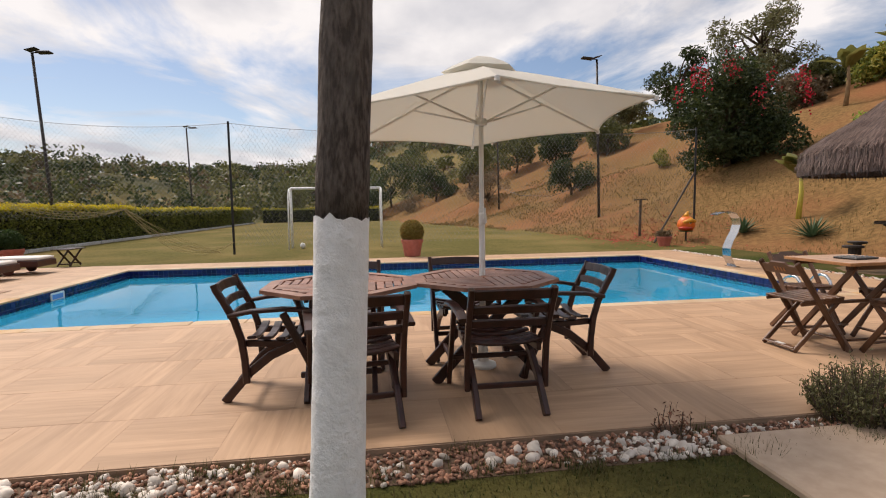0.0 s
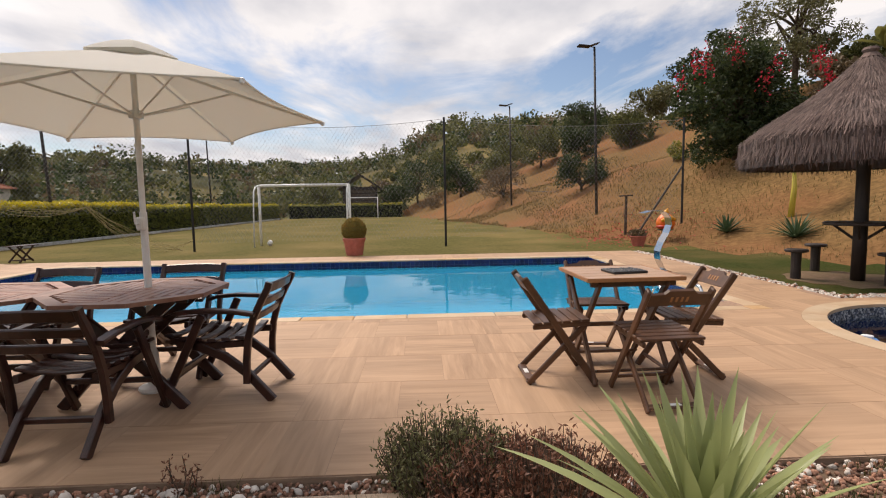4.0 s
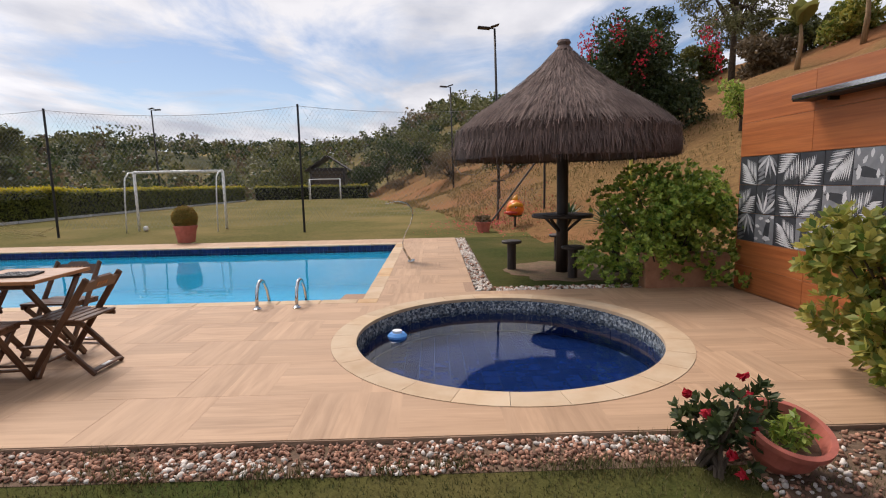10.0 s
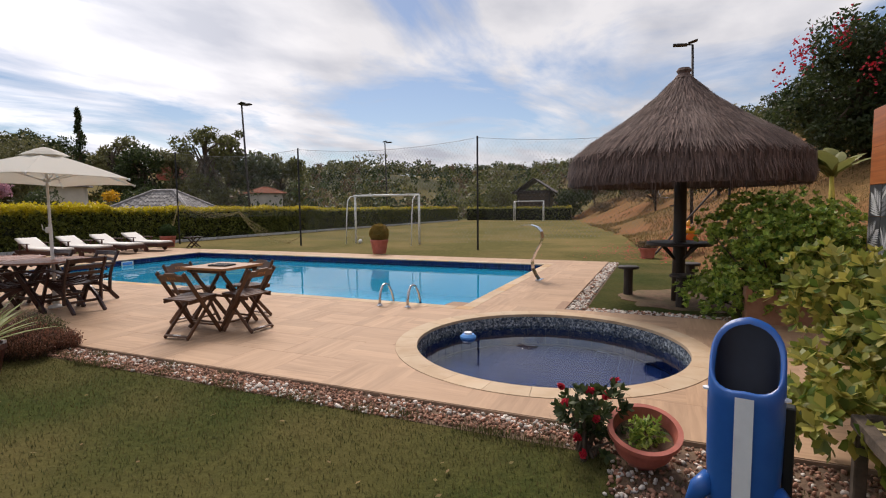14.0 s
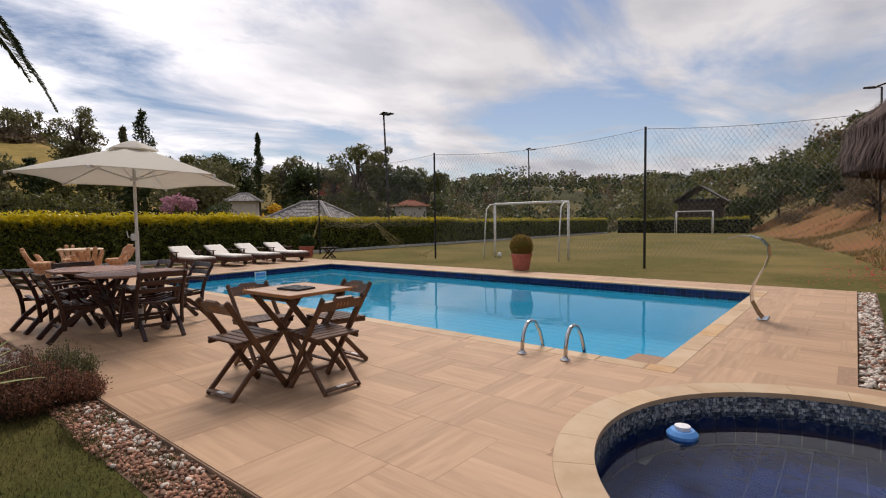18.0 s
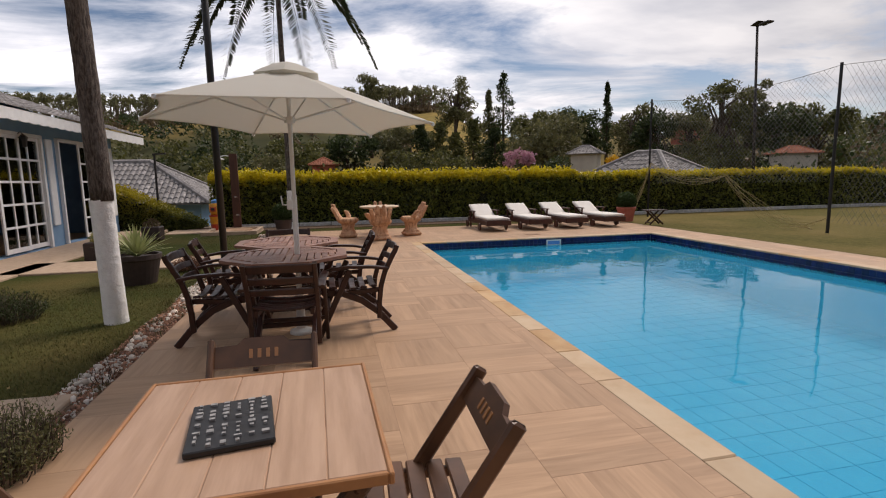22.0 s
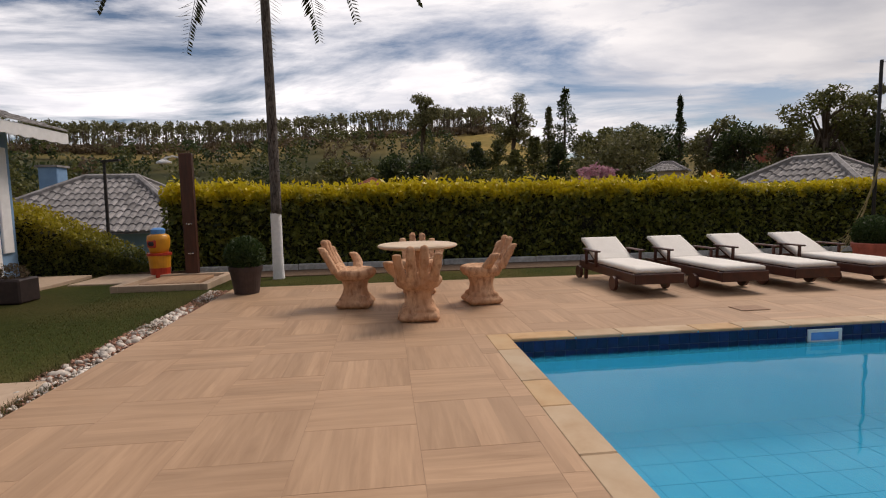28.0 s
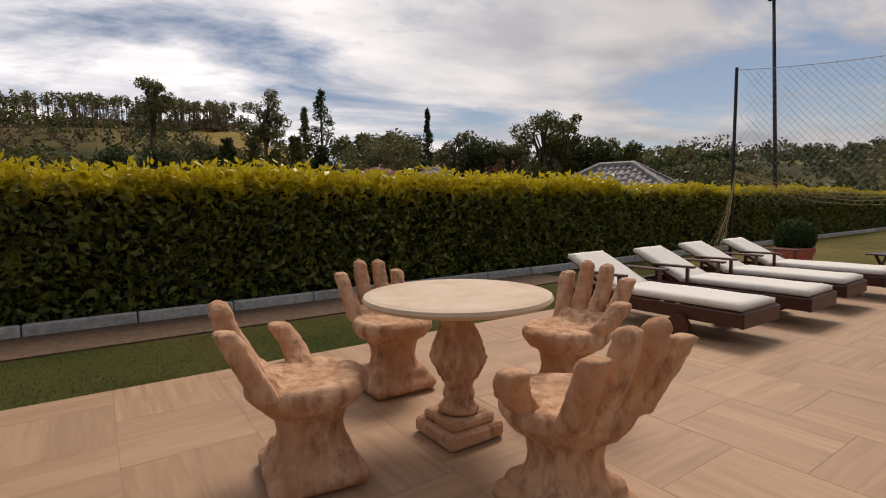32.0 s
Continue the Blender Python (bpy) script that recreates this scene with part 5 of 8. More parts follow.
def kiosk():
    t = thing("thatched_kiosk", "round thatched sunshade of dark straw on a single dark post", "sunshade", pose(14.70, 1.72, 0))
    part("post", Mesh().tube([(0, 0, -0.05), (0.005, 0, 0.8), (0, 0, 1.7), (0, 0, 3.1)], [0.095, 0.09, 0.088, 0.06], 16), POST_WOOD, t, smooth=True)
    part("round_shelf", Mesh().lathe([(0.0, 0.83), (0.46, 0.83), (0.47, 0.845), (0.47, 0.87), (0.455, 0.88), (0.0, 0.88)], 36), POST_WOOD, t, "round dark wooden table ring")
    for k in range(4):
        a = math.pi / 4 + k * math.pi / 2
        part("bracket", Mesh().beam((0.08 * math.cos(a), 0.08 * math.sin(a), 0.62), (0.33 * math.cos(a), 0.33 * math.sin(a), 0.83), 0.03, 0.04), POST_WOOD, t)
    for k in range(10):
        a = 2 * math.pi * k / 10
        part("rafter", Mesh().rod((0.05 * math.cos(a), 0.05 * math.sin(a), 2.9), (1.46 * math.cos(a), 1.46 * math.sin(a), 1.96), 0.028, n=6), POST_WOOD, t)
    prof = [(1.60, 1.80), (1.62, 2.00), (1.53, 2.22), (1.30, 2.40), (1.05, 2.56), (0.80, 2.72), (0.56, 2.90), (0.34, 3.08), (0.18, 3.24), (0.09, 3.33)]
    inner = [(r - 0.10 if r > 0.3 else r * 0.7, z - 0.05) for r, z in prof]
    core = Mesh().lathe(prof + [(0.0, 3.34)], 56, wob=0.04)
    core.f = [f for f in core.f if len(f) == 4]
    core.m = [0] * len(core.f)
    inn = Mesh().lathe(inner + [(0.0, 3.27)], 40)
    inn.f = [tuple(reversed(f)) for f in inn.f if len(f) == 4]
    core.add(inn.v, inn.f)
    roof = part("thatch", core, THATCH, t, "thick dark grey-brown straw thatch")
    # straws: thousands of thin blades lying down the slope, ragged at the rim
    st = Mesh()
    R = random.Random(3)
    for i in range(20000):
        u = R.random() ** 0.62
        k = (1 - u) * (len(prof) - 1)
        i0 = min(int(k), len(prof) - 2)
        f = k - i0
        r = prof[i0][0] * (1 - f) + prof[i0 + 1][0] * f
        z = prof[i0][1] * (1 - f) + prof[i0 + 1][1] * f
        a = R.uniform(0, 2 * math.pi)
        rad, tan = Vector((math.cos(a), math.sin(a), 0)), Vector((-math.sin(a), math.cos(a), 0))
        sl = Vector((prof[i0][0] - prof[i0 + 1][0], 0, prof[i0][1] - prof[i0 + 1][1])).normalized()
        down = (rad * sl.x + Vector((0, 0, 1)) * sl.z + tan * R.gauss(0, 0.10)).normalized()
        nrm = (rad * -sl.z + Vector((0, 0, 1)) * sl.x)
        ln = R.uniform(0.12, 0.30) if i0 else R.uniform(0.05, 0.16)
        base = rad * r + Vector((0, 0, z)) + nrm * R.uniform(0.0, 0.03)
        tip = base + down * ln + nrm * R.uniform(-0.01, 0.03) + Vector((0, 0, -0.02))
        w = tan * R.uniform(0.004, 0.010)
        st.add([base - w, base + w, tip + w * 0.3, tip - w * 0.3], [(0, 1, 2, 3)])
    for i in range(11000):
        a = R.uniform(0, 2 * math.pi)
        rad, tan = Vector((math.cos(a), math.sin(a), 0)), Vector((-math.sin(a), math.cos(a), 0))
        base = rad * R.uniform(1.56, 1.665) + Vector((0, 0, R.uniform(1.86, 2.16)))
        tip = Vector((base.x, base.y, max(1.72 + abs(R.gauss(0, 0.02)), base.z - R.uniform(0.14, 0.40)))) + tan * R.gauss(0, 0.02) + rad * R.uniform(-0.03, 0.02)
        w = tan * R.uniform(0.005, 0.012)
        st.add([base - w, base + w, tip + w * 0.8, tip - w * 0.8], [(0, 1, 2, 3)])
    part("straw", st, THATCH, roof, "ragged hanging straw ends", kind="stuff")
    knob = Mesh().lathe([(0.10, 3.26), (0.13, 3.32), (0.10, 3.36), (0.075, 3.39), (0.10, 3.43), (0.08, 3.47), (0.0, 3.48)], 16, wob=0.3)
    part("top_knot", knob, THATCH, t)
    return t


kiosk()


def stool():
    t = thing("log_stool", "dark round-topped wooden stool set in the lawn", "stool", group="stools under the thatch")
    part("seat", Mesh().lathe([(0.0, 0.43), (0.155, 0.43), (0.165, 0.44), (0.165, 0.465), (0.15, 0.475), (0.0, 0.475)], 20), POST_WOOD, t)
    part("leg", Mesh().lathe([(0.075, -0.05), (0.07, 0.2), (0.075, 0.43)], 12), POST_WOOD, t)
    return t


so = stool()
so.matrix_basis = pose(13.96, 2.05, -0.03)
for x, y in ((14.92, 2.85), (14.73, 1.20), (15.5, 1.6)):
    copy_thing(so, pose(x, y, -0.03))


def pool_rail():
    t = thing("pool_handrail", "curved polished steel handrail at the pool edge", "handrail", group="pool handrails")
    part("tube", Mesh().tube([(0, 0, 0.0), (0, 0.01, 0.12), (0, 0.04, 0.22), (0, 0.10, 0.285), (0, 0.18, 0.30), (0, 0.27, 0.265), (0, 0.36, 0.16), (0, 0.425, 0.02), (0, 0.46, -0.2), (0, 0.47, -0.5)], 0.019, 12), STEEL, t, smooth=True)
    part("flange", Mesh().lathe([(0.0, 0.0), (0.048, 0.0), (0.048, 0.006), (0.03, 0.016), (0.022, 0.03), (0, 0.03)], 18), STEEL, t)
    return t


pr = pool_rail()
pr.matrix_basis = pose(10.64, -0.39, 0.004)
copy_thing(pr, pose(11.09, -0.365, 0.004))


def cascade():
    t = thing("water_cascade", "curved polished steel water spout beside the pool", "water spout", pose(12.24, 2.98, 0.004))
    prof = [(0.03, 0.0), (-0.03, 0.08), (-0.10, 0.22), (-0.11, 0.36), (-0.05, 0.52), (0.04, 0.68), (0.085, 0.82), (0.07, 0.95), (-0.01, 1.04), (-0.13, 1.08), (-0.27, 1.07), (-0.40, 1.03)]
    m = Mesh().strip([(x, 0, z) for x, z in prof], 0.012, 0.24, (0, 1, 0), ch=0.003)
    part("spout", m, STEEL, t, smooth=False)
    part("foot", Mesh().box((0.03, 0, 0.006), (0.12, 0.30, 0.012), ch=0.003), STEEL, t)


cascade()


def clipped_pot(x, y, pr_, ph, br, bz, potmat, leafmat, label, taper=0.74):
    t = thing("potted_shrub", label, "potted plant", pose(x, y, 0.004))
    part("pot", Mesh().lathe([(0.0, 0.0), (pr_ * taper, 0.0), (pr_ * 0.94, ph * 0.8), (pr_, ph * 0.8), (pr_ * 1.03, ph * 0.97), (pr_ * 0.98, ph), (pr_ * 0.88, ph * 0.98), (pr_ * 0.85, ph * 0.86), (0.0, ph * 0.86)], 32), potmat, t, smooth=False)
    m = Mesh()
    R = random.Random(int(x * 10) + 50)
    for _ in range(5200):
        d = rdir(R)
        k = br * R.uniform(0.84, 1.03) * (1 + 0.05 * noise.noise(d * 3))
        al = (rdir(R) + d * 0.7).normalized()
        m.leaf(Vector((0, 0, bz)) + d * k, al, al.cross(rdir(R)).normalized(), 0.042, 0.022)
    part("clipped_ball", m, leafmat, t)
    core = Mesh().lathe([(0.0, bz - br * 0.84), (br * 0.5, bz - br * 0.7), (br * 0.84, bz), (br * 0.5, bz + br * 0.7), (0, bz + br * 0.84)], 14)
    part("core", core, BUXUS if leafmat is BUXUS else BUXUS_DRY, t)
    part("stem", Mesh().rod((0, 0, ph * 0.8), (0, 0, bz), 0.025), TRUNK, t)
    return t


clipped_pot(6.26, 7.05, 0.28, 0.44, 0.31, 0.63, TERRA, BUXUS_DRY, "rusty-leaved clipped ball shrub in a terracotta pot")
clipped_pot(-3.14, 6.95, 0.28, 0.44, 0.29, 0.60, TERRA, BUXUS, "green clipped ball shrub in a terracotta pot by the loungers")
clipped_pot(-3.13, -3.12, 0.23, 0.40, 0.272, 0.55, POT_DARK, BUXUS, "green clipped ball shrub in a dark brown planter")

# ---- poles, fence, goals ----


def lamp_post(x, y, z0, top, lean, label, arm=(-0.55, 0, 0.05)):
    t = thing("street_lamp", label, "lamp post", pose(x, y, z0), "field lamps")
    h = top - z0
    part("pole", Mesh().tube([(0, 0, -0.1), (lean[0] * 0.5, lean[1] * 0.5, h * 0.5), (lean[0], lean[1], h)], [0.065, 0.055, 0.045], 10), IRON, t, smooth=True)
    a = Vector((lean[0], lean[1], h))
    part("arm", Mesh().rod(a, a + Vector(arm) * 0.5, 0.022), IRON, t)
    head = part("lamp_head", Mesh().beam(a + Vector(arm) * 0.35, a + Vector(arm) * 1.3, 0.30, 0.07, ch=0.02), IRON, t)
    part("panel", Mesh().beam(a + Vector((-0.18, 0, 0.06)), a + Vector((0.18, 0, 0.16)), 0.35, 0.02), IRON, t)
    return t


lamp_post(15.58, 16.0, 0.62, 7.75, (-0.15, 0.05), "tall thin dark field lamp on the hillside")
lamp_post(-6.6, 14.9, -0.3, 7.14, (-0.35, 0.0), "tall leaning dark field lamp beyond the hedge", (0.5, 0, 0.02))
lamp_post(-7.0, 31.0, -0.3, 6.9, (-0.15, 0.0), "distant dark field lamp beyond the hedge", (0.5, 0, 0.02))
lamp_post(14.1, 28.7, 0.9, 7.7, (-0.1, 0.0), "distant dark field lamp on the slope")

t = thing("black_pole", "tall plain black painted pole in the gravel strip", "pole", pose(2.68, -3.49, -0.04))
part("shaft", Mesh().rod((0, 0, -0.1), (0.02, 0, 6.6), 0.052, 0.045, 14), BLACK, t, smooth=True)
part("collar", Mesh().lathe([(0.055, 0.0), (0.075, 0.0), (0.075, 0.02), (0.055, 0.03)], 14), BLACK, t)

FP = [(-5.15, 9.09, -0.12), (1.20, 9.48, -0.04), (8.69, 9.52, -0.05), (16.25, 10.04, 0.45)]
FH = 3.82
fence = thing("chain_link_fence", "tall chain-link fence on thin dark posts behind the pool", "fence")
for x, y, z in FP:
    part("post", Mesh().rod((x, y, z - 0.2), (x, y, FH + (0.16 if x < 0 else 0)), 0.036, 0.032, 10), BLACK, fence)
part("brace", Mesh().rod((14.3, 9.2, 0.0), (16.2, 10.0, 2.3), 0.03, n=8), IRON, fence)
for (x0, y0, z0), (x1, y1, z1) in zip(FP, FP[1:]):
    L = math.hypot(x1 - x0, y1 - y0)
    m = Mesh()
    z_lo = 1.2 if x0 < 0 else 0.25
    H = FH - 0.05 - z_lo
    sag = 0.22

    def at(u, v):
        f = u / L
        s = (sag * 4 * f * (1 - f) - (0.16 * (1 - f) if x0 < 0 else 0)) * v / H
        return (x0 + (x1 - x0) * f, y0 + (y1 - y0) * f, z_lo + (z0 + (z1 - z0) * f) * (1 - v / H) + v - s)
    step, run = 0.125, 2.3
    u = -run
    while u < L:
        for d in (1, -1):
            n = 6
            pts = []
            for i in range(n + 1):
                v = H * i / n
                uu = u + run * (i / n if d > 0 else 1 - i / n)
                if 0 <= uu <= L:
                    pts.append(at(uu, v))
            if len(pts) > 1:
                m.tube(pts, 0.0026, 3, False)
        u += step
    m.tube([at(L * i / 12, H) for i in range(13)], 0.006, 4)
    part("wire_mesh", m, WIRE, fence, kind="stuff")
# slack netting hung between the first two posts
net = thing("slack_net", "slack yellowed net hanging from the fence post down to the lawn", "net")
R = random.Random(5)
for k, (a, b, dz) in enumerate((((-5.1, 9.1, 1.8), (-1.5, 9.0, 1.35), 0.25), ((-1.5, 9.0, 1.35), (0.9, 9.4, 0.02), 0.12), ((-5.1, 9.1, 1.8), (-5.3, 8.3, 0.3), 0.45), ((-1.5, 9.0, 1.3), (1.2, 9.4, 0.3), 0.5), ((-5.1, 9.1, 1.75), (-4.9, 8.0, 0.05), 0.2))):
    for j in range(4):
        pts = []
        for i in range(11):
            f = i / 10
            p = Vector(a).lerp(Vector(b), f)
            p.z -= (dz + j * 0.07) * 4 * f * (1 - f)
            p += Vector((R.uniform(-0.02, 0.02), R.uniform(-0.02, 0.02), R.uniform(-0.02, 0.02)))
            p.z = max(p.z, -0.05)
            pts.append(p)
        part("strand", Mesh().tube(pts, 0.006, 4), NETTING, net)

cable = single("cable", Mesh().tube([(14.1, 28.7, 2.6), (14.4, 24.6, 1.9), (14.9, 20.4, 1.75), (15.55, 16.0, 2.4)], 0.015, 5), BLACK, "slack dark cable between two field lamps", "cable")


def goal(x0, y0, x1, y1, h, deep, label):
    t = thing("football_goal", label, "goal", None, "white football goals")
    d = Vector((x1 - x0, y1 - y0, 0)).normalized()
    back = Vector((d.y, -d.x, 0)) * deep
    a, b = Vector((x0, y0, -0.05)), Vector((x1, y1, -0.05))
    up = Vector((0, 0, h))
    part("post", Mesh().rod(a, a + up, 0.045, n=12), WHITE, t, smooth=True)
    part("post", Mesh().rod(b, b + up, 0.045, n=12), WHITE, t, smooth=True)
    part("crossbar", Mesh().rod(a + up, b + up, 0.045, n=12), WHITE, t, smooth=True)
    for p in (a, b):
        part("brace", Mesh().tube([p + up, p + up * 0.985 + back * 0.45, p + up * 0.90 + back * 0.75, p + up * 0.6 + back * 0.88, p + back], 0.024, 8), WHITE, t, smooth=True)


goal(2.58, 11.36, 5.55, 11.40, 2.0, 0.75, "white tubular football goal on the lawn")
goal(0.75, 43.5, 3.65, 43.7, 2.0, 0.75, "distant white football goal at the lawn's far end")
ball = Mesh().lathe([(0.0, -0.1), (0.06, -0.08), (0.1, 0.0), (0.06, 0.08), (0.0, 0.1)], 12, (2.95, 11.1, 0.06))
single("ball", ball, WHITE, "white football lying by the goal post", "ball", smooth=True)

# ---- cladding of the wall: wood-look panels and leaf-print tiles ----
F = WX + 0.008
rows = ((0.0, 0.31), (0.31, 0.62), (1.64, 2.04), (2.04, 2.45))
for z0, z1 in rows:
    y = WY0
    k = 0
    while y > WY1:
        wd = min(1.18, y - WY1)
        part("panel", Mesh().box((F - 0.006, y - wd / 2, (z0 + z1) / 2), (0.016, wd - 0.004, z1 - z0 - 0.004), ch=0.002), WALL_WOOD, wall_right)
        y -= 1.18
part("end_panel", Mesh().box((WX + 0.11, WY0 + 0.008, WH / 2), (0.22, 0.014, WH), ch=0.003), WALL_WOOD, wall_right)


def leaf_tile(kind):
    """A square tile facing -x with a leaf print in low relief; the tile's middle is the origin."""
    m = Mesh()
    S = 0.166
    m.box((0, 0, 0), (0.014, 2 * S, 2 * S), slot=0 if kind != 2 else 2)
    R = random.Random(kind + 11)

    def blade(o, ang, ln, wd, slot, lift):
        c, s = math.cos(ang), math.sin(ang)
        pts = [(0, 0), (ln * 0.35, wd), (ln * 0.75, wd * 0.7), (ln, 0), (ln * 0.75, -wd * 0.7), (ln * 0.35, -wd)]
        q = [(o[0] + u * c - v * s, o[1] + u * s + v * c) for u, v in pts]
        q = [(max(-S, min(S, a)), max(-S, min(S, b))) for a, b in q]
        m.add([(-0.007 - lift, a, b) for a, b in q], [tuple(range(6))], slot)
    if kind in (0, 1):
        o = (-S, -S)
        for i in range(10):
            blade((-S + 0.02 * i, -S + 0.022 * i), radians(98 - i * 2 if kind == 0 else 8 + i * 2), 0.30 - 0.018 * i, 0.011, 1, 0.0006 + i * 0.00002)
            blade((-S + 0.02 * i, -S + 0.022 * i), radians(-6 + i * 2 if kind == 0 else 86 - i), 0.26 - 0.015 * i, 0.010, 1 if i % 3 else 2, 0.0009 + i * 0.00002)
    elif kind == 2:
        for i in range(9):
            blade((R.uniform(-S, S), R.uniform(-S, S)), R.uniform(0, 6.3), 0.09, 0.02, 1, 0.0006 + i * 0.0001)
        blade((-S, 0.02), 0.2, 0.33, 0.05, 0, 0.0004)
    else:
        for i in range(7):
            a = radians(40 + i * 20)
            blade((0.02, -S), a, 0.27, 0.022, 1 if i % 2 else 2, 0.0006 + i * 0.0001)
        for i in range(4):
            blade((-S, S - 0.05 * i), radians(-20), 0.16, 0.018, 2, 0.0016 + i * 0.0001)
    return m.make("leaf_tile", [LEAF_TILE, LEAF_LIGHT, LEAF_MID])


variants = [leaf_tile(k) for k in range(4)]
R = random.Random(9)
for j in range(3):
    for i in range(21):
        ob = part("leaf_tile", variants[R.randrange(4)], None, wall_right)
        ob.matrix_basis = Matrix.Translation((F - 0.004, WY0 - 0.17 - 0.34 * i, 0.79 + 0.34 * j)) @ Matrix.Rotation(radians(90 * R.randrange(4)), 4, "X")
bar = thing("wall_channel", "dark metal channel with a steel lip fixed along the panelled wall", "wall fixture", pose(WX, 0, 0))
part("channel", Mesh().beam((-0.10, -0.95, 2.16), (-0.10, -6.5, 2.16), 0.20, 0.05), IRON, bar)
part("lip", Mesh().beam((-0.205, -0.95, 2.175), (-0.205, -6.5, 2.175), 0.012, 0.05), STEEL, bar)
for y in (-1.3, -3.6, -6.0):
    part("bracket", Mesh().box((-0.05, y, 2.12), (0.10, 0.03, 0.04)), IRON, bar)

# ---- shower corner ----
sh = thing("shower_tray", "low sandy stone shower tray framed by a paler kerb", "shower tray", pose(-4.55, -4.62, -0.06))
for a, b in (((-0.72, -0.66), (0.72, -0.66)), ((-0.72, 0.66), (0.72, 0.66)), ((-0.66, -0.6), (-0.66, 0.6)), ((0.66, -0.6), (0.66, 0.6))):
    part("kerb", Mesh().beam((*a, 0.06), (*b, 0.06), 0.12, 0.12), SLAB, sh)
part("tray", Mesh().box((0, 0, 0.03), (1.2, 1.2, 0.06)), SLAB, sh)
part("raised_slab", Mesh().box((0.02, 0.02, 0.09), (0.9, 0.86, 0.05), ch=0.008), DECK_A, sh)
s = thing("outdoor_shower", "brown wooden shower post with a steel shower head and taps", "shower", pose(-5.25, -4.62, -0.02))
part("post", Mesh().box((0, 0, 1.12), (0.10, 0.22, 2.24), ch=0.006), mat("shower post wood", (0.085, 0.028, 0.014), (0.05, 0.017, 0.009), rough=0.5, scale=6, stretch=(3, 3, 0.4), bump=0.1), s)
part("arm", Mesh().tube([(0.02, -0.11, 2.17), (0.03, -0.22, 2.19), (0.03, -0.34, 2.16), (0.03, -0.36, 2.12)], 0.016, 8), WHITE, s)
part("shower_head", Mesh().lathe([(0.02, 2.15), (0.06, 2.125), (0.125, 2.09), (0.13, 2.065), (0.0, 2.065)], 18, (0.03, -0.36, 0)), WHITE, s)
for z in (0.45, 0.98):
    part("tap", Mesh().rod((0.05, 0.02, z), (0.11, 0.02, z), 0.018, n=10).rod((0.10, -0.03, z), (0.10, 0.07, z), 0.009), STEEL, s)

b = thing("barrel_bin", "yellow and red barrel-shaped litter bin with a blue cap", "litter bin", pose(-5.3, -5.2, 0.0))
part("lower_body", Mesh().lathe([(0.0, 0.0), (0.155, 0.0), (0.175, 0.18), (0.175, 0.18), (0.0, 0.18)], 24), RED, b)
part("body", Mesh().lathe([(0.172, 0.18), (0.19, 0.40), (0.20, 0.44), (0.0, 0.44)], 24), YELLOW, b)
part("belt", Mesh().lathe([(0.19, 0.40), (0.205, 0.405), (0.205, 0.445), (0.17, 0.45)], 24), RED, b)
part("head", Mesh().lathe([(0.15, 0.45), (0.16, 0.50), (0.185, 0.58), (0.19, 0.68), (0.18, 0.76), (0.10, 0.80), (0.0, 0.80)], 24), YELLOW, b, smooth=True)
part("cap", Mesh().lathe([(0.115, 0.79), (0.12, 0.87), (0.08, 0.90), (0.0, 0.905)], 20), FLOAT, b, "blue cap")
# no real opening: a solid near-black block paints the slot's shade
part("mouth", Mesh().lathe([(0.0, -0.012), (0.085, -0.01), (0.095, 0.0), (0.085, 0.012), (0.0, 0.014)], 18).v and Mesh().box((0.175, -0.05, 0.62), (0.04, 0.14, 0.10), Matrix.Rotation(radians(-18), 3, "Z"), ch=0.018), BIN_SHADE, b, "mouth-shaped slot, a solid block in the colour of shade")
part("rim", Mesh().box((0.168, -0.05, 0.62), (0.04, 0.18, 0.14), Matrix.Rotation(radians(-18), 3, "Z"), ch=0.018), RED, b)

# ---- the blue bin by the path ----
d = thing("blue_bin", "glossy blue fish-shaped litter bin with a white stripe and open mouth", "litter bin", pose(14.75, -4.60, -0.04, 0, 0, -10) @ Matrix.Diagonal((0.72, 0.76, 0.97, 1.0)))
body = Mesh()
secs = [(0.0, 0.13, 0.12, 0), (0.2, 0.155, 0.14, 0), (0.5, 0.175, 0.155, 0), (0.70, 0.18, 0.16, 0), (0.78, 0.18, 0.16, 0.0)]
n = 28
rings = []
for z, rx, ry, _ in secs:
    rings.append([(rx * abs(math.cos(2 * math.pi * k / n)) ** 0.75 * (1 if math.cos(2 * math.pi * k / n) > 0 else -1), ry * abs(math.sin(2 * math.pi * k / n)) ** 0.75 * (1 if math.sin(2 * math.pi * k / n) > 0 else -1), z) for k in range(n)])
# slanted open top: the rim rises towards the back (+y)
rim = [(x * 0.98, y * 1.0, 0.80 + 0.24 * (y / 0.16 + 1) / 2 + 0.02 * (1 - abs(x) / 0.18)) for x, y, z in rings[-1]]
rin = [(x * 0.84, y * 0.82, z - 0.015) for x, y, z in rim]
rdeep = [(x * 0.70, y * 0.70, 0.55) for x, y, z in rim]
for ring in rings + [rim, [(x * 0.93, y * 0.92, z + 0.012) for x, y, z in rim], rin]:
    body.v.extend(ring)
for i in range(len(rings) + 2):
    for k in range(n):
        body.f.append((i * n + k, i * n + (k + 1) % n, (i + 1) * n + (k + 1) % n, (i + 1) * n + k))
        body.m.append(0)
part("shell", body, BIN_BLUE, d, smooth=True)
hol = Mesh()
hol.v = rin + rdeep
hol.f = [(k, (k + 1) % n, n + (k + 1) % n, n + k) for k in range(n)] + [tuple(range(n, 2 * n))]
hol.m = [0] * len(hol.f)
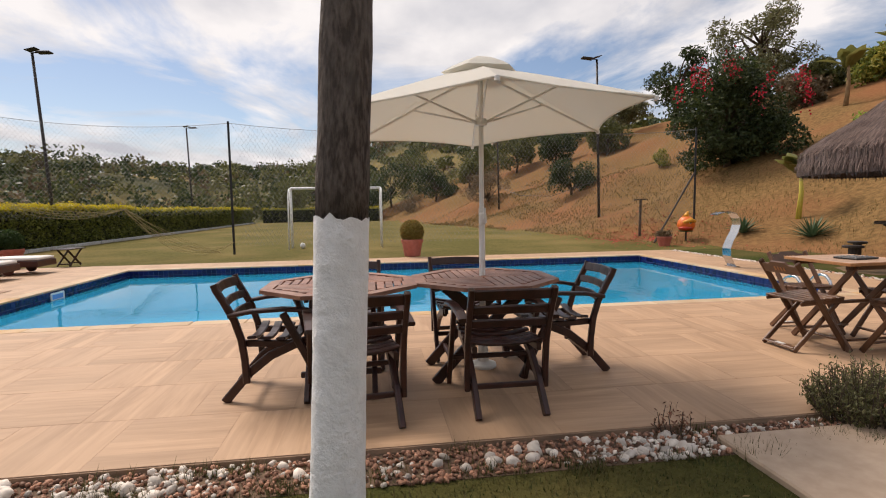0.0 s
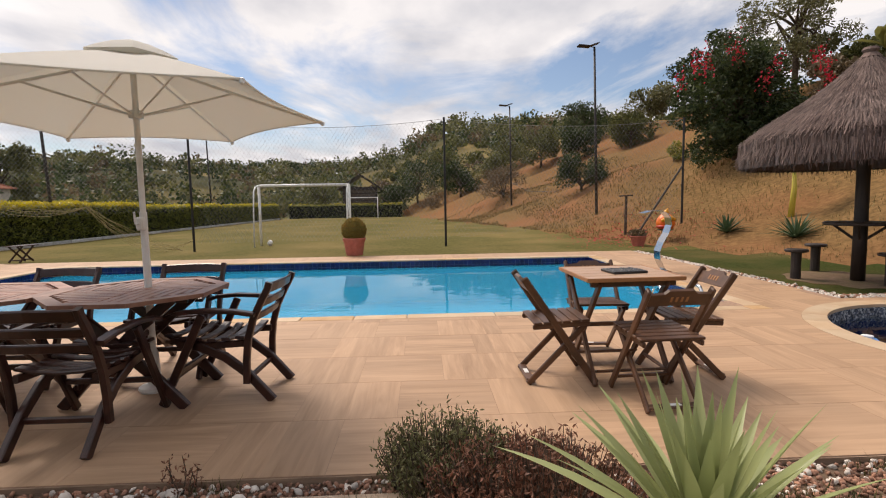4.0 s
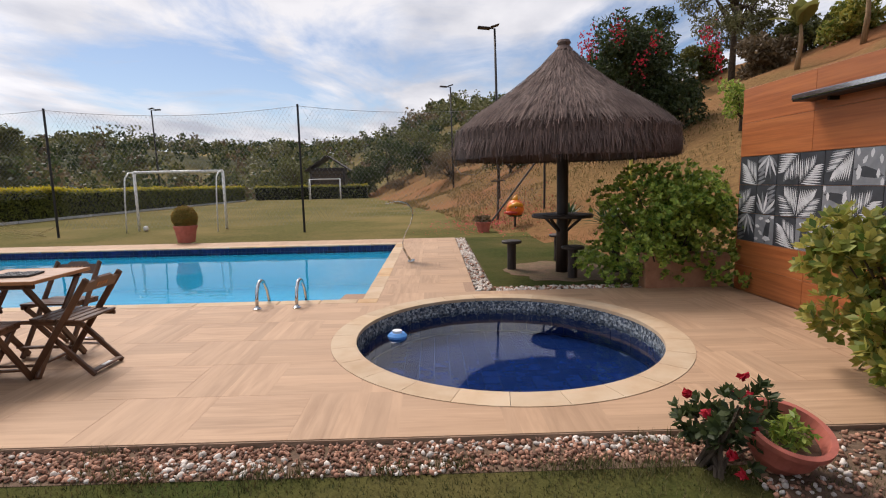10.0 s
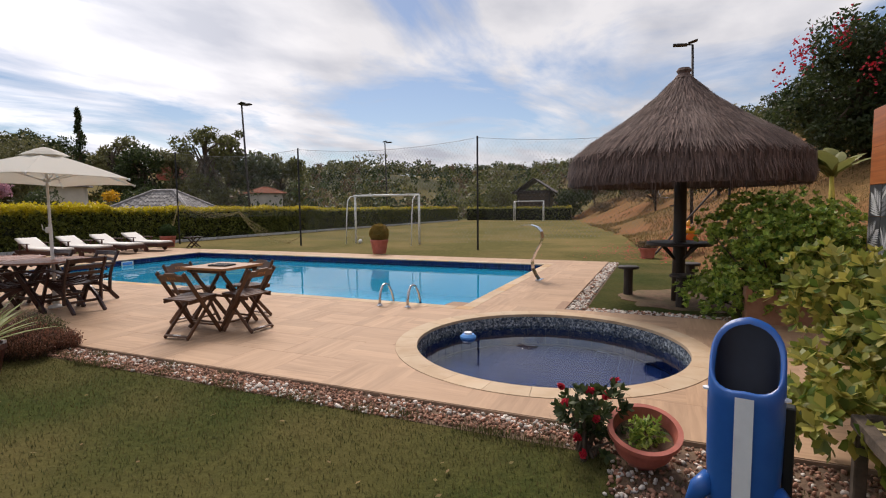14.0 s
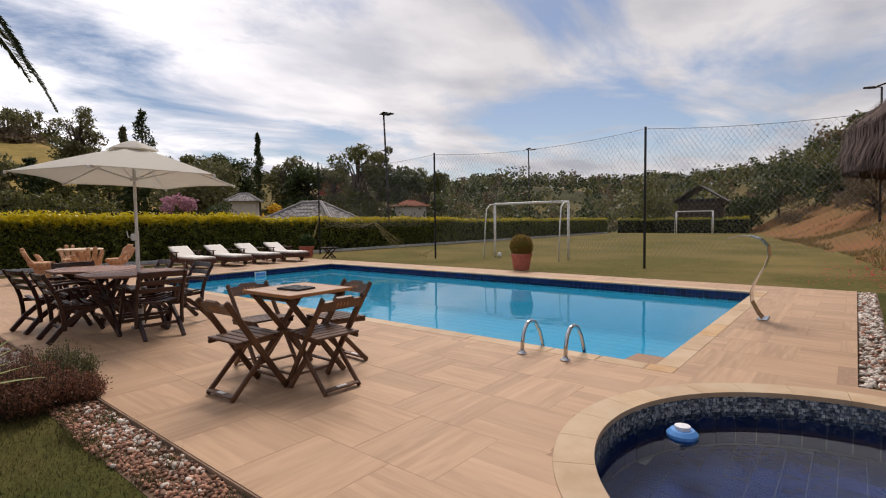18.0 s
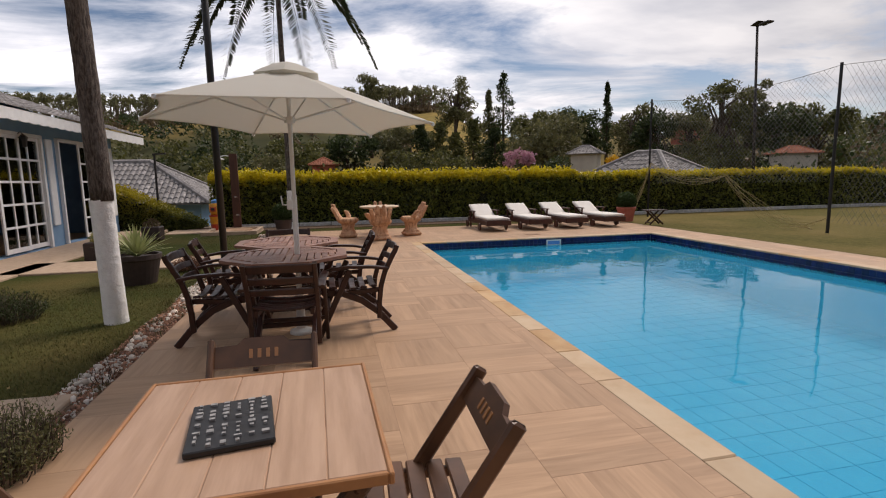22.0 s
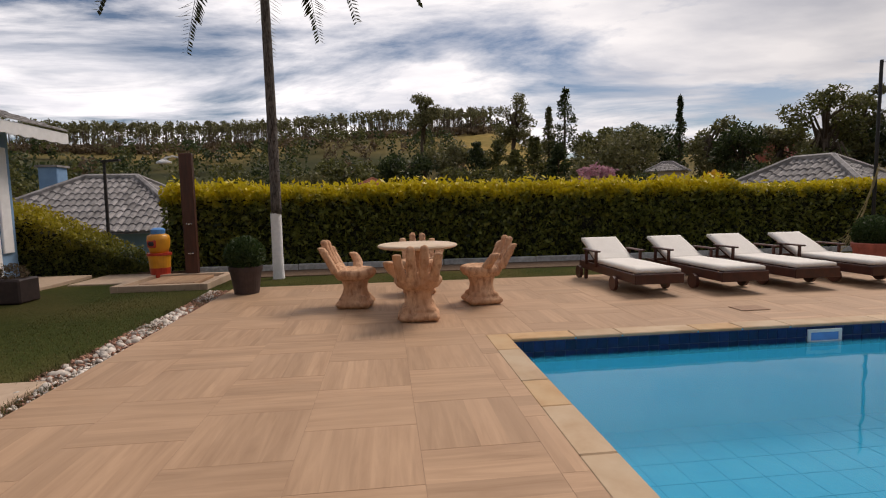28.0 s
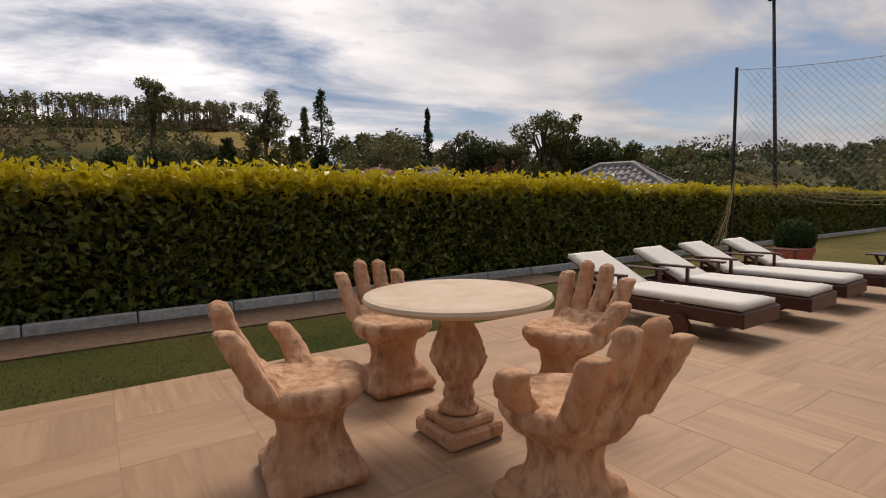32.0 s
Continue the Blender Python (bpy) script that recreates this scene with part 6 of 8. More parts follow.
# inside of the blue shell, coloured near-black for its shade
part("hollow", hol, BIN_SHADE, d, smooth=True)
st = Mesh()
for i in range(9):
    z = 0.02 + i * 0.0985
    y = -float(np.interp(z, [0, 0.2, 0.5, 0.7], [0.12, 0.14, 0.155, 0.16])) - 0.006
    st.v += [(-0.042, y, z), (0.042, y, z)]
st.f = [(2 * i, 2 * i + 1, 2 * i + 3, 2 * i + 2) for i in range(8)]
st.m = [0] * 8
part("stripe", st, BIN_WHITE, d, "white belly stripe")
for sx in (-1, 1):
    part("fin", Mesh().tube([(sx * 0.15, -0.06, 0.42), (sx * 0.21, -0.10, 0.38), (sx * 0.255, -0.12, 0.33)], [0.05, 0.045, 0.012], 10), BIN_BLUE, d, smooth=True)
    part("eye", Mesh().lathe([(0.0, -0.008), (0.022, -0.004), (0.022, 0.004), (0.0, 0.008)], 12, (sx * 0.178, -0.055, 0.80)), BIN_WHITE, d)
part("stand", Mesh().beam((0.20, 0.10, 0.0), (0.20, 0.10, 0.74), 0.07, 0.05, SIDE), BLACK, d)

fl = thing("chlorine_float", "light blue round floating dispenser on the small pool", "pool float", pose(12.30, -1.10, -0.15))
part("ring", Mesh().lathe([(0.0, -0.03), (0.08, -0.03), (0.10, 0.0), (0.10, 0.02), (0.075, 0.045), (0.0, 0.05)], 24), FLOAT, fl)
part("cap", Mesh().lathe([(0.05, 0.045), (0.05, 0.07), (0.0, 0.075)], 16), BIN_WHITE, fl)

# ---- painted fish bin on the hillside toe ----
f = thing("fish_ornament", "orange and yellow fish-head ornament on a thin dark stand", "garden ornament", pose(15.1, 8.75, 0.03))
part("stand", Mesh().rod((0, 0, -0.1), (0, 0, 0.34), 0.03), BLACK, f)
part("plate", Mesh().lathe([(0.0, 0.34), (0.2, 0.34), (0.22, 0.37), (0.0, 0.38)], 16), AGAVE_DARK, f)
part("head", Mesh().lathe([(0.0, 0.36), (0.20, 0.38), (0.27, 0.52), (0.24, 0.68), (0.14, 0.80), (0.0, 0.84)], 20), ORANGE, f, smooth=True)
part("crest", Mesh().tube([(-0.03, 0, 0.78), (0.02, 0, 0.88), (0.06, 0, 0.98)], [0.09, 0.07, 0.015], 10), YELLOW, f, smooth=True)
part("brow", Mesh().tube([(-0.20, -0.16, 0.62), (0.0, -0.25, 0.70), (0.18, -0.18, 0.66)], [0.05, 0.08, 0.05], 10), YELLOW, f, smooth=True)
part("lip", Mesh().tube([(-0.33, -0.12, 0.46), (-0.2, -0.22, 0.45), (0.02, -0.27, 0.46)], [0.03, 0.055, 0.03], 10), RED, f, smooth=True)
part("eye", Mesh().lathe([(0.0, -0.05), (0.05, 0.0), (0.0, 0.05)], 12, (-0.02, -0.25, 0.62)), BIN_WHITE, f, smooth=True)
part("pupil", Mesh().lathe([(0.0, -0.03), (0.03, 0.0), (0.0, 0.03)], 10, (-0.03, -0.285, 0.62)), BLACK, f, smooth=True)
tp = thing("signpost", "weathered wooden post with a short crosspiece on the slope", "post", pose(14.9, 11.2, 0.05))
part("post", Mesh().rod((0, 0, -0.1), (0.02, 0, 1.35), 0.05, 0.045, 8), TRUNK, tp)
part("crosspiece", Mesh().beam((-0.22, 0, 1.36), (0.24, 0, 1.38), 0.08, 0.05), TRUNK, tp)
hp = thing("flower_pot", "small terracotta pot with dark trailing plant on the lawn", "potted plant", pose(14.12, 8.35, -0.03))
part("pot", Mesh().lathe([(0.0, 0.0), (0.16, 0.0), (0.22, 0.25), (0.24, 0.26), (0.23, 0.29), (0.0, 0.27)], 20), TERRA, hp)
m = Mesh()
leaf_cloud(m, (0, 0, 0.36), (0.30, 0.30, 0.16), 420, 0.09, 0.04)
part("leaves", m, TREE_BROWN, hp)

# ---- the blue house ----
HY, HX0, HX1 = -8.1, -6.10, 4.2
house = thing("blue_house", "light blue single-storey house with white glazed doors and grey tiled roof", "house")
doors = [(-5.6, -2.9), (-2.24, 0.46), (1.12, 3.82)]
wl = Mesh()
edges = [HX0] + [v for d_ in doors for v in d_] + [HX1]
for i in range(0, len(edges), 2):
    wl.box(((edges[i] + edges[i + 1]) / 2, HY - 0.1, 1.25), (edges[i + 1] - edges[i], 0.2, 3.1))
for a, b_ in doors:
    wl.box(((a + b_) / 2, HY - 0.1, 2.63), (b_ - a, 0.2, 0.34))
    wl.box(((a + b_) / 2, HY - 0.1, -0.14), (b_ - a, 0.2, 0.32))
wl.box((HX0 + 0.1, HY - 3.4, 1.25), (0.2, 6.4, 3.1))
wl.box((HX1 - 0.1, HY - 3.4, 1.25), (0.2, 6.4, 3.1))
wl.box(((HX0 + HX1) / 2, HY - 6.7, 1.25), (HX1 - HX0, 0.2, 3.1))
part("wall", wl, BLUE_PAINT, house)
part("interior_floor", Mesh().box(((HX0 + HX1) / 2, HY - 3.4, -0.02), (HX1 - HX0 - 0.4, 6.3, 0.06)), DECK_A, house)
part("interior_ceiling", Mesh().box(((HX0 + HX1) / 2, HY - 3.4, 2.75), (HX1 - HX0 - 0.4, 6.3, 0.06)), WHITE_PAINT, house)
part("plinth", Mesh().box(((HX0 + HX1) / 2, HY + 0.02, -0.18), (HX1 - HX0, 0.06, 0.34)), HOUSE_PALE, house)
for a, b_ in doors:
    fr = Mesh()
    for x in (a + 0.03, b_ - 0.03):
        fr.box((x, HY + 0.01, 1.24), (0.07, 0.12, 2.46))
    fr.box(((a + b_) / 2, HY + 0.01, 2.44), (b_ - a, 0.12, 0.07))
    dr = part("door_frame", fr, WHITE_PAINT, house)
    for x0, x1, yy in ((a + 0.05, a + 0.90, HY - 0.01), (a + 0.84, a + 1.68, HY + 0.03)):
        lf = Mesh()
        for x in (x0 + 0.03, x1 - 0.03):
            lf.box((x, yy, 1.24), (0.07, 0.035, 2.38))
        cols = 2 if x1 - x0 > 0.5 else 1
        for c in range(1, cols):
            lf.box((x0 + (x1 - x0) * c / cols, yy, 1.24), (0.035, 0.03, 2.38))
        for r in range(6):
            lf.box(((x0 + x1) / 2, yy, 0.10 + r * 0.456), (x1 - x0, 0.034, 0.045 if 0 < r < 5 else 0.09))
        leaf = part("glazed_leaf", lf, WHITE_PAINT, dr, "white painted door leaf with small panes")
        part("pane", Mesh().box(((x0 + x1) / 2, yy - 0.003, 1.24), (x1 - x0 - 0.06, 0.006, 2.36)), GLASS, dr)
for x in (-2.57, 0.79):
    part("pilaster", Mesh().box((x, HY + 0.02, 1.45), (0.26, 0.05, 1.95), ch=0.012), WHITE_PAINT, house)
part("pilaster", Mesh().box((HX0 + 0.25, HY + 0.02, 1.45), (0.26, 0.05, 1.95), ch=0.012), WHITE_PAINT, house)
fas = Mesh()
xs = np.arange(HX0 - 0.75, HX1 + 0.5, 0.06)
for i, x in enumerate(xs):
    dip = 0.025 * abs(math.sin(i * 0.55))
    fas.box((x, HY + 0.62, 2.70 - dip / 2), (0.0601, 0.025, 0.20 + dip))
part("fascia", fas, WHITE_PAINT, house, "white scalloped eaves board")
part("soffit", Mesh().box(((HX0 + HX1) / 2, HY + 0.3, 2.76), (HX1 - HX0 + 1.4, 0.64, 0.03)), WHITE_PAINT, house)


def tile_roof(x0, x1, y_e, z_e, y_r, z_r, wave=0.21, rowl=0.36):
    """Wavy tiles on one slope, from the eave (y_e, z_e) to the ridge."""
    m = Mesh()
    L = math.hypot(y_r - y_e, z_r - z_e)
    rows_, cols_ = max(2, int(L / rowl)), max(2, int((x1 - x0) / wave))
    for r in range(rows_):
        f0, f1 = r / rows_, (r + 1.12) / rows_
        for c in range(cols_):
            v = []
            for f, lift in ((f0, 0.035), (min(f1, 1), 0.0)):
                y, z = y_e + (y_r - y_e) * f, z_e + (z_r - z_e) * f + lift
                for k in range(5):
                    u = k / 4
                    v.append((x0 + (c + u) * (x1 - x0) / cols_, y, z + 0.045 * math.sin(math.pi * u)))
            m.add(v, [(k, k + 1, 6 + k, 5 + k) for k in range(4)] + [(0, 4, 3, 2, 1)])
    return m


part("roof", tile_roof(HX0 - 0.75, HX1 + 0.5, HY + 0.66, 2.80, HY - 3.2, 4.1), ROOF_TILE, house, "grey clay tile roof")
bk = Mesh()
bk.add([(HX0 - 0.75, HY - 3.2, 4.1), (HX1 + 0.5, HY - 3.2, 4.1), (HX1 + 0.5, HY - 7.2, 2.75), (HX0 - 0.75, HY - 7.2, 2.75)], [(0, 1, 2, 3)])
part("roof_back", bk, ROOF_TILE, house)
gb = Mesh()
gb.prism([(0, 0), (1, 0), (0, 1)], 0, 0.01)
gable = Mesh().add([(HX0 + 0.02, HY, 2.7), (HX0 + 0.02, HY - 6.8, 2.7), (HX0 + 0.02, HY - 3.2, 4.0)], [(0, 1, 2)])
part("gable", gable, BLUE_PAINT, house)
lan = thing("wall_lantern", "small black iron wall lantern on the blue house", "lantern", pose(-1.35, HY + 0.16, 2.3))
part("body", Mesh().lathe([(0.0, -0.14), (0.05, -0.12), (0.07, 0.04), (0.09, 0.06), (0.02, 0.13), (0.0, 0.14)], 6), BLACK, lan)
part("arm", Mesh().tube([(0, 0, 0.13), (0, -0.04, 0.18), (0, -0.09, 0.14)], 0.01, 6), BLACK, lan)

# paving by the house, the garden path and stepping slabs
for nm, x0, x1, y0, y1, z, lab in (("house_paving", -6.0, 4.2, -8.05, -6.75, 0.0, "pale concrete paving along the house"), ("garden_path", -7.5, -4.95, -6.6, -5.5, -0.04, "pale concrete garden path towards the gate"),
                              ("slab_path", 7.08, 8.28, -5.9, -3.60, 0.0, "sandy concrete slab path across the gravel"), ("slab_path", 0.45, 1.65, -7.1, -3.60, 0.0, "sandy concrete slab path from the house")):
    single(nm, Mesh().box(((x0 + x1) / 2, (y0 + y1) / 2, z - 0.05), (x1 - x0, y1 - y0, 0.10), ch=0.01), SLAB, lab, "paving", kind="structure")

# kerb along the hedge: single whitewashed blocks
kerb = single("hedge_kerb", Mesh().box((-6.23, 20.0, -0.06), (0.08, 52, 0.10)), EARTH, "whitewashed low kerb along the hedge", "kerb", kind="structure")
kb = Mesh().box((0, 0, 0), (0.09, 0.985, 0.13), ch=0.012).make("kerb_block", [KERB])
for i in range(50):
    ob = part("kerb_block", kb, None, kerb)
    ob.location = (-6.18 + 0.012 * math.sin(i * 2.3), -4.4 + i, -0.005)
# planting bed under the hedge
single("hedge_bed", Mesh().box((-5.65, 0.0, -0.058), (0.9, 8.4, 0.02)), EARTH, "bare dark earth strip before the hedge", "soil", kind="structure")
single("rain_drain", Mesh().box((-0.75, 2.9, 0.007), (0.22, 0.34, 0.004)), GROUT, "square drain cover in the deck", "drain cover")

# low slatted bench with a woven top beside the bin
bn = thing("woven_bench", "low weathered wooden bench with a woven cane top", "bench", pose(15.55, -4.45, -0.04))
for x0, y0, x1, y1 in ((-0.28, -0.42, -0.28, 0.42), (0.28, -0.42, 0.28, 0.42), (-0.25, -0.42, 0.25, -0.42), (-0.25, 0.42, 0.25, 0.42)):
    part("frame_board", Mesh().beam((x0, y0, 0.51), (x1, y1, 0.51), 0.055, 0.06), TRUNK, bn)
for x in (-0.27, 0.27):
    for y in (-0.40, 0.40):
        part("leg", Mesh().beam((x, y, 0.0), (x, y, 0.485), 0.05, 0.05, SIDE), TRUNK, bn)
for k in range(10):
    part("cane_strip", Mesh().box((-0.225 + k * 0.05, 0, 0.515 + 0.003 * (k % 2)), (0.022, 0.80, 0.006)), NETTING, bn)
for k in range(15):
    part("cane_strip", Mesh().box((0, -0.35 + k * 0.05, 0.522 + 0.003 * (k % 2)), (0.52, 0.022, 0.006)), NETTING, bn)

# ---- plants ----


def hedge(name, label, x0, x1, y0, y1, h, dens, ln, seed, along_y=True, top_extra=0.10, leafmat=None, fall=0.0):
    """Clipped hedge: leaves over an uneven box, dense at the surface, with shoots on top and a near-black core as its
    inner shade.
    """
    R = random.Random(seed)
    m = Mesh()
    L = (y1 - y0) if along_y else (x1 - x0)
    face = L * h
    for _ in range(int((2 * face + L * abs((x1 - x0) if along_y else (y1 - y0))) * dens)):
        s = R.uniform(0, L)
        side = R.random()
        wdt = abs((x1 - x0) if along_y else (y1 - y0)) / 2
        hh = h - fall * max(0.0, s / L - 0.2) / 0.8 + 0.12 * noise.noise((s * 0.5, seed, 0)) + 0.10 * noise.noise((s * 1.7, seed, 4))
        if side < 0.30:
            c, z, n = R.uniform(-wdt, wdt), hh + R.uniform(-0.09, top_extra) * (1 if R.random() < 0.85 else 1.8), Vector((0, 0, 1))
        else:
            sgn = 1 if side < 0.82 else -1
            z = hh * R.random() ** 0.85
            bump = 0.11 * noise.noise((s * 1.6, z * 1.8, seed + 2)) + 0.04 * noise.noise((s * 5, z * 5, seed))
            c, n = sgn * (wdt + bump - R.uniform(0, 0.12)), Vector((sgn, 0, 0)) if along_y else Vector((0, sgn, 0))
        p = Vector(((x0 + x1) / 2 + c, y0 + s, z - 0.08)) if along_y else Vector((x0 + s, (y0 + y1) / 2 + c, z - 0.08))
        al = (rdir(R) + n * 0.6 + Vector((0, 0, 0.2))).normalized()
        k = R.uniform(0.7, 1.3)
        m.leaf(p, al, al.cross(rdir(R)).normalized(), ln * k, ln * 0.55 * k)
    for _ in range(int(L * 24 * min(1, dens / 800)) if top_extra > 0.12 else 0):        # young upright shoots
        s, c, tall = R.uniform(0, L), R.uniform(-0.3, 0.3), R.uniform(0.06, 0.27)
        for j in range(10):
            f = R.random()
            p = Vector(((x0 + x1) / 2 + c + R.gauss(0, 0.03), y0 + s + R.gauss(0, 0.03), h - 0.06 + tall * f))
            al = (rdir(R) + Vector((0, 0, 0.9))).normalized()
            m.leaf(p, al, al.cross(rdir(R)).normalized(), ln * 0.8, ln * 0.42)
    t = thing(name, label, "hedge")
    part("leaves", m, leafmat or HEDGE, t)
    # added near-black boxes: the shade between the leaves, put into their colour
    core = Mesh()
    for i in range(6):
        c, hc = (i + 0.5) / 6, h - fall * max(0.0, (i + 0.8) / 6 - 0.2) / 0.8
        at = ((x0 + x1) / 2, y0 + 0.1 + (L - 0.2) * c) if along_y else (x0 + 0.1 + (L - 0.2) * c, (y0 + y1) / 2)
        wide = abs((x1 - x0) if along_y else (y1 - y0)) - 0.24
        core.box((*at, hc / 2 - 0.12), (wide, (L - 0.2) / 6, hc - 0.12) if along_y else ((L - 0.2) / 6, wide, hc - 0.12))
    part("core", core, mat("hedge inner shade " + name, (0.012, 0.014, 0.006), (0.006, 0.007, 0.003), rough=1, scale=8, bump=0.8, dist=0.05), t)
    return t


hedge("hedge", "clipped hedge with dark green sides and golden yellow top", -7.25, -6.40, -5.6, 7.0, 1.58, 760, 0.120, 1, top_extra=0.16)
hedge("hedge", "clipped golden-topped hedge along the football lawn", -7.25, -6.40, 7.0, 21.0, 1.54, 480, 0.115, 2)
hedge("hedge", "clipped golden-topped hedge along the lawn's far half", -7.25, -6.40, 21.0, 46.0, 1.42, 260, 0.12, 3)
hedge("hedge", "low clipped hedge across the lawn's far end", -5.6, 6.0, 46.0, 46.8, 1.35, 220, 0.13, 4, along_y=False)
hedge("hedge", "low golden-leaved hedge sloping down beside the garden path", -7.25, -6.22, -9.0, -5.85, 1.35, 1000, 0.075, 5, leafmat=HEDGE_LOW, fall=1.15)


def tree(name, label, x, y, z, th, tr, clusters, leafmat, ln, wd, seed, category="tree", limbs=True, drop=0.0, shell=0.5):
    """Tapered trunk, limbs to each leaf cluster, crown of many leaves. clusters: dx, dy, dz, rx, rz, leaves."""
    R = random.Random(seed)
    t = thing(name, label, category, pose(x, y, z - 0.1))
    m = Mesh().tube([(0, 0, -0.1), (R.uniform(-0.05, 0.05) * th, R.uniform(-0.05, 0.05) * th, th * 0.5), (0, 0, th)], [tr, tr * 0.8, tr * 0.5], 10)
    if limbs:
        for dx, dy, dz, rx, rz, n in clusters:
            m.tube([(0, 0, th * R.uniform(0.5, 0.95)), (dx * 0.5, dy * 0.5, (th + dz) * 0.5), (dx, dy, dz)], [tr * 0.45, tr * 0.3, tr * 0.1], 6)
    part("trunk", m, TRUNK, t, smooth=True)
    c = Mesh()
    for dx, dy, dz, rx, rz, n in clusters:
        leaf_cloud(c, (dx, dy, dz), (rx, rx, rz), n, ln, wd, R, shell, drop)
    part("crown", c, leafmat, t)
    return t


def puffs(n, r, z0, z1, rr, leaves, seed):
    R = random.Random(seed)
    out = []
    for _ in range(n):
        a, q, h = R.uniform(0, 6.28), r * math.sqrt(R.random()), R.uniform(z0, z1)
        k = R.uniform(0.7, 1.2)
        out.append((q * math.cos(a), q * math.sin(a), h, rr * k, rr * 0.8 * k, int(leaves * k)))
    return out


bg = tree("bougainvillea_tree", "large dark green bougainvillea tree with red blossom sprays", 20.6, 14.2, 2.75, 2.6, 0.16,
          puffs(30, 2.2, 1.0, 3.9, 0.95, 700, 31) + puffs(11, 1.5, 0.4, 1.4, 0.85, 500, 32) + [(0, 0, 4.2, 1.5, 0.8, 700), (0.1, 0.1, 2.5, 2.7, 1.9, 4200)], TREE_DARK, 0.17, 0.085, 31, shell=0.6)
fl_ = Mesh()
R = random.Random(33)
for a, el, n in ((200, 30, 90), (205, 38, 80), (230, 42, 110), (235, 30, 60), (260, 16, 50), (250, 0, 50), (330, 22, 110), (325, 33, 80), (335, 8, 60), (190, 14, 60), (215, 20, 40)):
    d = Vector((math.cos(radians(a)) * math.cos(radians(el)), math.sin(radians(a)) * math.cos(radians(el)), math.sin(radians(el))))
    p = Vector((0.2, 0.1, 2.6)) + Vector((d.x * 2.9, d.y * 2.9, d.z * 2.2))
    for k in range(n * 2 // 3):
        q = p + Vector((R.gauss(0, 0.13), R.gauss(0, 0.13), R.gauss(0, 0.22)))
        al = rdir(R)
        fl_.leaf(q, al, al.cross(rdir(R)).normalized(), 0.11, 0.09)
part("blossoms", fl_, FLOWER_RED, bg, "sprays of crimson blossom")

tree("tree", "tall airy eucalyptus tree on the hilltop", 30.5, 24.5, 6.6, 5.5, 0.2, puffs(24, 2.5, 2.8, 7.6, 1.0, 320, 41), TREE_PALE, 0.24, 0.09, 41, drop=0.4)
tree("tree", "dark airy tree on the hilltop", 26.2, 27.0, 5.6, 4.0, 0.18, puffs(18, 1.8, 2.6, 6.0, 0.85, 340, 42), TREE_DARK, 0.22, 0.10, 42)
tree("shrub", "dark green rounded shrub on the dry slope", 17.2, 23.2, 1.9, 0.5, 0.1, puffs(12, 1.15, 0.6, 1.9, 0.8, 420, 43), TREE_DARK, 0.16, 0.08, 43, "shrub")
tree("shrub", "brown leafless thicket on the slope", 14.0, 31.5, 1.6, 0.5, 0.1, puffs(12, 1.6, 0.5, 2.0, 0.95, 330, 44), TREE_BROWN, 0.30, 0.03, 44, "shrub")
tree("shrub", "pale dry thicket at the lawn's end", 9.0, 47.5, 0.6, 0.5, 0.1, puffs(9, 1.8, 0.5, 2.2, 1.0, 240, 45), TREE_BROWN, 0.35, 0.04, 45, "shrub")
tree("shrub", "small yellowish shrub on the dry slope", 21.2, 20.5, 3.2, 0.3, 0.04, puffs(7, 0.4, 0.3, 1.1, 0.3, 120, 46), SHRUB_OLIVE, 0.14, 0.06, 46, "shrub")
tree("shrub", "small leafy shrub above the panelled wall", 21.6, 8.6, 2.9, 0.4, 0.05, puffs(8, 0.5, 0.4, 1.2, 0.32, 130, 47), SHRUB, 0.12, 0.06, 47, "shrub")
for k, (x, y, h, r_, mt) in enumerate(((23.5, 31.5, 3.4, 1.5, TREE_MID), (21.0, 36.0, 3.8, 1.6, TREE_DARK), (19.0, 41.0, 4.6, 1.9, TREE_MID), (24.5, 45.0, 5.2, 2.2, TREE_DARK), (15.0, 44.0, 4.0, 1.7, TREE_MID), (12.0, 47.0, 4.6, 2.0, TREE_DARK), (17.5, 52.0, 6.0, 2.3, TREE_MID), (7.5, 53.0, 6.2, 2.4, TREE_DARK),
                                        (27.0, 36.0, 4.4, 1.9, TREE_PALE), (-3.0, 52.0, 5.6, 2.4, TREE_MID), (4.5, 50.0, 4.0, 1.8, TREE_DARK), (11.0, 56.0, 7.0, 2.6, TREE_MID), (31.0, 29.0, 3.2, 1.5, TREE_MID), (33.0, 22.0, 3.0, 1.5, TREE_MID), (29.5, 20.0, 2.2, 1.2, TREE_BROWN), (32.5, 18.5, 2.0, 1.3, SHRUB_OLIVE), (34.0, 14.0, 3.4, 1.7, TREE_MID), (36.0, 9.0, 4.2, 2.0, TREE_DARK), (33.0, 5.0, 3.0, 1.6, TREE_MID))):
    h *= 0.8
    tree("tree", "leafy tree on the ridge beyond the slope", x, y, ground_z(x, y), h * 0.5, 0.12, puffs(16, r_ * 0.9, h * 0.2, h * 0.9, r_ * 0.55, 260, 60 + k), mt, 0.24, 0.13, 60 + k)
rf = tree("bougainvillea", "crimson bougainvillea cascading above the panelled wall", 21.0, -0.5, 2.5, 0.8, 0.08, puffs(9, 1.0, 0.6, 1.9, 0.6, 90, 91), SHRUB, 0.12, 0.06, 91, "shrub")
m = Mesh()
R = random.Random(92)
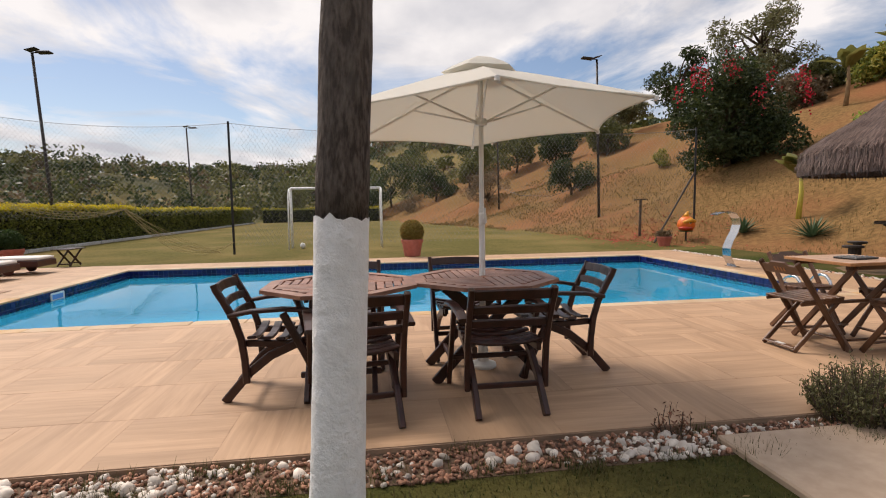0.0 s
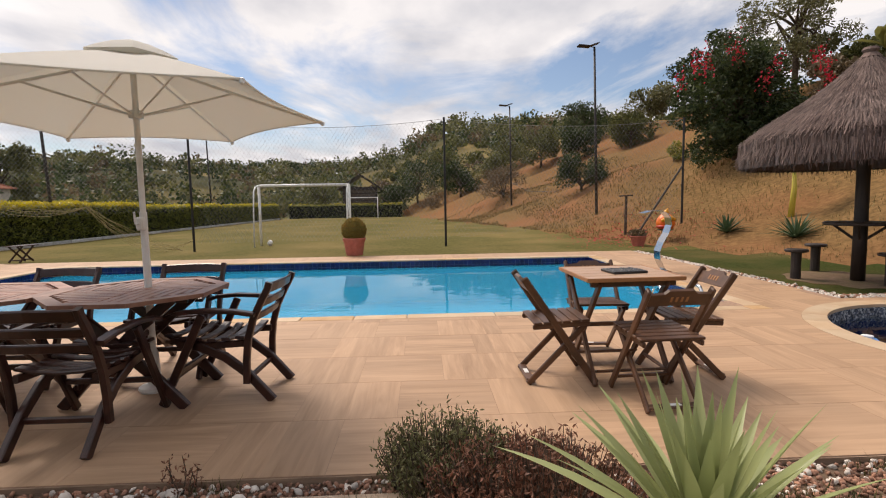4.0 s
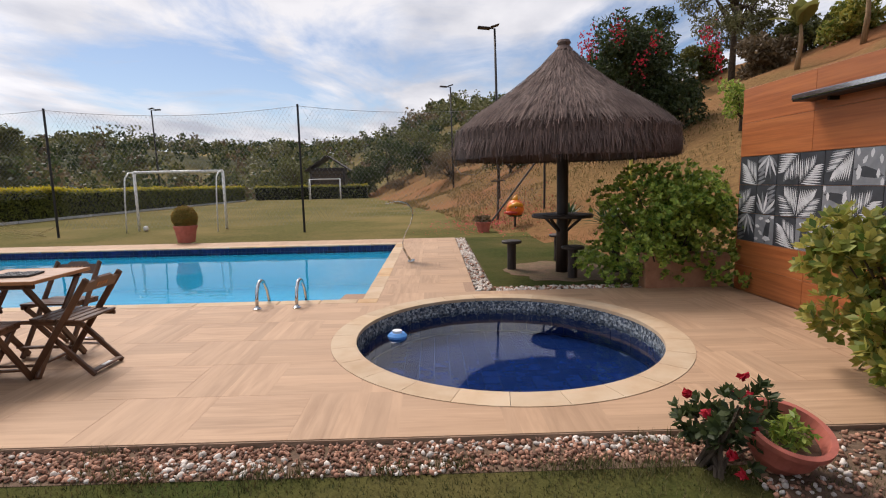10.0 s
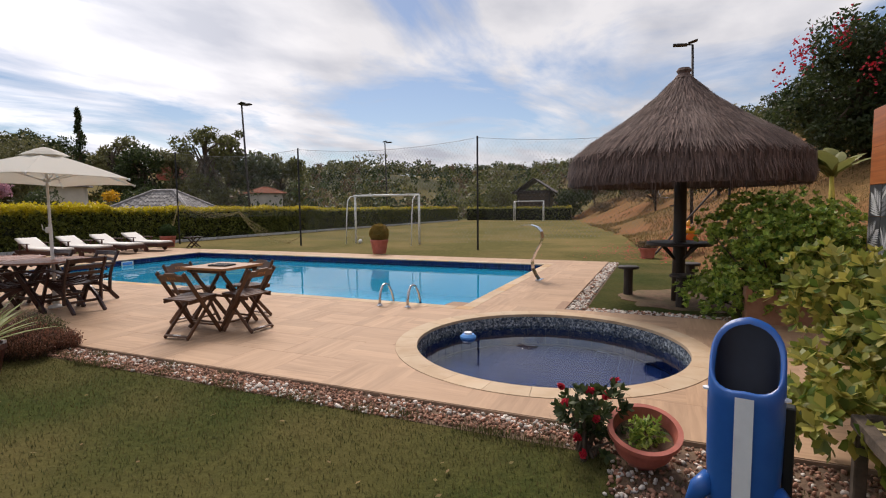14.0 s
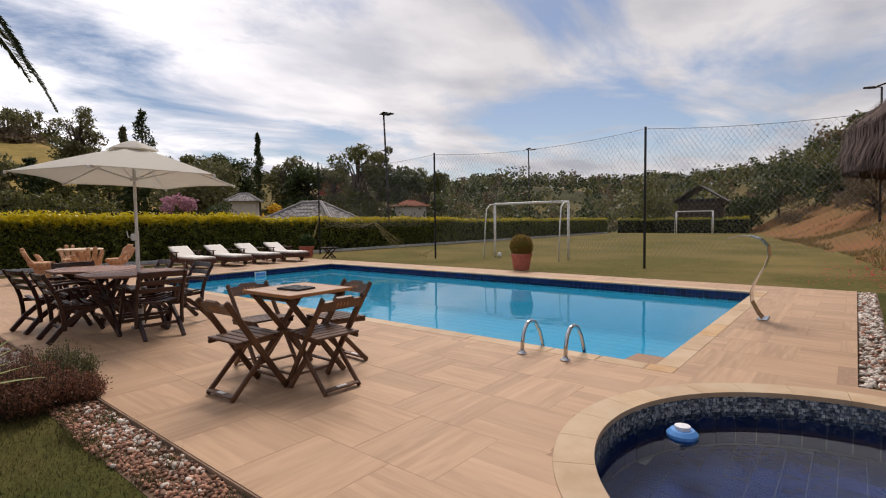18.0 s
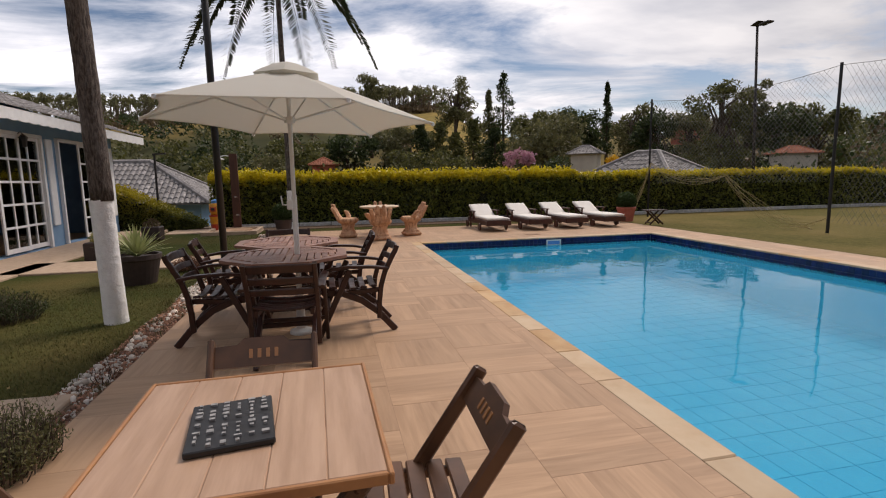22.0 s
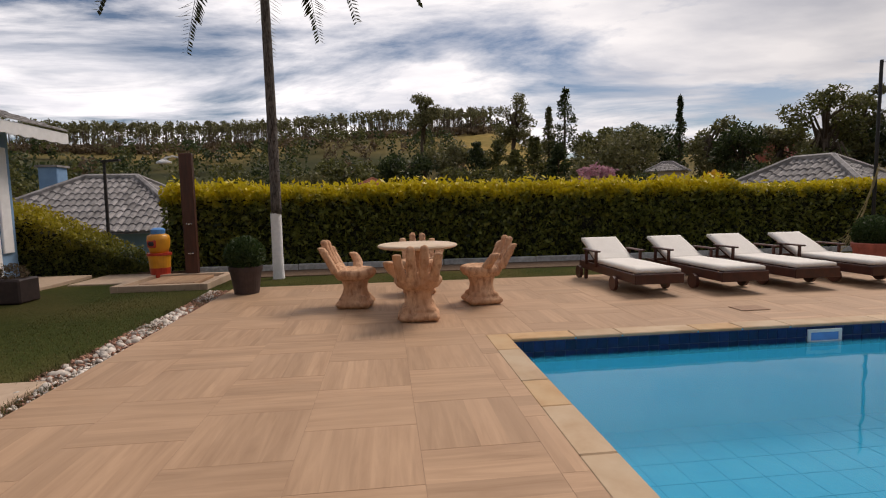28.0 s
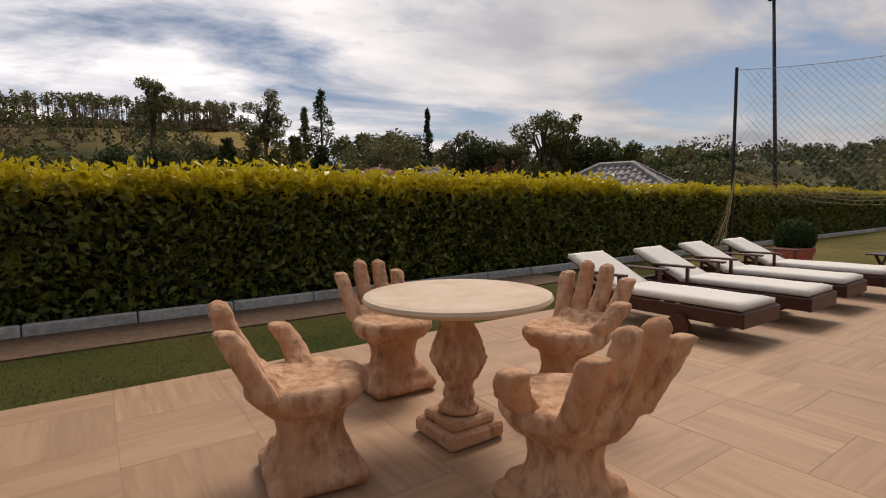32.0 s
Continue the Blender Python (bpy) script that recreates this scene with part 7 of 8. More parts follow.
for k in range(16):
    p = Vector((R.uniform(-1.5, 1.2), R.uniform(-1.4, 1.6), R.uniform(0.5, 2.1)))
    for _ in range(110):
        q = p + Vector((R.gauss(0, 0.22), R.gauss(0, 0.28), R.gauss(0, 0.16)))
        al = rdir(R)
        m.leaf(q, al, al.cross(rdir(R)).normalized(), 0.09, 0.08)
part("blossoms", m, FLOWER_RED, rf, "dense crimson blossom")
tree("tree", "dark drooping tree behind the panelled wall", 24.5, 2.5, 3.6, 3.0, 0.15, puffs(12, 1.6, 2.6, 5.4, 0.8, 190, 93), TREE_DARK, 0.22, 0.08, 93, drop=0.6)


def frond(m, base, dirn, ln, droop, leafl, n, R, slot=0, width=0.03):
    """A feather leaf: arching rib with leaflets hanging on both sides."""
    d = Vector(dirn).normalized()
    side = d.cross(Vector((0, 0, 1))).normalized()
    pts = []
    for i in range(n + 1):
        f = i / n
        p = Vector(base) + d * ln * f + Vector((0, 0, -droop * f * f * ln))
        pts.append(p)
    m.tube(pts, [0.018 * (1 - 0.8 * i / n) for i in range(n + 1)], 4, slot=slot)
    for i in range(2, n + 1):
        f = i / n
        k = leafl * (0.55 + 0.9 * f * (1 - f) * 2) * (1.0 if f < 0.9 else 0.6)
        for s in (-1, 1):
            al = (side * s * 0.8 + d * 0.45 + Vector((0, 0, -0.30 - 0.45 * R.random()))).normalized()
            q = pts[i] + al * k * 0.5
            m.leaf(q, al, al.cross(side.cross(d)).normalized() if abs(al.dot(side.cross(d))) < 0.98 else d, k, width, slot)


def palm(x, y, z0, h, r, white, lnf, label, seed, lean=0.0, bark=None):
    R = random.Random(seed)
    t = thing("palm_tree", label, "palm tree", pose(x, y, z0, 0, lean, 0))
    pts, rad = [], []
    n = 40
    for i in range(n + 1):
        f = i / n
        pts.append((0.02 * math.sin(f * 3), 0.015 * math.sin(f * 4 + 1), white - 0.01 + (h - white) * f))
        rad.append(r * (1 - 0.32 * f) * (1 + 0.02 * math.sin(i * 2.1) + 0.025 * R.random()))
    part("trunk", Mesh().tube(pts, rad, 22), bark or BARK, t, smooth=True)
    w = Mesh()
    nn, nk = 30, 26
    for i in range(nn + 1):
        f = i / nn
        zz = -0.12 + (white + 0.12) * f
        for k in range(nk):
            a = 2 * math.pi * k / nk
            q = r * (1.16 - 0.12 * min(1, f * 2.2)) * (1 + 0.03 * noise.noise((math.cos(a) * 2, math.sin(a) * 2, zz * 5)) + 0.016 * noise.noise((math.cos(a) * 6, math.sin(a) * 6, zz * 14)))
            top = 0.03 * noise.noise((math.cos(a) * 4, math.sin(a) * 4, 9)) if i == nn else 0
            w.v.append((q * math.cos(a), q * math.sin(a), zz + top))
    for i in range(nn):
        for k in range(nk):
            w.f.append((i * nk + k, i * nk + (k + 1) % nk, (i + 1) * nk + (k + 1) % nk, (i + 1) * nk + k))
            w.m.append(0)
    part("whitewash", w, LIME, t, "whitewashed lower trunk", smooth=True)
    for k in range(13):
        a = 2 * math.pi * k / 13 + R.uniform(-0.15, 0.15)
        up = R.uniform(0.0, 0.9)
        m = Mesh()
        frond(m, (0, 0, h - 0.05), (math.cos(a), math.sin(a), up), lnf * R.uniform(0.85, 1.1), R.uniform(0.85, 1.15) + up * 0.55, 0.46, 90, R, width=0.085)
        part("frond", m, PALM_LEAF, t)
    part("crownshaft", Mesh().tube([(0, 0, h - 0.6), (0, 0, h - 0.2), (0, 0, h + 0.15)], [r * 0.75, r * 1.0, r * 0.5], 12), TREE_MID, t, smooth=True)


palm(5.08, -4.10, -0.04, 7.6, 0.099, 1.27, 2.3, "palm with rough grey trunk, whitewashed at the foot, by the deck", 3, 2.6)
palm(-5.0, -3.05, -0.10, 7.55, 0.092, 1.22, 2.8, "slim palm with whitewashed foot before the hedge", 4, bark=BARK_DARK)


def rosette(x, y, z, n, ln, wd, rise, leafmat, label, seed, pot=None, name="agave", spread=1.0):
    """Stiff pointed leaves round one point."""
    R = random.Random(seed)
    t = thing(name, label, "plant", pose(x, y, z))
    z0 = 0.0
    if pot:
        pr_, ph, pm = pot
        part("pot", Mesh().lathe([(0.0, 0.0), (pr_ * 0.72, 0.0), (pr_ * 0.95, ph * 0.8), (pr_ * 1.02, ph * 0.85), (pr_ * 1.02, ph), (pr_ * 0.9, ph), (pr_ * 0.88, ph * 0.9), (0, ph * 0.9)], 28), pm, t)
        z0 = ph * 0.9
    for k in range(n):
        a = k * 2.39996 + R.uniform(-0.1, 0.1)
        f = (k + 0.5) / n
        el = radians(8 + (85 - 8) * (1 - f) ** (1.0 / spread) if spread != 1 else 20 + 66 * (1 - f)) * rise
        d = Vector((math.cos(a) * math.cos(el), math.sin(a) * math.cos(el), math.sin(el)))
        side = Vector((-math.sin(a), math.cos(a), 0))
        nrm = side.cross(d) * -1
        l_ = ln * R.uniform(0.8, 1.1) * (0.75 + 0.25 * f)
        m = Mesh()
        K_ = 7
        for i in range(K_ + 1):
            u = i / K_
            c = Vector((0, 0, z0)) + d * l_ * u + Vector((0, 0, -0.16 * l_ * u * u * (0.3 + f)))
            w_ = wd * (0.55 + 1.5 * u * (1 - u)) * (1 - u ** 3)
            m.v += [tuple(c - side * w_ / 2 + nrm * w_ * 0.18), tuple(c), tuple(c + side * w_ / 2 + nrm * w_ * 0.18)]
        for i in range(K_):
            b_ = i * 3
            m.f += [(b_, b_ + 1, b_ + 4, b_ + 3), (b_ + 1, b_ + 2, b_ + 5, b_ + 4)]
        m.m = [0] * len(m.f)
        part("leaf", m, leafmat, t, smooth=True)
    return t


def striped(name):
    """Long green leaves with pale edges: colour runs across each leaf."""
    return leafy(name, (0.10, 0.17, 0.045), (0.25, 0.31, 0.10), (0.42, 0.44, 0.20), through=0.25, rough=0.45)


SPIKE = striped("variegated spiky leaves")
rosette(8.80, -4.38, -0.05, 60, 0.72, 0.062, 1.0, SPIKE, "large variegated spiky agave in a dark red pot", 11, (0.22, 0.30, mat("dark red pot", (0.09, 0.02, 0.018), (0.05, 0.013, 0.012), rough=0.4, scale=9, bump=0.05)))
rosette(2.85, -4.62, -0.03, 64, 0.64, 0.052, 1.0, SPIKE, "variegated spiky agave in a round dark planter", 12, (0.31, 0.42, POT_DARK))
rosette(16.45, 7.95, 0.30, 34, 0.80, 0.10, 1.0, AGAVE_DARK, "dark green agave on the slope's toe", 13)
rosette(16.95, 6.0, 0.28, 60, 1.0, 0.06, 0.75, AGAVE_DARK, "dark low cycad rosette on the slope's toe", 14, name="cycad")


def banana(x, y, z, h, label, seed, trunkc):
    R = random.Random(seed)
    t = thing("banana_plant", label, "plant", pose(x, y, z - 0.05))
    part("stem", Mesh().tube([(0, 0, 0), (0.03 * h, 0, h * 0.35), (0.02 * h, 0.02, h * 0.6)], [0.035 * h, 0.028 * h, 0.018 * h], 10), trunkc, t, smooth=True)
    for k in range(13):
        a, up = R.uniform(0, 6.28), R.uniform(0.9, 2.6)
        d = Vector((math.cos(a), math.sin(a), up)).normalized()
        side = d.cross(Vector((0, 0, 1))).normalized()
        m = Mesh()
        l_ = h * R.uniform(0.42, 0.62)
        for i in range(9):
            u = i / 8
            c = Vector((0.02 * h, 0.02, h * 0.58)) + d * l_ * u + Vector((0, 0, -0.42 * l_ * u * u))
            w_ = l_ * 0.17 * math.sin(math.pi * min(1, 0.12 + u * 0.88)) + 0.01
            m.v += [tuple(c - side * w_ * (0.8 + 0.4 * R.random()) + Vector((0, 0, -0.15 * w_))), tuple(c), tuple(c + side * w_ * (0.8 + 0.4 * R.random()) + Vector((0, 0, -0.15 * w_)))]
        for i in range(8):
            b_ = 3 * i
            m.f += [(b_, b_ + 1, b_ + 4, b_ + 3), (b_ + 1, b_ + 2, b_ + 5, b_ + 4)]
        m.m = [0] * len(m.f)
        part("leaf", m, BANANA, t)


STEMY = mat("yellow green stem", (0.60, 0.48, 0.07), (0.42, 0.36, 0.05), rough=0.6, scale=6, stretch=(4, 4, 0.5), bump=0.1)
STEMD = mat("dry banana stem", (0.30, 0.19, 0.09), (0.18, 0.11, 0.05), rough=0.8, scale=6, stretch=(4, 4, 0.5), bump=0.2)
banana(18.0, 7.6, 0.78, 2.3, "young banana plant with yellow-green stem on the slope", 71, STEMY)
for k, (x, y, h) in enumerate(((28.8, 16.6, 3.3), (31.5, 16.4, 3.6), (32.6, 14.6, 3.8), (30.6, 12.0, 3.2))):
    banana(x, y, ground_z(x, y), h, "tall banana plant with dry stem on the ridge", 72 + k, STEMD)


def leaf_shrub(name, label, x, y, z, lobes, leafmat, ln, wd, seed, stems=6):
    """A shrub of whorled leaf clusters on stems."""
    R = random.Random(seed)
    t = thing(name, label, "shrub", pose(x, y, z))
    st, m = Mesh(), Mesh()
    for k, (dx, dy, dz, r_, rz, n) in enumerate(lobes):
        for s in range(max(1, stems // 3)):
            st.tube([(R.uniform(-0.1, 0.1), R.uniform(-0.1, 0.1), -0.05), (dx * 0.5, dy * 0.5, dz * 0.5), (dx + R.uniform(-r_, r_) * 0.4, dy + R.uniform(-r_, r_) * 0.4, dz)], [0.014, 0.011, 0.005], 5)
        for _ in range(n):
            d = rdir(R)
            if d.z < -0.6:
                continue
            q = Vector((dx, dy, dz)) + Vector((d.x * r_, d.y * r_, d.z * rz)) * R.uniform(0.55, 1.08)
            if q.z < 0.03:
                continue
            axis = (d + Vector((0, 0, 0.7)) + rdir(R) * 0.4).normalized()
            u = axis.cross(rdir(R)).normalized()
            v = axis.cross(u)
            for j in range(7):
                a = j * 2.4
                out_ = (u * math.cos(a) + v * math.sin(a)) * 0.8 + axis * (0.35 + 0.12 * j)
                al = out_.normalized()
                sd = al.cross(axis).normalized()
                k_ = R.uniform(0.75, 1.2)
                c = q + al * ln * 0.5
                hf = ln * k_ / 2
                m.add([c - al * hf, c + sd * wd * k_ / 2 + al * hf * 0.15, c + al * hf, c - sd * wd * k_ / 2 + al * hf * 0.15], [(0, 1, 2, 3)])
    part("branching", st, TRUNK, t)
    part("leaves", m, leafmat, t)
    return t


R = random.Random(101)
lobes = []
for k in range(30):
    a, q = R.uniform(0, 6.28), 0.85 * math.sqrt(R.random())
    lobes.append((q * 1.12 * math.cos(a), q * 0.8 * math.sin(a), R.uniform(0.14, 1.50 - 0.35 * q), 0.33, 0.29, 125))
leaf_shrub("shrub", "rounded glossy green shrub by the panelled wall", 15.80, 0.58, -0.03, lobes, SHRUB, 0.066, 0.040, 102, 4)
lobes = []
for k in range(22):
    a, q = R.uniform(0, 6.28), 0.66 * math.sqrt(R.random())
    lobes.append((q * math.cos(a), q * math.sin(a) * 1.25, R.uniform(0.16, 1.42 - 0.5 * q), 0.28, 0.26, 60))
leaf_shrub("shrub", "olive green shrub with yellowing leaves beside the deck", 15.95, -3.05, -0.03, lobes, SHRUB_OLIVE, 0.085, 0.048, 103, 6)
lobes = []
for k in range(16):
    a, q = R.uniform(0, 6.28), 0.6 * math.sqrt(R.random())
    lobes.append((q * math.cos(a), q * math.sin(a), R.uniform(0.16, 1.35 - 0.5 * q), 0.30, 0.26, 62))
leaf_shrub("shrub", "olive green shrub beside the blue bin", 15.72, -3.58, -0.03, lobes, SHRUB_OLIVE, 0.085, 0.048, 104, 6)


def dwarf(x, y, rx, ry, h, n, label, seed, leafmat=BURGUNDY):
    R = random.Random(seed)
    t = thing("dwarf_shrub", label, "shrub", pose(x, y, -0.03))
    tw, m = Mesh(), Mesh()
    for _ in range(n):
        a, q = R.uniform(0, 6.28), math.sqrt(R.random())
        b_ = Vector((q * rx * 0.7 * math.cos(a), q * ry * 0.7 * math.sin(a), 0.0))
        tip = Vector((q * rx * math.cos(a), q * ry * math.sin(a), h * (1 - 0.45 * q * q) * R.uniform(0.6, 1.1)))
        mid_ = b_.lerp(tip, 0.5) + Vector((R.gauss(0, 0.02), R.gauss(0, 0.02), 0))
        tw.tube([b_, mid_, tip], [0.004, 0.003, 0.0015], 3, False)
        for j in range(16):
            f = R.uniform(0.3, 1.05)
            p = b_.lerp(tip, f) + Vector((R.gauss(0, 0.018), R.gauss(0, 0.018), R.gauss(0, 0.01)))
            al = (rdir(R) + Vector((0, 0, 0.8))).normalized()
            m.leaf(p, al, al.cross(rdir(R)).normalized(), 0.028, 0.010)
    part("branching", tw, TRUNK, t)
    part("leaves", m, leafmat, t)


dwarf(8.42, -3.84, 0.46, 0.32, 0.38, 460, "feathery rust-red dwarf shrub in the pebble border", 111)
dwarf(8.08, -3.52, 0.32, 0.27, 0.36, 340, "feathery green dwarf shrub in the pebble border", 112, TREE_PALE)
dwarf(8.52, -3.52, 0.22, 0.18, 0.22, 200, "low rust-red dwarf shrub in the pebble border", 113)
dwarf(6.88, -3.52, 0.09, 0.09, 0.20, 8, "tiny dark red seedling in the pebble border", 114)
dwarf(1.9, -4.2, 0.30, 0.25, 0.24, 200, "low rust-red dwarf shrub on the lawn", 115)
dwarf(4.7, -5.25, 0.35, 0.35, 0.32, 260, "dark low flowering shrub on the lawn", 116, TREE_DARK)

# red-flowering plant and tilted terracotta bowl at the deck's corner
t = leaf_shrub("flowering_shrub", "dark-leaved shrub with crimson blooms beside the terracotta bowl", 14.07, -3.80, -0.03, [(0.1 * math.cos(k * 1.1), 0.1 * math.sin(k * 1.1), 0.12 + 0.05 * k, 0.13, 0.12, 20) for k in range(6)], TREE_DARK, 0.06, 0.03, 121, 6)
R = random.Random(122)
for p in ((0.02, -0.12, 0.44), (0.10, -0.06, 0.40), (-0.12, -0.10, 0.34), (0.06, -0.16, 0.30), (-0.04, -0.18, 0.18), (-0.16, 0.0, 0.40), (0.14, 0.05, 0.46), (0.0, -0.2, 0.10)):
    m = Mesh()
    for j in range(14):
        al = (rdir(R) + Vector((0, -0.5, 0.4))).normalized()
        m.leaf(Vector(p) + rdir(R) * 0.014, al, al.cross(rdir(R)).normalized(), 0.045, 0.035)
    part("bloom", m, FLOWER_RED, t)
bp_ = thing("terracotta_bowl", "round terracotta flower bowl tilted on the pebbles", "flower pot", pose(14.365, -3.78, 0.0, 20, 4, 0) @ Matrix.Scale(0.92, 4))
part("bowl", Mesh().lathe([(0.0, 0.0), (0.10, 0.0), (0.17, 0.10), (0.195, 0.21), (0.215, 0.215), (0.215, 0.245), (0.185, 0.245), (0.17, 0.15), (0.0, 0.14)], 36), TERRA, bp_)
part("soil", Mesh().lathe([(0.0, 0.165), (0.17, 0.16), (0.17, 0.15), (0.0, 0.15)], 24), EARTH, bp_)
m = Mesh()
leaf_cloud(m, (0.0, 0.0, 0.22), (0.13, 0.13, 0.10), 300, 0.05, 0.022)
part("leaves", m, SHRUB, bp_)
for k, (x, y) in enumerate(((0.05, -6.2), (-3.3, -6.32))):
    q = thing("planter", "dark planter with dry brown plants near the house", "potted plant", pose(x, y, -0.03))
    part("pot", Mesh().box((0, 0, 0.17), (0.42, 0.42, 0.34), ch=0.02), POT_DARK, q)
    m = Mesh()
    leaf_cloud(m, (0, 0, 0.42), (0.22, 0.22, 0.16), 500, 0.05, 0.02)
    part("leaves", m, TREE_BROWN if k else SHRUB_OLIVE, q)
# fallen red petals below the bougainvillea
m = Mesh()
R = random.Random(130)
for _ in range(900):
    x, y = 15.0 + R.gauss(0, 1.0), 11.5 + R.gauss(0, 1.6)
    al = Vector((R.uniform(-1, 1), R.uniform(-1, 1), 0.1)).normalized()
    m.leaf((x, y, ground_z(x, y) + 0.0), al, al.cross(Vector((0, 0, 1))).normalized(), 0.09, 0.07)
single("fallen_petals", m, FLOWER_RED, "fallen red petals strewn on the slope", "petals", kind="stuff")

# ---- distance: huts, roofs, woods ----


def hip_house(x, y, z_floor, lx, ly, wall_h, rise, turn, wallm, roofm, label, tiles=True):
    t = thing("house", label, "house", pose(x, y, z_floor, 0, 0, turn))
    part("wall", Mesh().box((0, 0, wall_h / 2 - 1.5), (lx - 1.0, ly - 1.0, wall_h + 3.0)), wallm, t)
    m = Mesh()
    ins = ly / 2
    A = [(-lx / 2, -ly / 2), (lx / 2, -ly / 2), (lx / 2, ly / 2), (-lx / 2, ly / 2)]
    r0, r1 = (-lx / 2 + ins, 0), (lx / 2 - ins, 0)
    for k, (p, q, a, b) in enumerate(((A[0], A[1], r0, r1), (A[1], A[2], r1, r1), (A[2], A[3], r1, r0), (A[3], A[0], r0, r0))):
        L = math.hypot(q[0] - p[0], q[1] - p[1])
        ux, uy = (q[0] - p[0]) / L, (q[1] - p[1]) / L
        nx_, ny_ = -uy, ux
        run = ins
        cols = max(4, int(L / 0.21))
        for c in range(cols):
            s0, s1 = L * c / cols, L * (c + 1) / cols
            sm = (s0 + s1) / 2
            fm = max(0.0, min(1, sm / ins, (L - sm) / ins))
            rows_ = max(1, int(fm * run / 0.31))
            for r in range(rows_):
                f0, f1 = fm * r / rows_, fm * (r + 1.1) / rows_
                v = []
                for f, lift in ((f0, 0.04), (min(f1, fm), 0.0)):
                    for j in range(4):
                        s = s0 + (s1 - s0) * j / 3
                        v.append((p[0] + ux * s + nx_ * run * f, p[1] + uy * s + ny_ * run * f, wall_h + rise * f + lift + 0.06 * math.sin(math.pi * j / 3)))
                m.add(v, [(0, 1, 5, 4), (1, 2, 6, 5), (2, 3, 7, 6), (0, 3, 2, 1)])
    part("roof", m, roofm, t)
    under = Mesh().add([(*A[0], wall_h - 0.02), (*A[1], wall_h - 0.02), (*A[2], wall_h - 0.02), (*A[3], wall_h - 0.02), (*r0, wall_h + rise - 0.03), (*r1, wall_h + rise - 0.03)], [(3, 2, 1, 0), (0, 1, 5, 4), (1, 2, 5), (2, 3, 4, 5), (3, 0, 4)])
    part("roof_deck", under, roofm, t)
    caps = Mesh()
    for a, b in ((A[0], r0), (A[3], r0), (A[1], r1), (A[2], r1)):
        caps.tube([(*a, wall_h + 0.06), (*b, wall_h + rise + 0.06)], 0.10, 6)
    caps.tube([(*r0, wall_h + rise + 0.06), (*r1, wall_h + rise + 0.06)], 0.10, 6)
    part("ridge_tiles", caps, roofm, t)
    return t


hip_house(-11.0, 13.0, -1.55, 6.4, 5.2, 2.4, 1.6, 20, HOUSE_PALE, ROOF_TILE, "neighbouring hut with a hipped grey tile roof behind the hedge")
nb = hip_house(-14.5, -10.5, -2.45, 7.7, 6.0, 3.0, 1.78, 90, BLUE_PAINT, ROOF_TILE, "neighbouring blue house with hipped grey tile roof below the garden")
ch = part("chimney", Mesh().box((-2.4, 0.9, 4.75), (0.62, 0.62, 1.0), ch=0.02), BLUE_PAINT, nb, "light blue chimney")
part("chimney_cap", Mesh().box((-2.4, 0.9, 5.28), (0.74, 0.74, 0.07)), ROOF_TILE, ch)
t = thing("path_lamp", "thin rusty path lamp with a flat arm beyond the hedge", "lamp post", pose(-8.6, -7.75, -0.6))
part("pole", Mesh().rod((0, 0, -0.3), (-0.1, 0, 3.0), 0.045, 0.035), IRON, t)
part("arm", Mesh().beam((-0.1, -0.05, 3.0), (-0.1, 0.36, 3.03), 0.14, 0.05), IRON, t)

hut = thing("wooden_hut", "dark wooden playhouse with a gabled roof at the lawn's far end", "hut", pose(1.2, 51.0, 0, 0, 0, 4))
part("body", Mesh().box((0, 0, 1.6), (3.6, 3.2, 3.2)), POST_WOOD, hut)
rf_ = Mesh()
for s in (-1, 1):
    rf_.beam((s * 2.4, 0, 2.9), (0, 0, 4.5), 4.2, 0.12, (0, 0, 1))
part("roof", rf_, POST_WOOD, hut)
for k in range(7):
    part("board", Mesh().box((0, -1.62, 0.3 + k * 0.4), (3.5, 0.05, 0.30)), TRUNK, hut)
for s in (-1, 1):
    part("stilt", Mesh().box((s * 1.75, -1.9, 1.4), (0.16, 0.16, 2.9)), POST_WOOD, hut)
part("stair_rail", Mesh().beam((2.2, -2.2, 2.0), (4.6, -3.6, 0.2), 0.1, 0.14), TRUNK, hut)


def from_view(az, el, d):
    """Ground place and top height for a thing seen from the deck's west end."""
    az, el = az + 0.3, el + 0.6
    return 3.1 + d * math.cos(radians(az)), -1.3 + d * math.sin(radians(az)), 1.2 + d * math.tan(radians(el))


def tall_tree(az, el, d, mt, spread, seed, label, n=16, leaves=120, bare=0.35, ln=0.6):
    x, y, zt = from_view(az, el, d)
    z0 = ground_z(x, y)
    h = max(4, zt - z0)
    tree("tree", label, x, y, z0, h * 0.8, 0.022 * h, puffs(n + 8, spread, h * bare, h * 0.95, spread * 0.50, leaves * 2, seed), mt, ln, ln * 0.45, seed, shell=0.4)


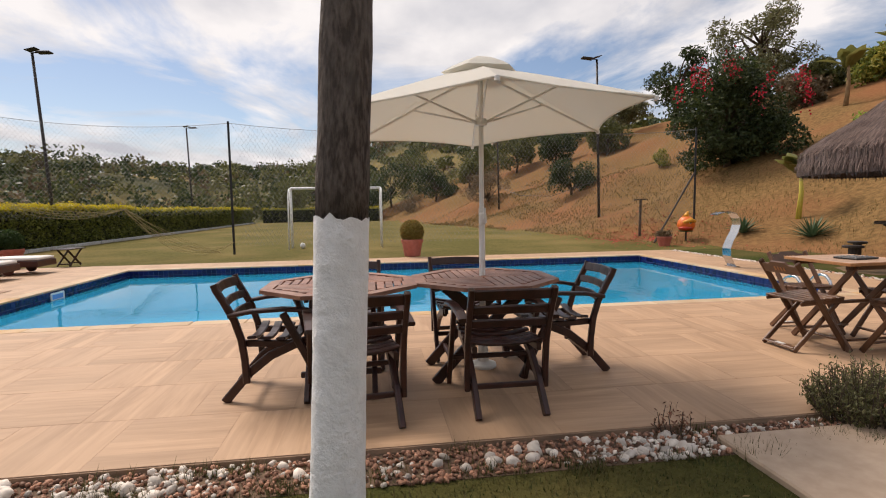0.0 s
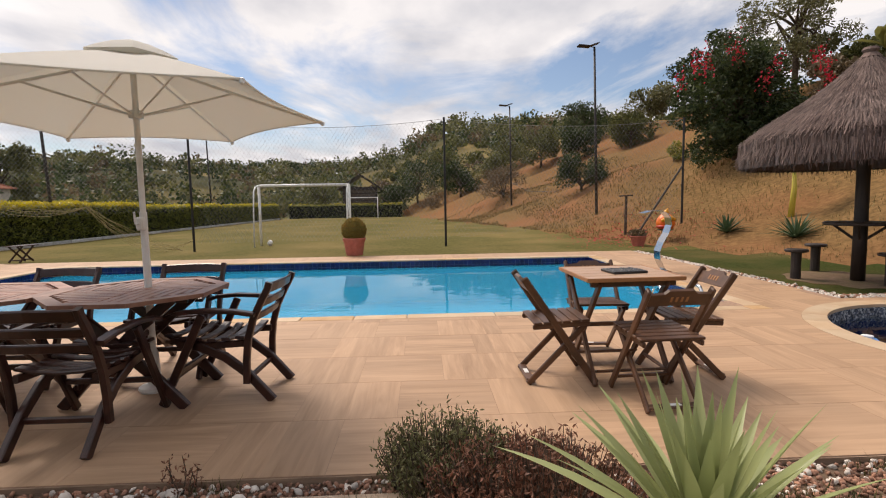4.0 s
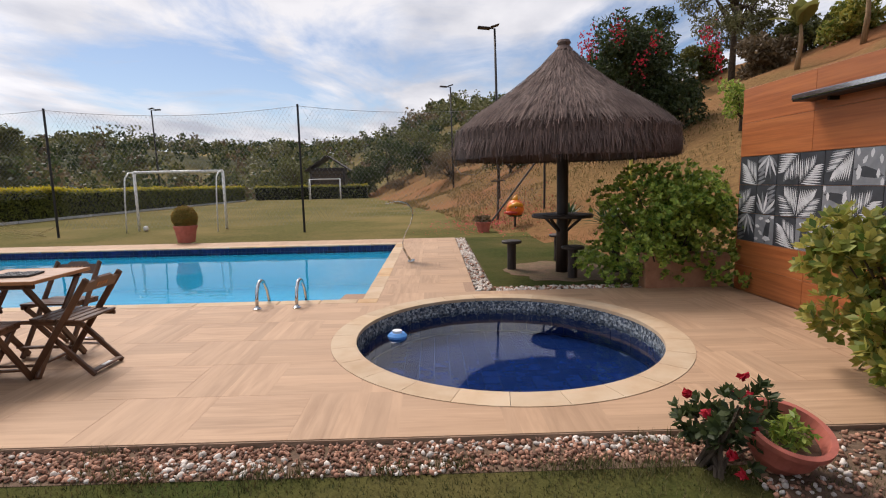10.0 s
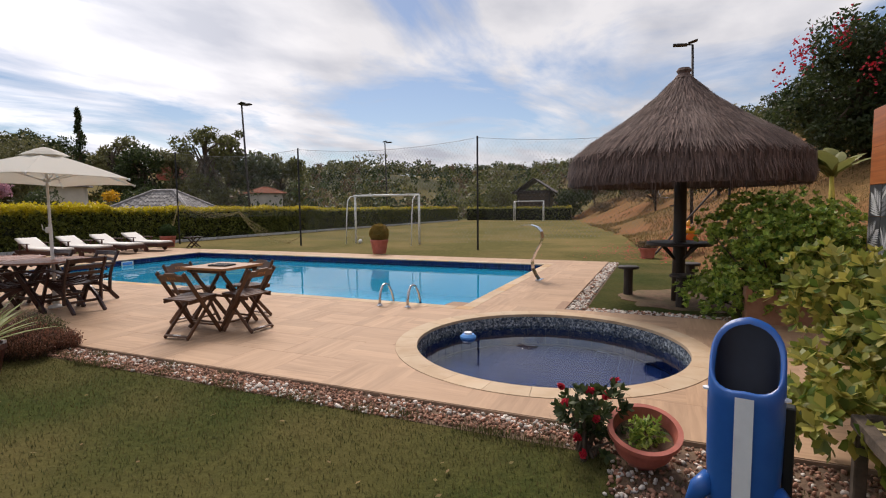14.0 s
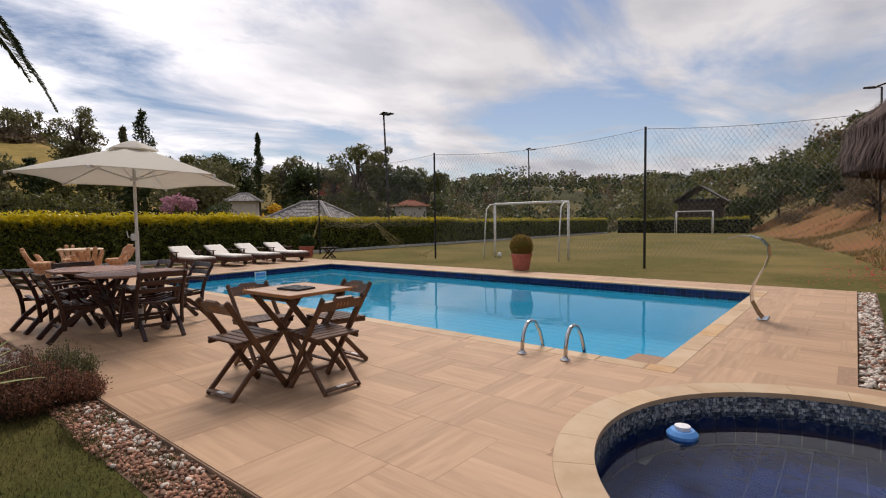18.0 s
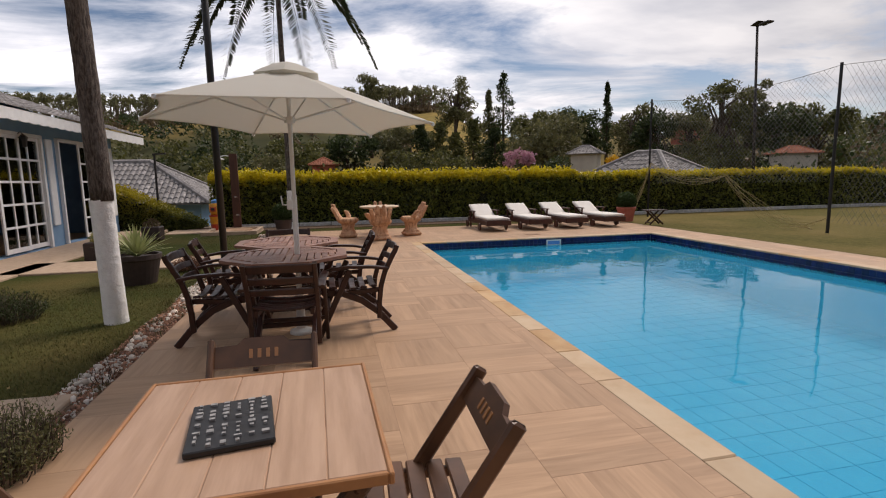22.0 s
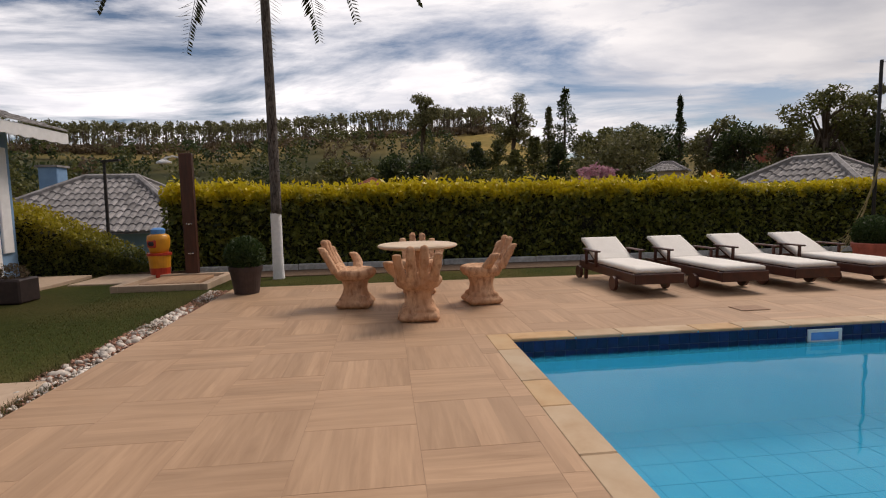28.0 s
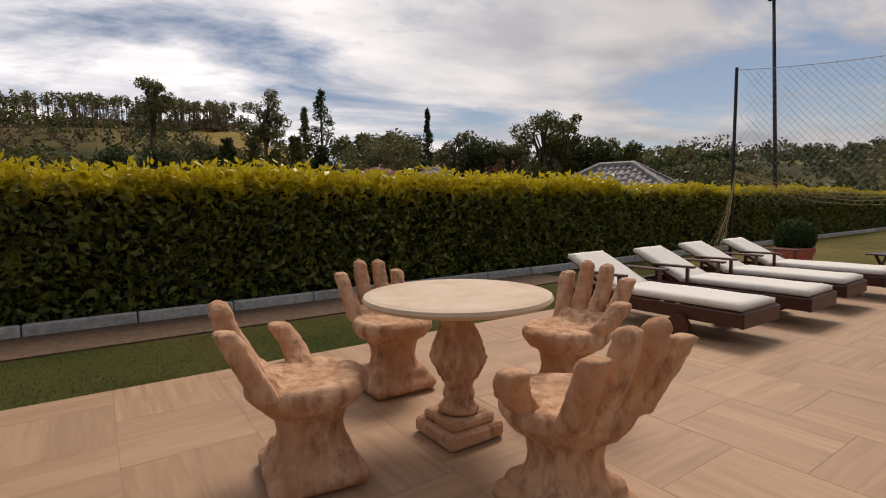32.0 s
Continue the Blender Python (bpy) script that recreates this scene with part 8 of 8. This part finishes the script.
def conifer(az, el, d, mt, seed, label, wide=0.16):
    x, y, zt = from_view(az, el, d)
    z0 = ground_z(x, y)
    h = max(5, zt - z0)
    R = random.Random(seed)
    t = thing("conifer", label, "tree", pose(x, y, z0))
    part("trunk", Mesh().tube([(0, 0, -0.3), (0, 0, h)], [0.02 * h, 0.004 * h], 8), TRUNK, t)
    m = Mesh()
    for k in range(15):
        f = 0.25 + 0.75 * k / 15
        r_ = h * wide * (1.05 - f) * R.uniform(0.7, 1.2) + 0.15
        for j in range(6):
            a = R.uniform(0, 6.28)
            leaf_cloud(m, (r_ * 0.6 * math.cos(a), r_ * 0.6 * math.sin(a), h * f), (r_ * 0.6, r_ * 0.6, h * 0.035), 24, 0.7, 0.28, R)
    part("crown", m, mt, t)


conifer(159.3, 11.7, 110, TREE_DARK, 201, "tall dark conifer beyond the hedge", 0.28)
conifer(161.0, 9.8, 112, TREE_PALE, 202, "pale slender conifer beyond the hedge", 0.20)
conifer(147.8, 9.9, 120, TREE_DARK, 203, "slim dark cypress on the far slope", 0.12)
for k, (az, el, d) in enumerate(((166.5, 7.4, 78), (169.0, 7.2, 80), (162.5, 7.6, 76), (159.8, 6.6, 74), (164.5, 6.2, 70))):
    conifer(az, el - 0.8, d, TREE_DARK if k % 2 else TREE_MID, 210 + k, "dark pyramidal conifer in the valley", 0.40)
tall_tree(164.8, 11.4, 115, TREE_PALE, 4.0, 220, "tall airy eucalyptus beyond the hedge", 18, 90, 0.4)
tall_tree(174.9, 11.6, 125, TREE_PALE, 3.6, 221, "tall airy eucalyptus above the plantation", 12, 90, 0.62)
tall_tree(135.6, 9.6, 85, TREE_MID, 4.5, 222, "tall broad tree on the far slope", 22, 110, 0.3)
tall_tree(133.4, 9.5, 92, TREE_PALE, 2.6, 223, "slim airy tree on the far slope", 12, 80, 0.4)
tall_tree(153.6, 6.8, 72, TREE_PALE, 5.0, 224, "wide pale-branched tree in the valley", 24, 90, 0.45)
for k, (az, el, d) in enumerate(((150.5, 8.2, 105), (156.0, 7.9, 108), (145.0, 8.4, 110), (142.0, 8.0, 100), (153.0, 8.3, 112), (139.0, 7.6, 105), (131.0, 7.8, 95), (128.0, 7.0, 100), (171.5, 6.6, 85), (178.0, 6.2, 80), (-176.0, 5.4, 75))):
    tall_tree(az, el - 1.0, d, (TREE_DARK, TREE_MID, TREE_PALE)[k % 3], 4.6, 230 + k, "dense dark tree on the far slope", 18, 100, 0.2, 0.75)
for k, (az, el, d, r_, mt, lab) in enumerate(((155.7, 4.0, 38, 1.6, FLOWER_PINK, "pink blossoming tree behind the hedge"), (144.6, 2.75, 42, 1.7, FLOWER_YEL, "bright yellow blossoming tree behind the hedge"), (163.5, 3.6, 36, 2.2, TREE_MID, "feathery green tree behind the hedge"), (170.0, 4.0, 40, 2.4, TREE_MID, "feathery green tree behind the hedge"), (151.5, 3.2, 40, 2.2, TREE_DARK, "dark leafy tree behind the hedge"), (-173.0, 3.2, 34, 2.0, TREE_PALE, "pale leafy tree behind the hedge"), (-166.0, 3.4, 36, 2.2, TREE_MID, "leafy tree behind the hedge"), (141.0, 3.0, 45, 2.4, TREE_DARK, "dark leafy tree behind the hedge"))):
    x, y, zt = from_view(az, el, d)
    z0 = ground_z(x, y)
    h = zt - z0
    tree("tree", lab, x, y, z0, h * 0.6, 0.12, puffs(14, r_ * 0.8, h * 0.35, h * 0.95, r_ * 0.5, 240, 250 + k), mt, 0.26, 0.14, 250 + k)
for k, (az, el, d, s, wm, rm) in enumerate(((-179.2, 2.6, 62, 6, TERRA, ROOF_RED), (139.5, 5.6, 120, 8, TERRA, ROOF_RED), (148.5, 3.4, 60, 5, HOUSE_PALE, ROOF_TILE), (129.0, 2.3, 80, 6.5, HOUSE_PALE, ROOF_RED))):
    x, y, zt = from_view(az, el, d)
    hip_house(x, y, zt - 3.0, s * 0.85, s * 0.65, 1.8, 1.0, k * 25, wm, rm, "small distant house among the trees")

# woods: many trees too far to count
R = random.Random(77)
gen = np.random.default_rng(5)
woods = [Mesh(), Mesh(), Mesh(), Mesh()]
placed = 0
while placed < 2600:
    a, r = R.uniform(18, 236), 58 + 290 * R.random() ** 0.8
    x, y = 4 + r * math.cos(radians(a)), r * math.sin(radians(a))
    if x > -8 and y < 56 and x < 45:
        continue
    open_ = noise.noise((x * 0.016, y * 0.016, 11))
    if open_ > 0.22 and 110 < a < 200 and R.random() < 0.9:
        continue
    if a > 172 and r > 195:
        continue
    if pasture(x, y) and R.random() < 0.985:
        continue
    z = ground_z(x, y)
    h, q = R.uniform(4.0, 8.5) * (1 + 0.3 * noise.noise((x * 0.03, y * 0.03, 2))), R.uniform(1.7, 3.4)
    if 152 < a < 172 and r < 125:
        h *= 0.6
    if a < 95 and r < 130:
        h, q = h * 0.45, q * 0.7
    m = woods[R.choices((0, 1, 2, 3), (5, 5, 2, 2))[0]]
    big_ = 0.33 + r * 0.0028
    n = 114 if r < 130 else 72
    for b in range(3):
        woods_cloud(m, (x + R.uniform(-1, 1) * q * 0.6, y + R.uniform(-1, 1) * q * 0.6, z + h * R.uniform(0.3, 0.78)), (q * 0.85, q * 0.85, h * 0.30), n // 3, big_ * 1.2, big_ * 0.8, gen)
    placed += 1
for m, mt in zip(woods, (TREE_DARK, TREE_MID, TREE_PALE, TREE_BROWN)):
    single("far_woods", m, mt, "mixed woods covering the far hills", "woods", kind="stuff")
eu, et, br = Mesh(), Mesh(), Mesh()
for _ in range(2300):
    a, r = R.uniform(168, 232), R.uniform(205, 300)
    x, y = 4 + r * math.cos(radians(a)), r * math.sin(radians(a))
    z = ground_z(x, y)
    h = R.uniform(8.5, 11.5)
    et.rod((x, y, z), (x, y, z + h), 0.11, 0.05, 3, False)
    woods_cloud(eu, (x, y, z + h * 0.85), (1.15, 1.15, 1.7), 24, 0.95, 0.55, gen)
    if r < 235:
        woods_cloud(br, (x, y, z + 1.0), (2.4, 2.4, 1.5), 28, 1.3, 0.8, gen)
single("plantation_crowns", eu, TREE_PALE, "crowns of a eucalyptus plantation on the ridge", "woods", kind="stuff")
single("plantation_trunks", et, TRUNK, "thin trunks of a eucalyptus plantation on the ridge", "woods", kind="stuff")
single("plantation_brush", br, TREE_BROWN, "brown brush under the eucalyptus plantation", "woods", kind="stuff")

# ---- pieces: deck tiles, coping stones, navy tiles, pebbles ----
deck_floor = tagged(new("floor"), "sand-brown wood-look porcelain deck tiles laid in alternating directions", "deck", kind="structure")
T = 0.62
meshes = {}


def tile_mesh(w, h, along):
    key = (round(w, 3), round(h, 3), along)
    if key not in meshes:
        meshes[key] = Mesh().box((0, 0, 0), (w, h, 0.02), ).make("deck_tile", [DECK_A if along else DECK_B])
    return meshes[key]


def rect_minus(r, holes):
    """Axis-aligned pieces of r outside the holes."""
    out = [r]
    for hx0, hx1, hy0, hy1 in holes:
        nxt = []
        for x0, x1, y0, y1 in out:
            if hx0 >= x1 or hx1 <= x0 or hy0 >= y1 or hy1 <= y0:
                nxt.append((x0, x1, y0, y1))
                continue
            if y0 < hy0:
                nxt.append((x0, x1, y0, hy0))
            if hy1 < y1:
                nxt.append((x0, x1, hy1, y1))
            a, b = max(y0, hy0), min(y1, hy1)
            if x0 < hx0:
                nxt.append((x0, hx0, a, b))
            if hx1 < x1:
                nxt.append((hx1, x1, a, b))
        out = nxt
    return out


POOL_HOLE = (-CW, PX + CW, -CW, PY + CW)
rest = {True: Mesh(), False: Mesh()}
count = 0
R = random.Random(21)
nxt, nyt = int(20.5 / T) + 1, int(10.6 / T) + 1
for j in range(nyt):
    for i in range(nxt):
        x0, y0 = LEFT + i * T - (0.31 if j % 2 else 0), FRONT + j * T
        x1, y1 = x0 + T, y0 + T
        x0, x1, y1 = max(x0, LEFT), min(x1, 16.5), min(y1, FAR)
        if y0 >= 0.3 - 0.02:
            x1 = min(x1, RIGHT)
        elif y1 > 0.3 and x1 > RIGHT:
            y1 = 0.3
        if x1 - x0 < 0.03 or y1 - y0 < 0.03:
            continue
        along = (i + j) % 2 == 0
        for a, b, c, d in rect_minus((x0, x1, y0, y1), [POOL_HOLE]):
            if b - a < 0.03 or d - c < 0.03:
                continue
            corners = [math.hypot(p - KX, q - KY) for p in (a, b) for q in (c, d)]
            near = math.hypot(max(a - KX, 0, KX - b), max(c - KY, 0, KY - d))
            if max(corners) < KO:
                continue
            if near < KO:
                # cut along the round coping
                poly = []
                n = 10
                pts = [(a + (b - a) * k / n, c) for k in range(n)] + [(b, c + (d - c) * k / n) for k in range(n)] + [(b - (b - a) * k / n, d) for k in range(n)] + [(a, d - (d - c) * k / n) for k in range(n)]
                m_ = len(pts)
                for p in pts:
                    r = math.hypot(p[0] - KX, p[1] - KY)
                    if r < KO:
                        s_ = KO / r
                        q = (KX + (p[0] - KX) * s_, KY + (p[1] - KY) * s_)
                        if not (a - 0.001 <= q[0] <= b + 0.001 and c - 0.001 <= q[1] <= d + 0.001):
                            continue
                        p = q
                    if not poly or math.hypot(p[0] - poly[-1][0], p[1] - poly[-1][1]) > 0.004:
                        poly.append(p)
                if len(poly) >= 3:
                    part("deck_tile", Mesh().prism(poly, -0.018, 0.0), DECK_A if along else DECK_B, deck_floor)
                continue
            w, h = b - a - 0.003, d - c - 0.003
            if (a + b) / 2 > -3.3 and (c + d) / 2 < 2.0 and count < 296:
                ob = part("deck_tile", tile_mesh(w, h, along), None, deck_floor)
                ob.location = ((a + b) / 2, (c + d) / 2, -0.010 + R.uniform(-0.0003, 0.0003))
                count += 1
            else:
                rest[along].box(((a + b) / 2, (c + d) / 2, -0.010), (w, h, 0.02), ch=0.002)
for along in (True, False):
    part("outer_deck_tiles", rest[along], DECK_A if along else DECK_B, deck_floor, kind="stuff")

single("deck_edge", Mesh().box(((LEFT + 16.5) / 2, FRONT - 0.004, -0.055), (16.5 - LEFT, 0.012, 0.10)), mat("deck edge", (0.32, 0.215, 0.14), (0.19, 0.125, 0.085), rough=0.9, scale=7, stretch=(0.6, 1, 3)), "worn brown edge of the deck", "edging", kind="structure")

coping = tagged(new("coping"), "pale yellow sandstone coping round both pools", "coping", kind="structure")
R = random.Random(4)


def coping_run(x0, y0, x1, y1, inner):
    """Stones of uneven length along one side."""
    L = math.hypot(x1 - x0, y1 - y0)
    ux, uy = (x1 - x0) / L, (y1 - y0) / L
    s = 0.0
    while s < L - 0.01:
        ln = min(R.choice((0.45, 0.5, 0.6, 0.75, 1.0)), L - s)
        if L - s - ln < 0.2:
            ln = L - s
        c = s + ln / 2
        cx, cy = x0 + ux * c + inner[0] * CW / 2, y0 + uy * c + inner[1] * CW / 2
        sx, sy = (ln - 0.005, CW + 0.006) if abs(ux) > 0.5 else (CW + 0.006, ln - 0.005)
        part("coping_stone", Mesh().box((cx, cy, -0.016 + R.uniform(0, 0.002)), (sx, sy, 0.036), ch=0.008), R.choice((COPING, COPING, COPING_OCHRE)), coping)
        s += ln


coping_run(-CW, -CW, PX + CW, -CW, (0, 1))
coping_run(-CW, PY, PX + CW, PY, (0, 1))
coping_run(-CW, 0, -CW, PY, (1, 0))
coping_run(PX, 0, PX, PY, (1, 0))
ns = 26
for k in range(ns):
    a0, a1 = 2 * math.pi * k / ns + 0.0012, 2 * math.pi * (k + 1) / ns - 0.0012
    poly = [((KR - 0.015) * math.cos(a0 + (a1 - a0) * q / 4), (KR - 0.015) * math.sin(a0 + (a1 - a0) * q / 4)) for q in range(5)]
    poly += [((KO - 0.002) * math.cos(a1 + (a0 - a1) * q / 4), (KO - 0.002) * math.sin(a1 + (a0 - a1) * q / 4)) for q in range(5)]
    part("coping_stone", Mesh().prism([(KX + p, KY + q) for p, q in poly], -0.03, 0.005), COPING, coping)

band = tagged(new("tile_band"), "two rows of glossy navy tiles round the pool wall", "tiles", kind="structure")
tm = {}
jm = Mesh()
for x0, y0, x1, y1 in ((0, 0.003, PX, 0.003), (0, PY - 0.003, PX, PY - 0.003), (0.003, 0, 0.003, PY), (PX - 0.003, 0, PX - 0.003, PY)):
    jm.box(((x0 + x1) / 2, (y0 + y1) / 2, -0.125), (max(0.006, x1 - x0), max(0.006, y1 - y0), 0.20))
part("joint_bed", jm, TILE_LINE, band)
far_band = Mesh()
one = Mesh().box((0, 0, 0), (0.008, 0.094, 0.094), ch=0.002).make("navy_tile", [NAVY])
for r in range(2):
    z = -0.075 - r * 0.10
    for i in range(int(PY / 0.1)):
        ob = part("navy_tile", one, None, band)
        ob.location = (0.008, 0.05 + i * 0.1003, z)
        far_band.box((PX - 0.008, 0.05 + i * 0.1003, z), (0.008, 0.094, 0.094), ch=0.002)
    for i in range(int(PX / 0.1)):
        far_band.box((0.05 + i * 0.1, PY - 0.008, z), (0.094, 0.008, 0.094), ch=0.002)
        far_band.box((0.05 + i * 0.1, 0.008, z), (0.094, 0.008, 0.094), ch=0.002)
part("navy_tiles", far_band, NAVY_ALL, band, kind="stuff")
sk = thing("skimmer", "pale plastic skimmer opening in the navy tile band", "skimmer", pose(0.004, 3.1, -0.12))
part("frame", Mesh().box((0.012, 0, 0.055), (0.02, 0.36, 0.03)).box((0.012, 0, -0.055), (0.02, 0.36, 0.03)).box((0.012, -0.165, 0), (0.02, 0.03, 0.09)).box((0.012, 0.165, 0), (0.02, 0.03, 0.09)), WHITE, sk)
part("mouth", Mesh().box((0.008, 0, 0), (0.012, 0.30, 0.08)), FLOAT, sk)

# pebbles
oct_v = [Vector(p) for p in ((1, 0, 0), (-1, 0, 0), (0, 1, 0), (0, -1, 0), (0, 0, 1), (0, 0, -1))]
oct_f = [(0, 2, 4), (2, 1, 4), (1, 3, 4), (3, 0, 4), (2, 0, 5), (1, 2, 5), (3, 1, 5), (0, 3, 5)]
sv, sf, mid = list(oct_v), [], {}


def midpoint(a, b):
    k = (min(a, b), max(a, b))
    if k not in mid:
        mid[k] = len(sv)
        sv.append(((sv[a] + sv[b]) / 2).normalized())
    return mid[k]


for a, b, c in oct_f:
    ab, bc, ca = midpoint(a, b), midpoint(b, c), midpoint(c, a)
    sf += [(a, ab, ca), (ab, b, bc), (ca, bc, c), (ab, bc, ca)]


def pebble(m, x, y, z, s, R):
    q = Euler((R.uniform(0, 6), R.uniform(0, 6), R.uniform(0, 6))).to_matrix()
    e = (s * R.uniform(0.8, 1.3), s * R.uniform(0.7, 1.0), s * R.uniform(0.45, 0.75))
    o = R.uniform(0, 40)
    m.add([(x + p.x, y + p.y, z + p.z * 0.8) for p in (q @ Vector((v.x * e[0], v.y * e[1], v.z * e[2])) * (1 + 0.35 * noise.noise(v * 1.3 + Vector((o, 0, 0)))) for v in sv)], sf)


R = random.Random(8)
brown, white = Mesh(), Mesh()
for _ in range(11500):
    x = R.uniform(-3.6, 15.6)
    wid = 0.30 + 0.12 * noise.noise((x * 0.7, 1, 0)) + (0.45 if 14.2 < x else 0)
    y = FRONT - 0.02 - wid * R.random()
    if 7.06 < x < 8.30 and y < -3.58 or 0.43 < x < 1.67 and y < -3.58:
        continue
    patch = noise.noise((x * 1.1, y * 2.5, 7)) + R.uniform(-0.5, 0.5)
    s = R.uniform(0.008, 0.019)
    if patch > (0.33 if x > 4 else 0.2):
        pebble(white, x, y, -0.032 + s * 0.5, s * R.choice((0.9, 1.0, 1.2, 1.5)), R)
    else:
        pebble(brown, x, y, -0.032 + s * 0.6, s, R)
for _ in range(26):       # groups of larger white stones
    cx = R.uniform(-3.0, 7.0)
    for _ in range(R.randint(3, 7)):
        pebble(white, cx + R.gauss(0, 0.16), FRONT - 0.06 - 0.2 * R.random(), -0.018, R.uniform(0.028, 0.050), R)
for _ in range(900):
    pebble(white if R.random() < 0.7 else brown, RIGHT + R.uniform(0.02, 0.24), R.uniform(0.4, 6.7), -0.02, R.uniform(0.015, 0.035), R)
for _ in range(500):
    a = R.uniform(13.5, 15.6)
    pebble(white if R.random() < 0.6 else brown, a, 0.34 + 0.25 * R.random(), -0.02, R.uniform(0.014, 0.03), R)
single("brown_pebbles", brown, PEBBLE, "reddish brown pebbles in the border strip", "pebbles", kind="stuff", smooth=True)
single("white_pebbles", white, PEBBLE_W, "white pebbles scattered in the border strip", "pebbles", kind="stuff", smooth=True)
single("gravel_bed", Mesh().box((6.2, FRONT - 0.16, -0.047), (18.8, 0.32, 0.03)).box((15.0, FRONT - 0.5, -0.046), (1.5, 1.0, 0.03)).box((RIGHT + 0.13, 3.6, -0.045), (0.28, 6.3, 0.03)), EARTH, "dark earth under the pebbles", "soil", kind="structure")

# grass blades on the near lawns
gr = Mesh()
R = random.Random(12)
for _ in range(120000):
    if R.random() < 0.72:
        x, y = R.uniform(3.0, 15.2), R.uniform(-6.3, -3.68 - 0.1 * R.random())
        if 7.06 < x < 8.30:
            continue
        if R.random() < (y + 3.76) / -3.2:
            continue
    elif R.random() < 0.5:
        x, y = R.uniform(-5.0, 3.4), R.uniform(-5.2, -3.66)
    else:
        x, y = R.uniform(-6.1, -3.75), R.uniform(-3.2, 6.0)
    h, a = R.uniform(0.012, 0.032), R.uniform(0, 6.28)
    d = Vector((math.cos(a), math.sin(a), 0))
    z = ground_z(x, y) - 0.037
    b = Vector((x, y, z))
    w_ = Vector((-d.y, d.x, 0)) * 0.0028
    tip = b + d * h * R.uniform(0.2, 0.8) + Vector((0, 0, h))
    gr.add([b - w_, b + w_, tip], [(0, 1, 2)])
for _ in range(90):      # tufts creeping into the pebbles
    cx, cy = R.uniform(-3.0, 14.2), FRONT - R.choice((0.05, 0.25, 0.32)) - 0.06 * R.random()
    for _ in range(70):
        b = Vector((cx + R.gauss(0, 0.07), cy + R.gauss(0, 0.035), -0.04))
        if b.y > FRONT - 0.02:
            continue
        a, h = R.uniform(0, 6.28), R.uniform(0.03, 0.085)
        d = Vector((math.cos(a), math.sin(a), 0))
        w_ = Vector((-d.y, d.x, 0)) * 0.003
        gr.add([b - w_, b + w_, b + d * h * R.uniform(0.2, 0.8) + Vector((0, 0, h))], [(0, 1, 2)])
single("grass", gr, GRASS_M, "short mown grass blades of the near lawns", "grass", kind="stuff")

# dry grass tufts on the hillside
dg = Mesh()
R = random.Random(13)
for _ in range(30000):
    y = R.uniform(1.5, 34)
    x = toe(y) + 0.3 + 11 * R.random() ** 1.3
    if noise.noise((x * 0.5, y * 0.5, 6)) < -0.18:
        continue
    h, a = R.uniform(0.04, 0.13) * (1 + 0.02 * y), R.uniform(0, 6.28)
    d = Vector((math.cos(a), math.sin(a), 0))
    b = Vector((x, y, ground_z(x, y) - 0.05))
    w_ = Vector((-d.y, d.x, 0)) * (0.006 + 0.0006 * y)
    dg.add([b - w_, b + w_, b + d * h * R.uniform(0.3, 0.9) + Vector((0, 0, h))], [(0, 1, 2)])
single("dry_grass", dg, DRY_GRASS, "straw-coloured dry grass on the hillside", "grass", kind="stuff")

# trodden earth under the thatch, fallen petals and leaves
ring_ = []
for k in range(40):
    a = 2 * math.pi * k / 40
    q = 0.95 + 0.35 * noise.noise((2 * math.cos(a), 2 * math.sin(a), 4)) + 0.12 * noise.noise((7 * math.cos(a), 7 * math.sin(a), 1))
    ring_.append((14.72 + q * 0.95 * math.cos(a), 1.86 + q * math.sin(a)))
single("bare_earth", Mesh().prism(ring_, -0.05, -0.028), mat("trodden earth", (0.20, 0.115, 0.065), (0.12, 0.075, 0.04), rough=0.95, scale=14, bump=0.5, dist=0.02, c3=(0.10, 0.085, 0.03), stain=3, stain_amt=0.7), "trodden brown earth round the thatched sunshade", "soil", kind="structure")
R = random.Random(31)
pt, lv = Mesh(), Mesh()
for _ in range(420):
    x, y = 13.9 + R.gauss(0, 0.7), 9.6 + R.gauss(0, 1.1)
    a = R.uniform(0, 6.28)
    pt.leaf((x, y, ground_z(x, y) - 0.015), Vector((math.cos(a), math.sin(a), 0.1)), Vector((-math.sin(a), math.cos(a), 0.15)), 0.05, 0.04)
for _ in range(70):
    x, y = R.uniform(4, 14.5), R.uniform(-6.4, -4.0)
    a = R.uniform(0, 6.28)
    lv.leaf((x, y, ground_z(x, y) - 0.012), Vector((math.cos(a), math.sin(a), 0.1)), Vector((-math.sin(a), math.cos(a), 0.2)), R.uniform(0.03, 0.07), 0.025)
single("fallen_petals", pt, FLOWER_RED, "crimson petals fallen on the grass", "petals", kind="stuff")
single("fallen_leaves", lv, DRY_GRASS, "dry leaves fallen on the lawn", "leaves", kind="stuff")
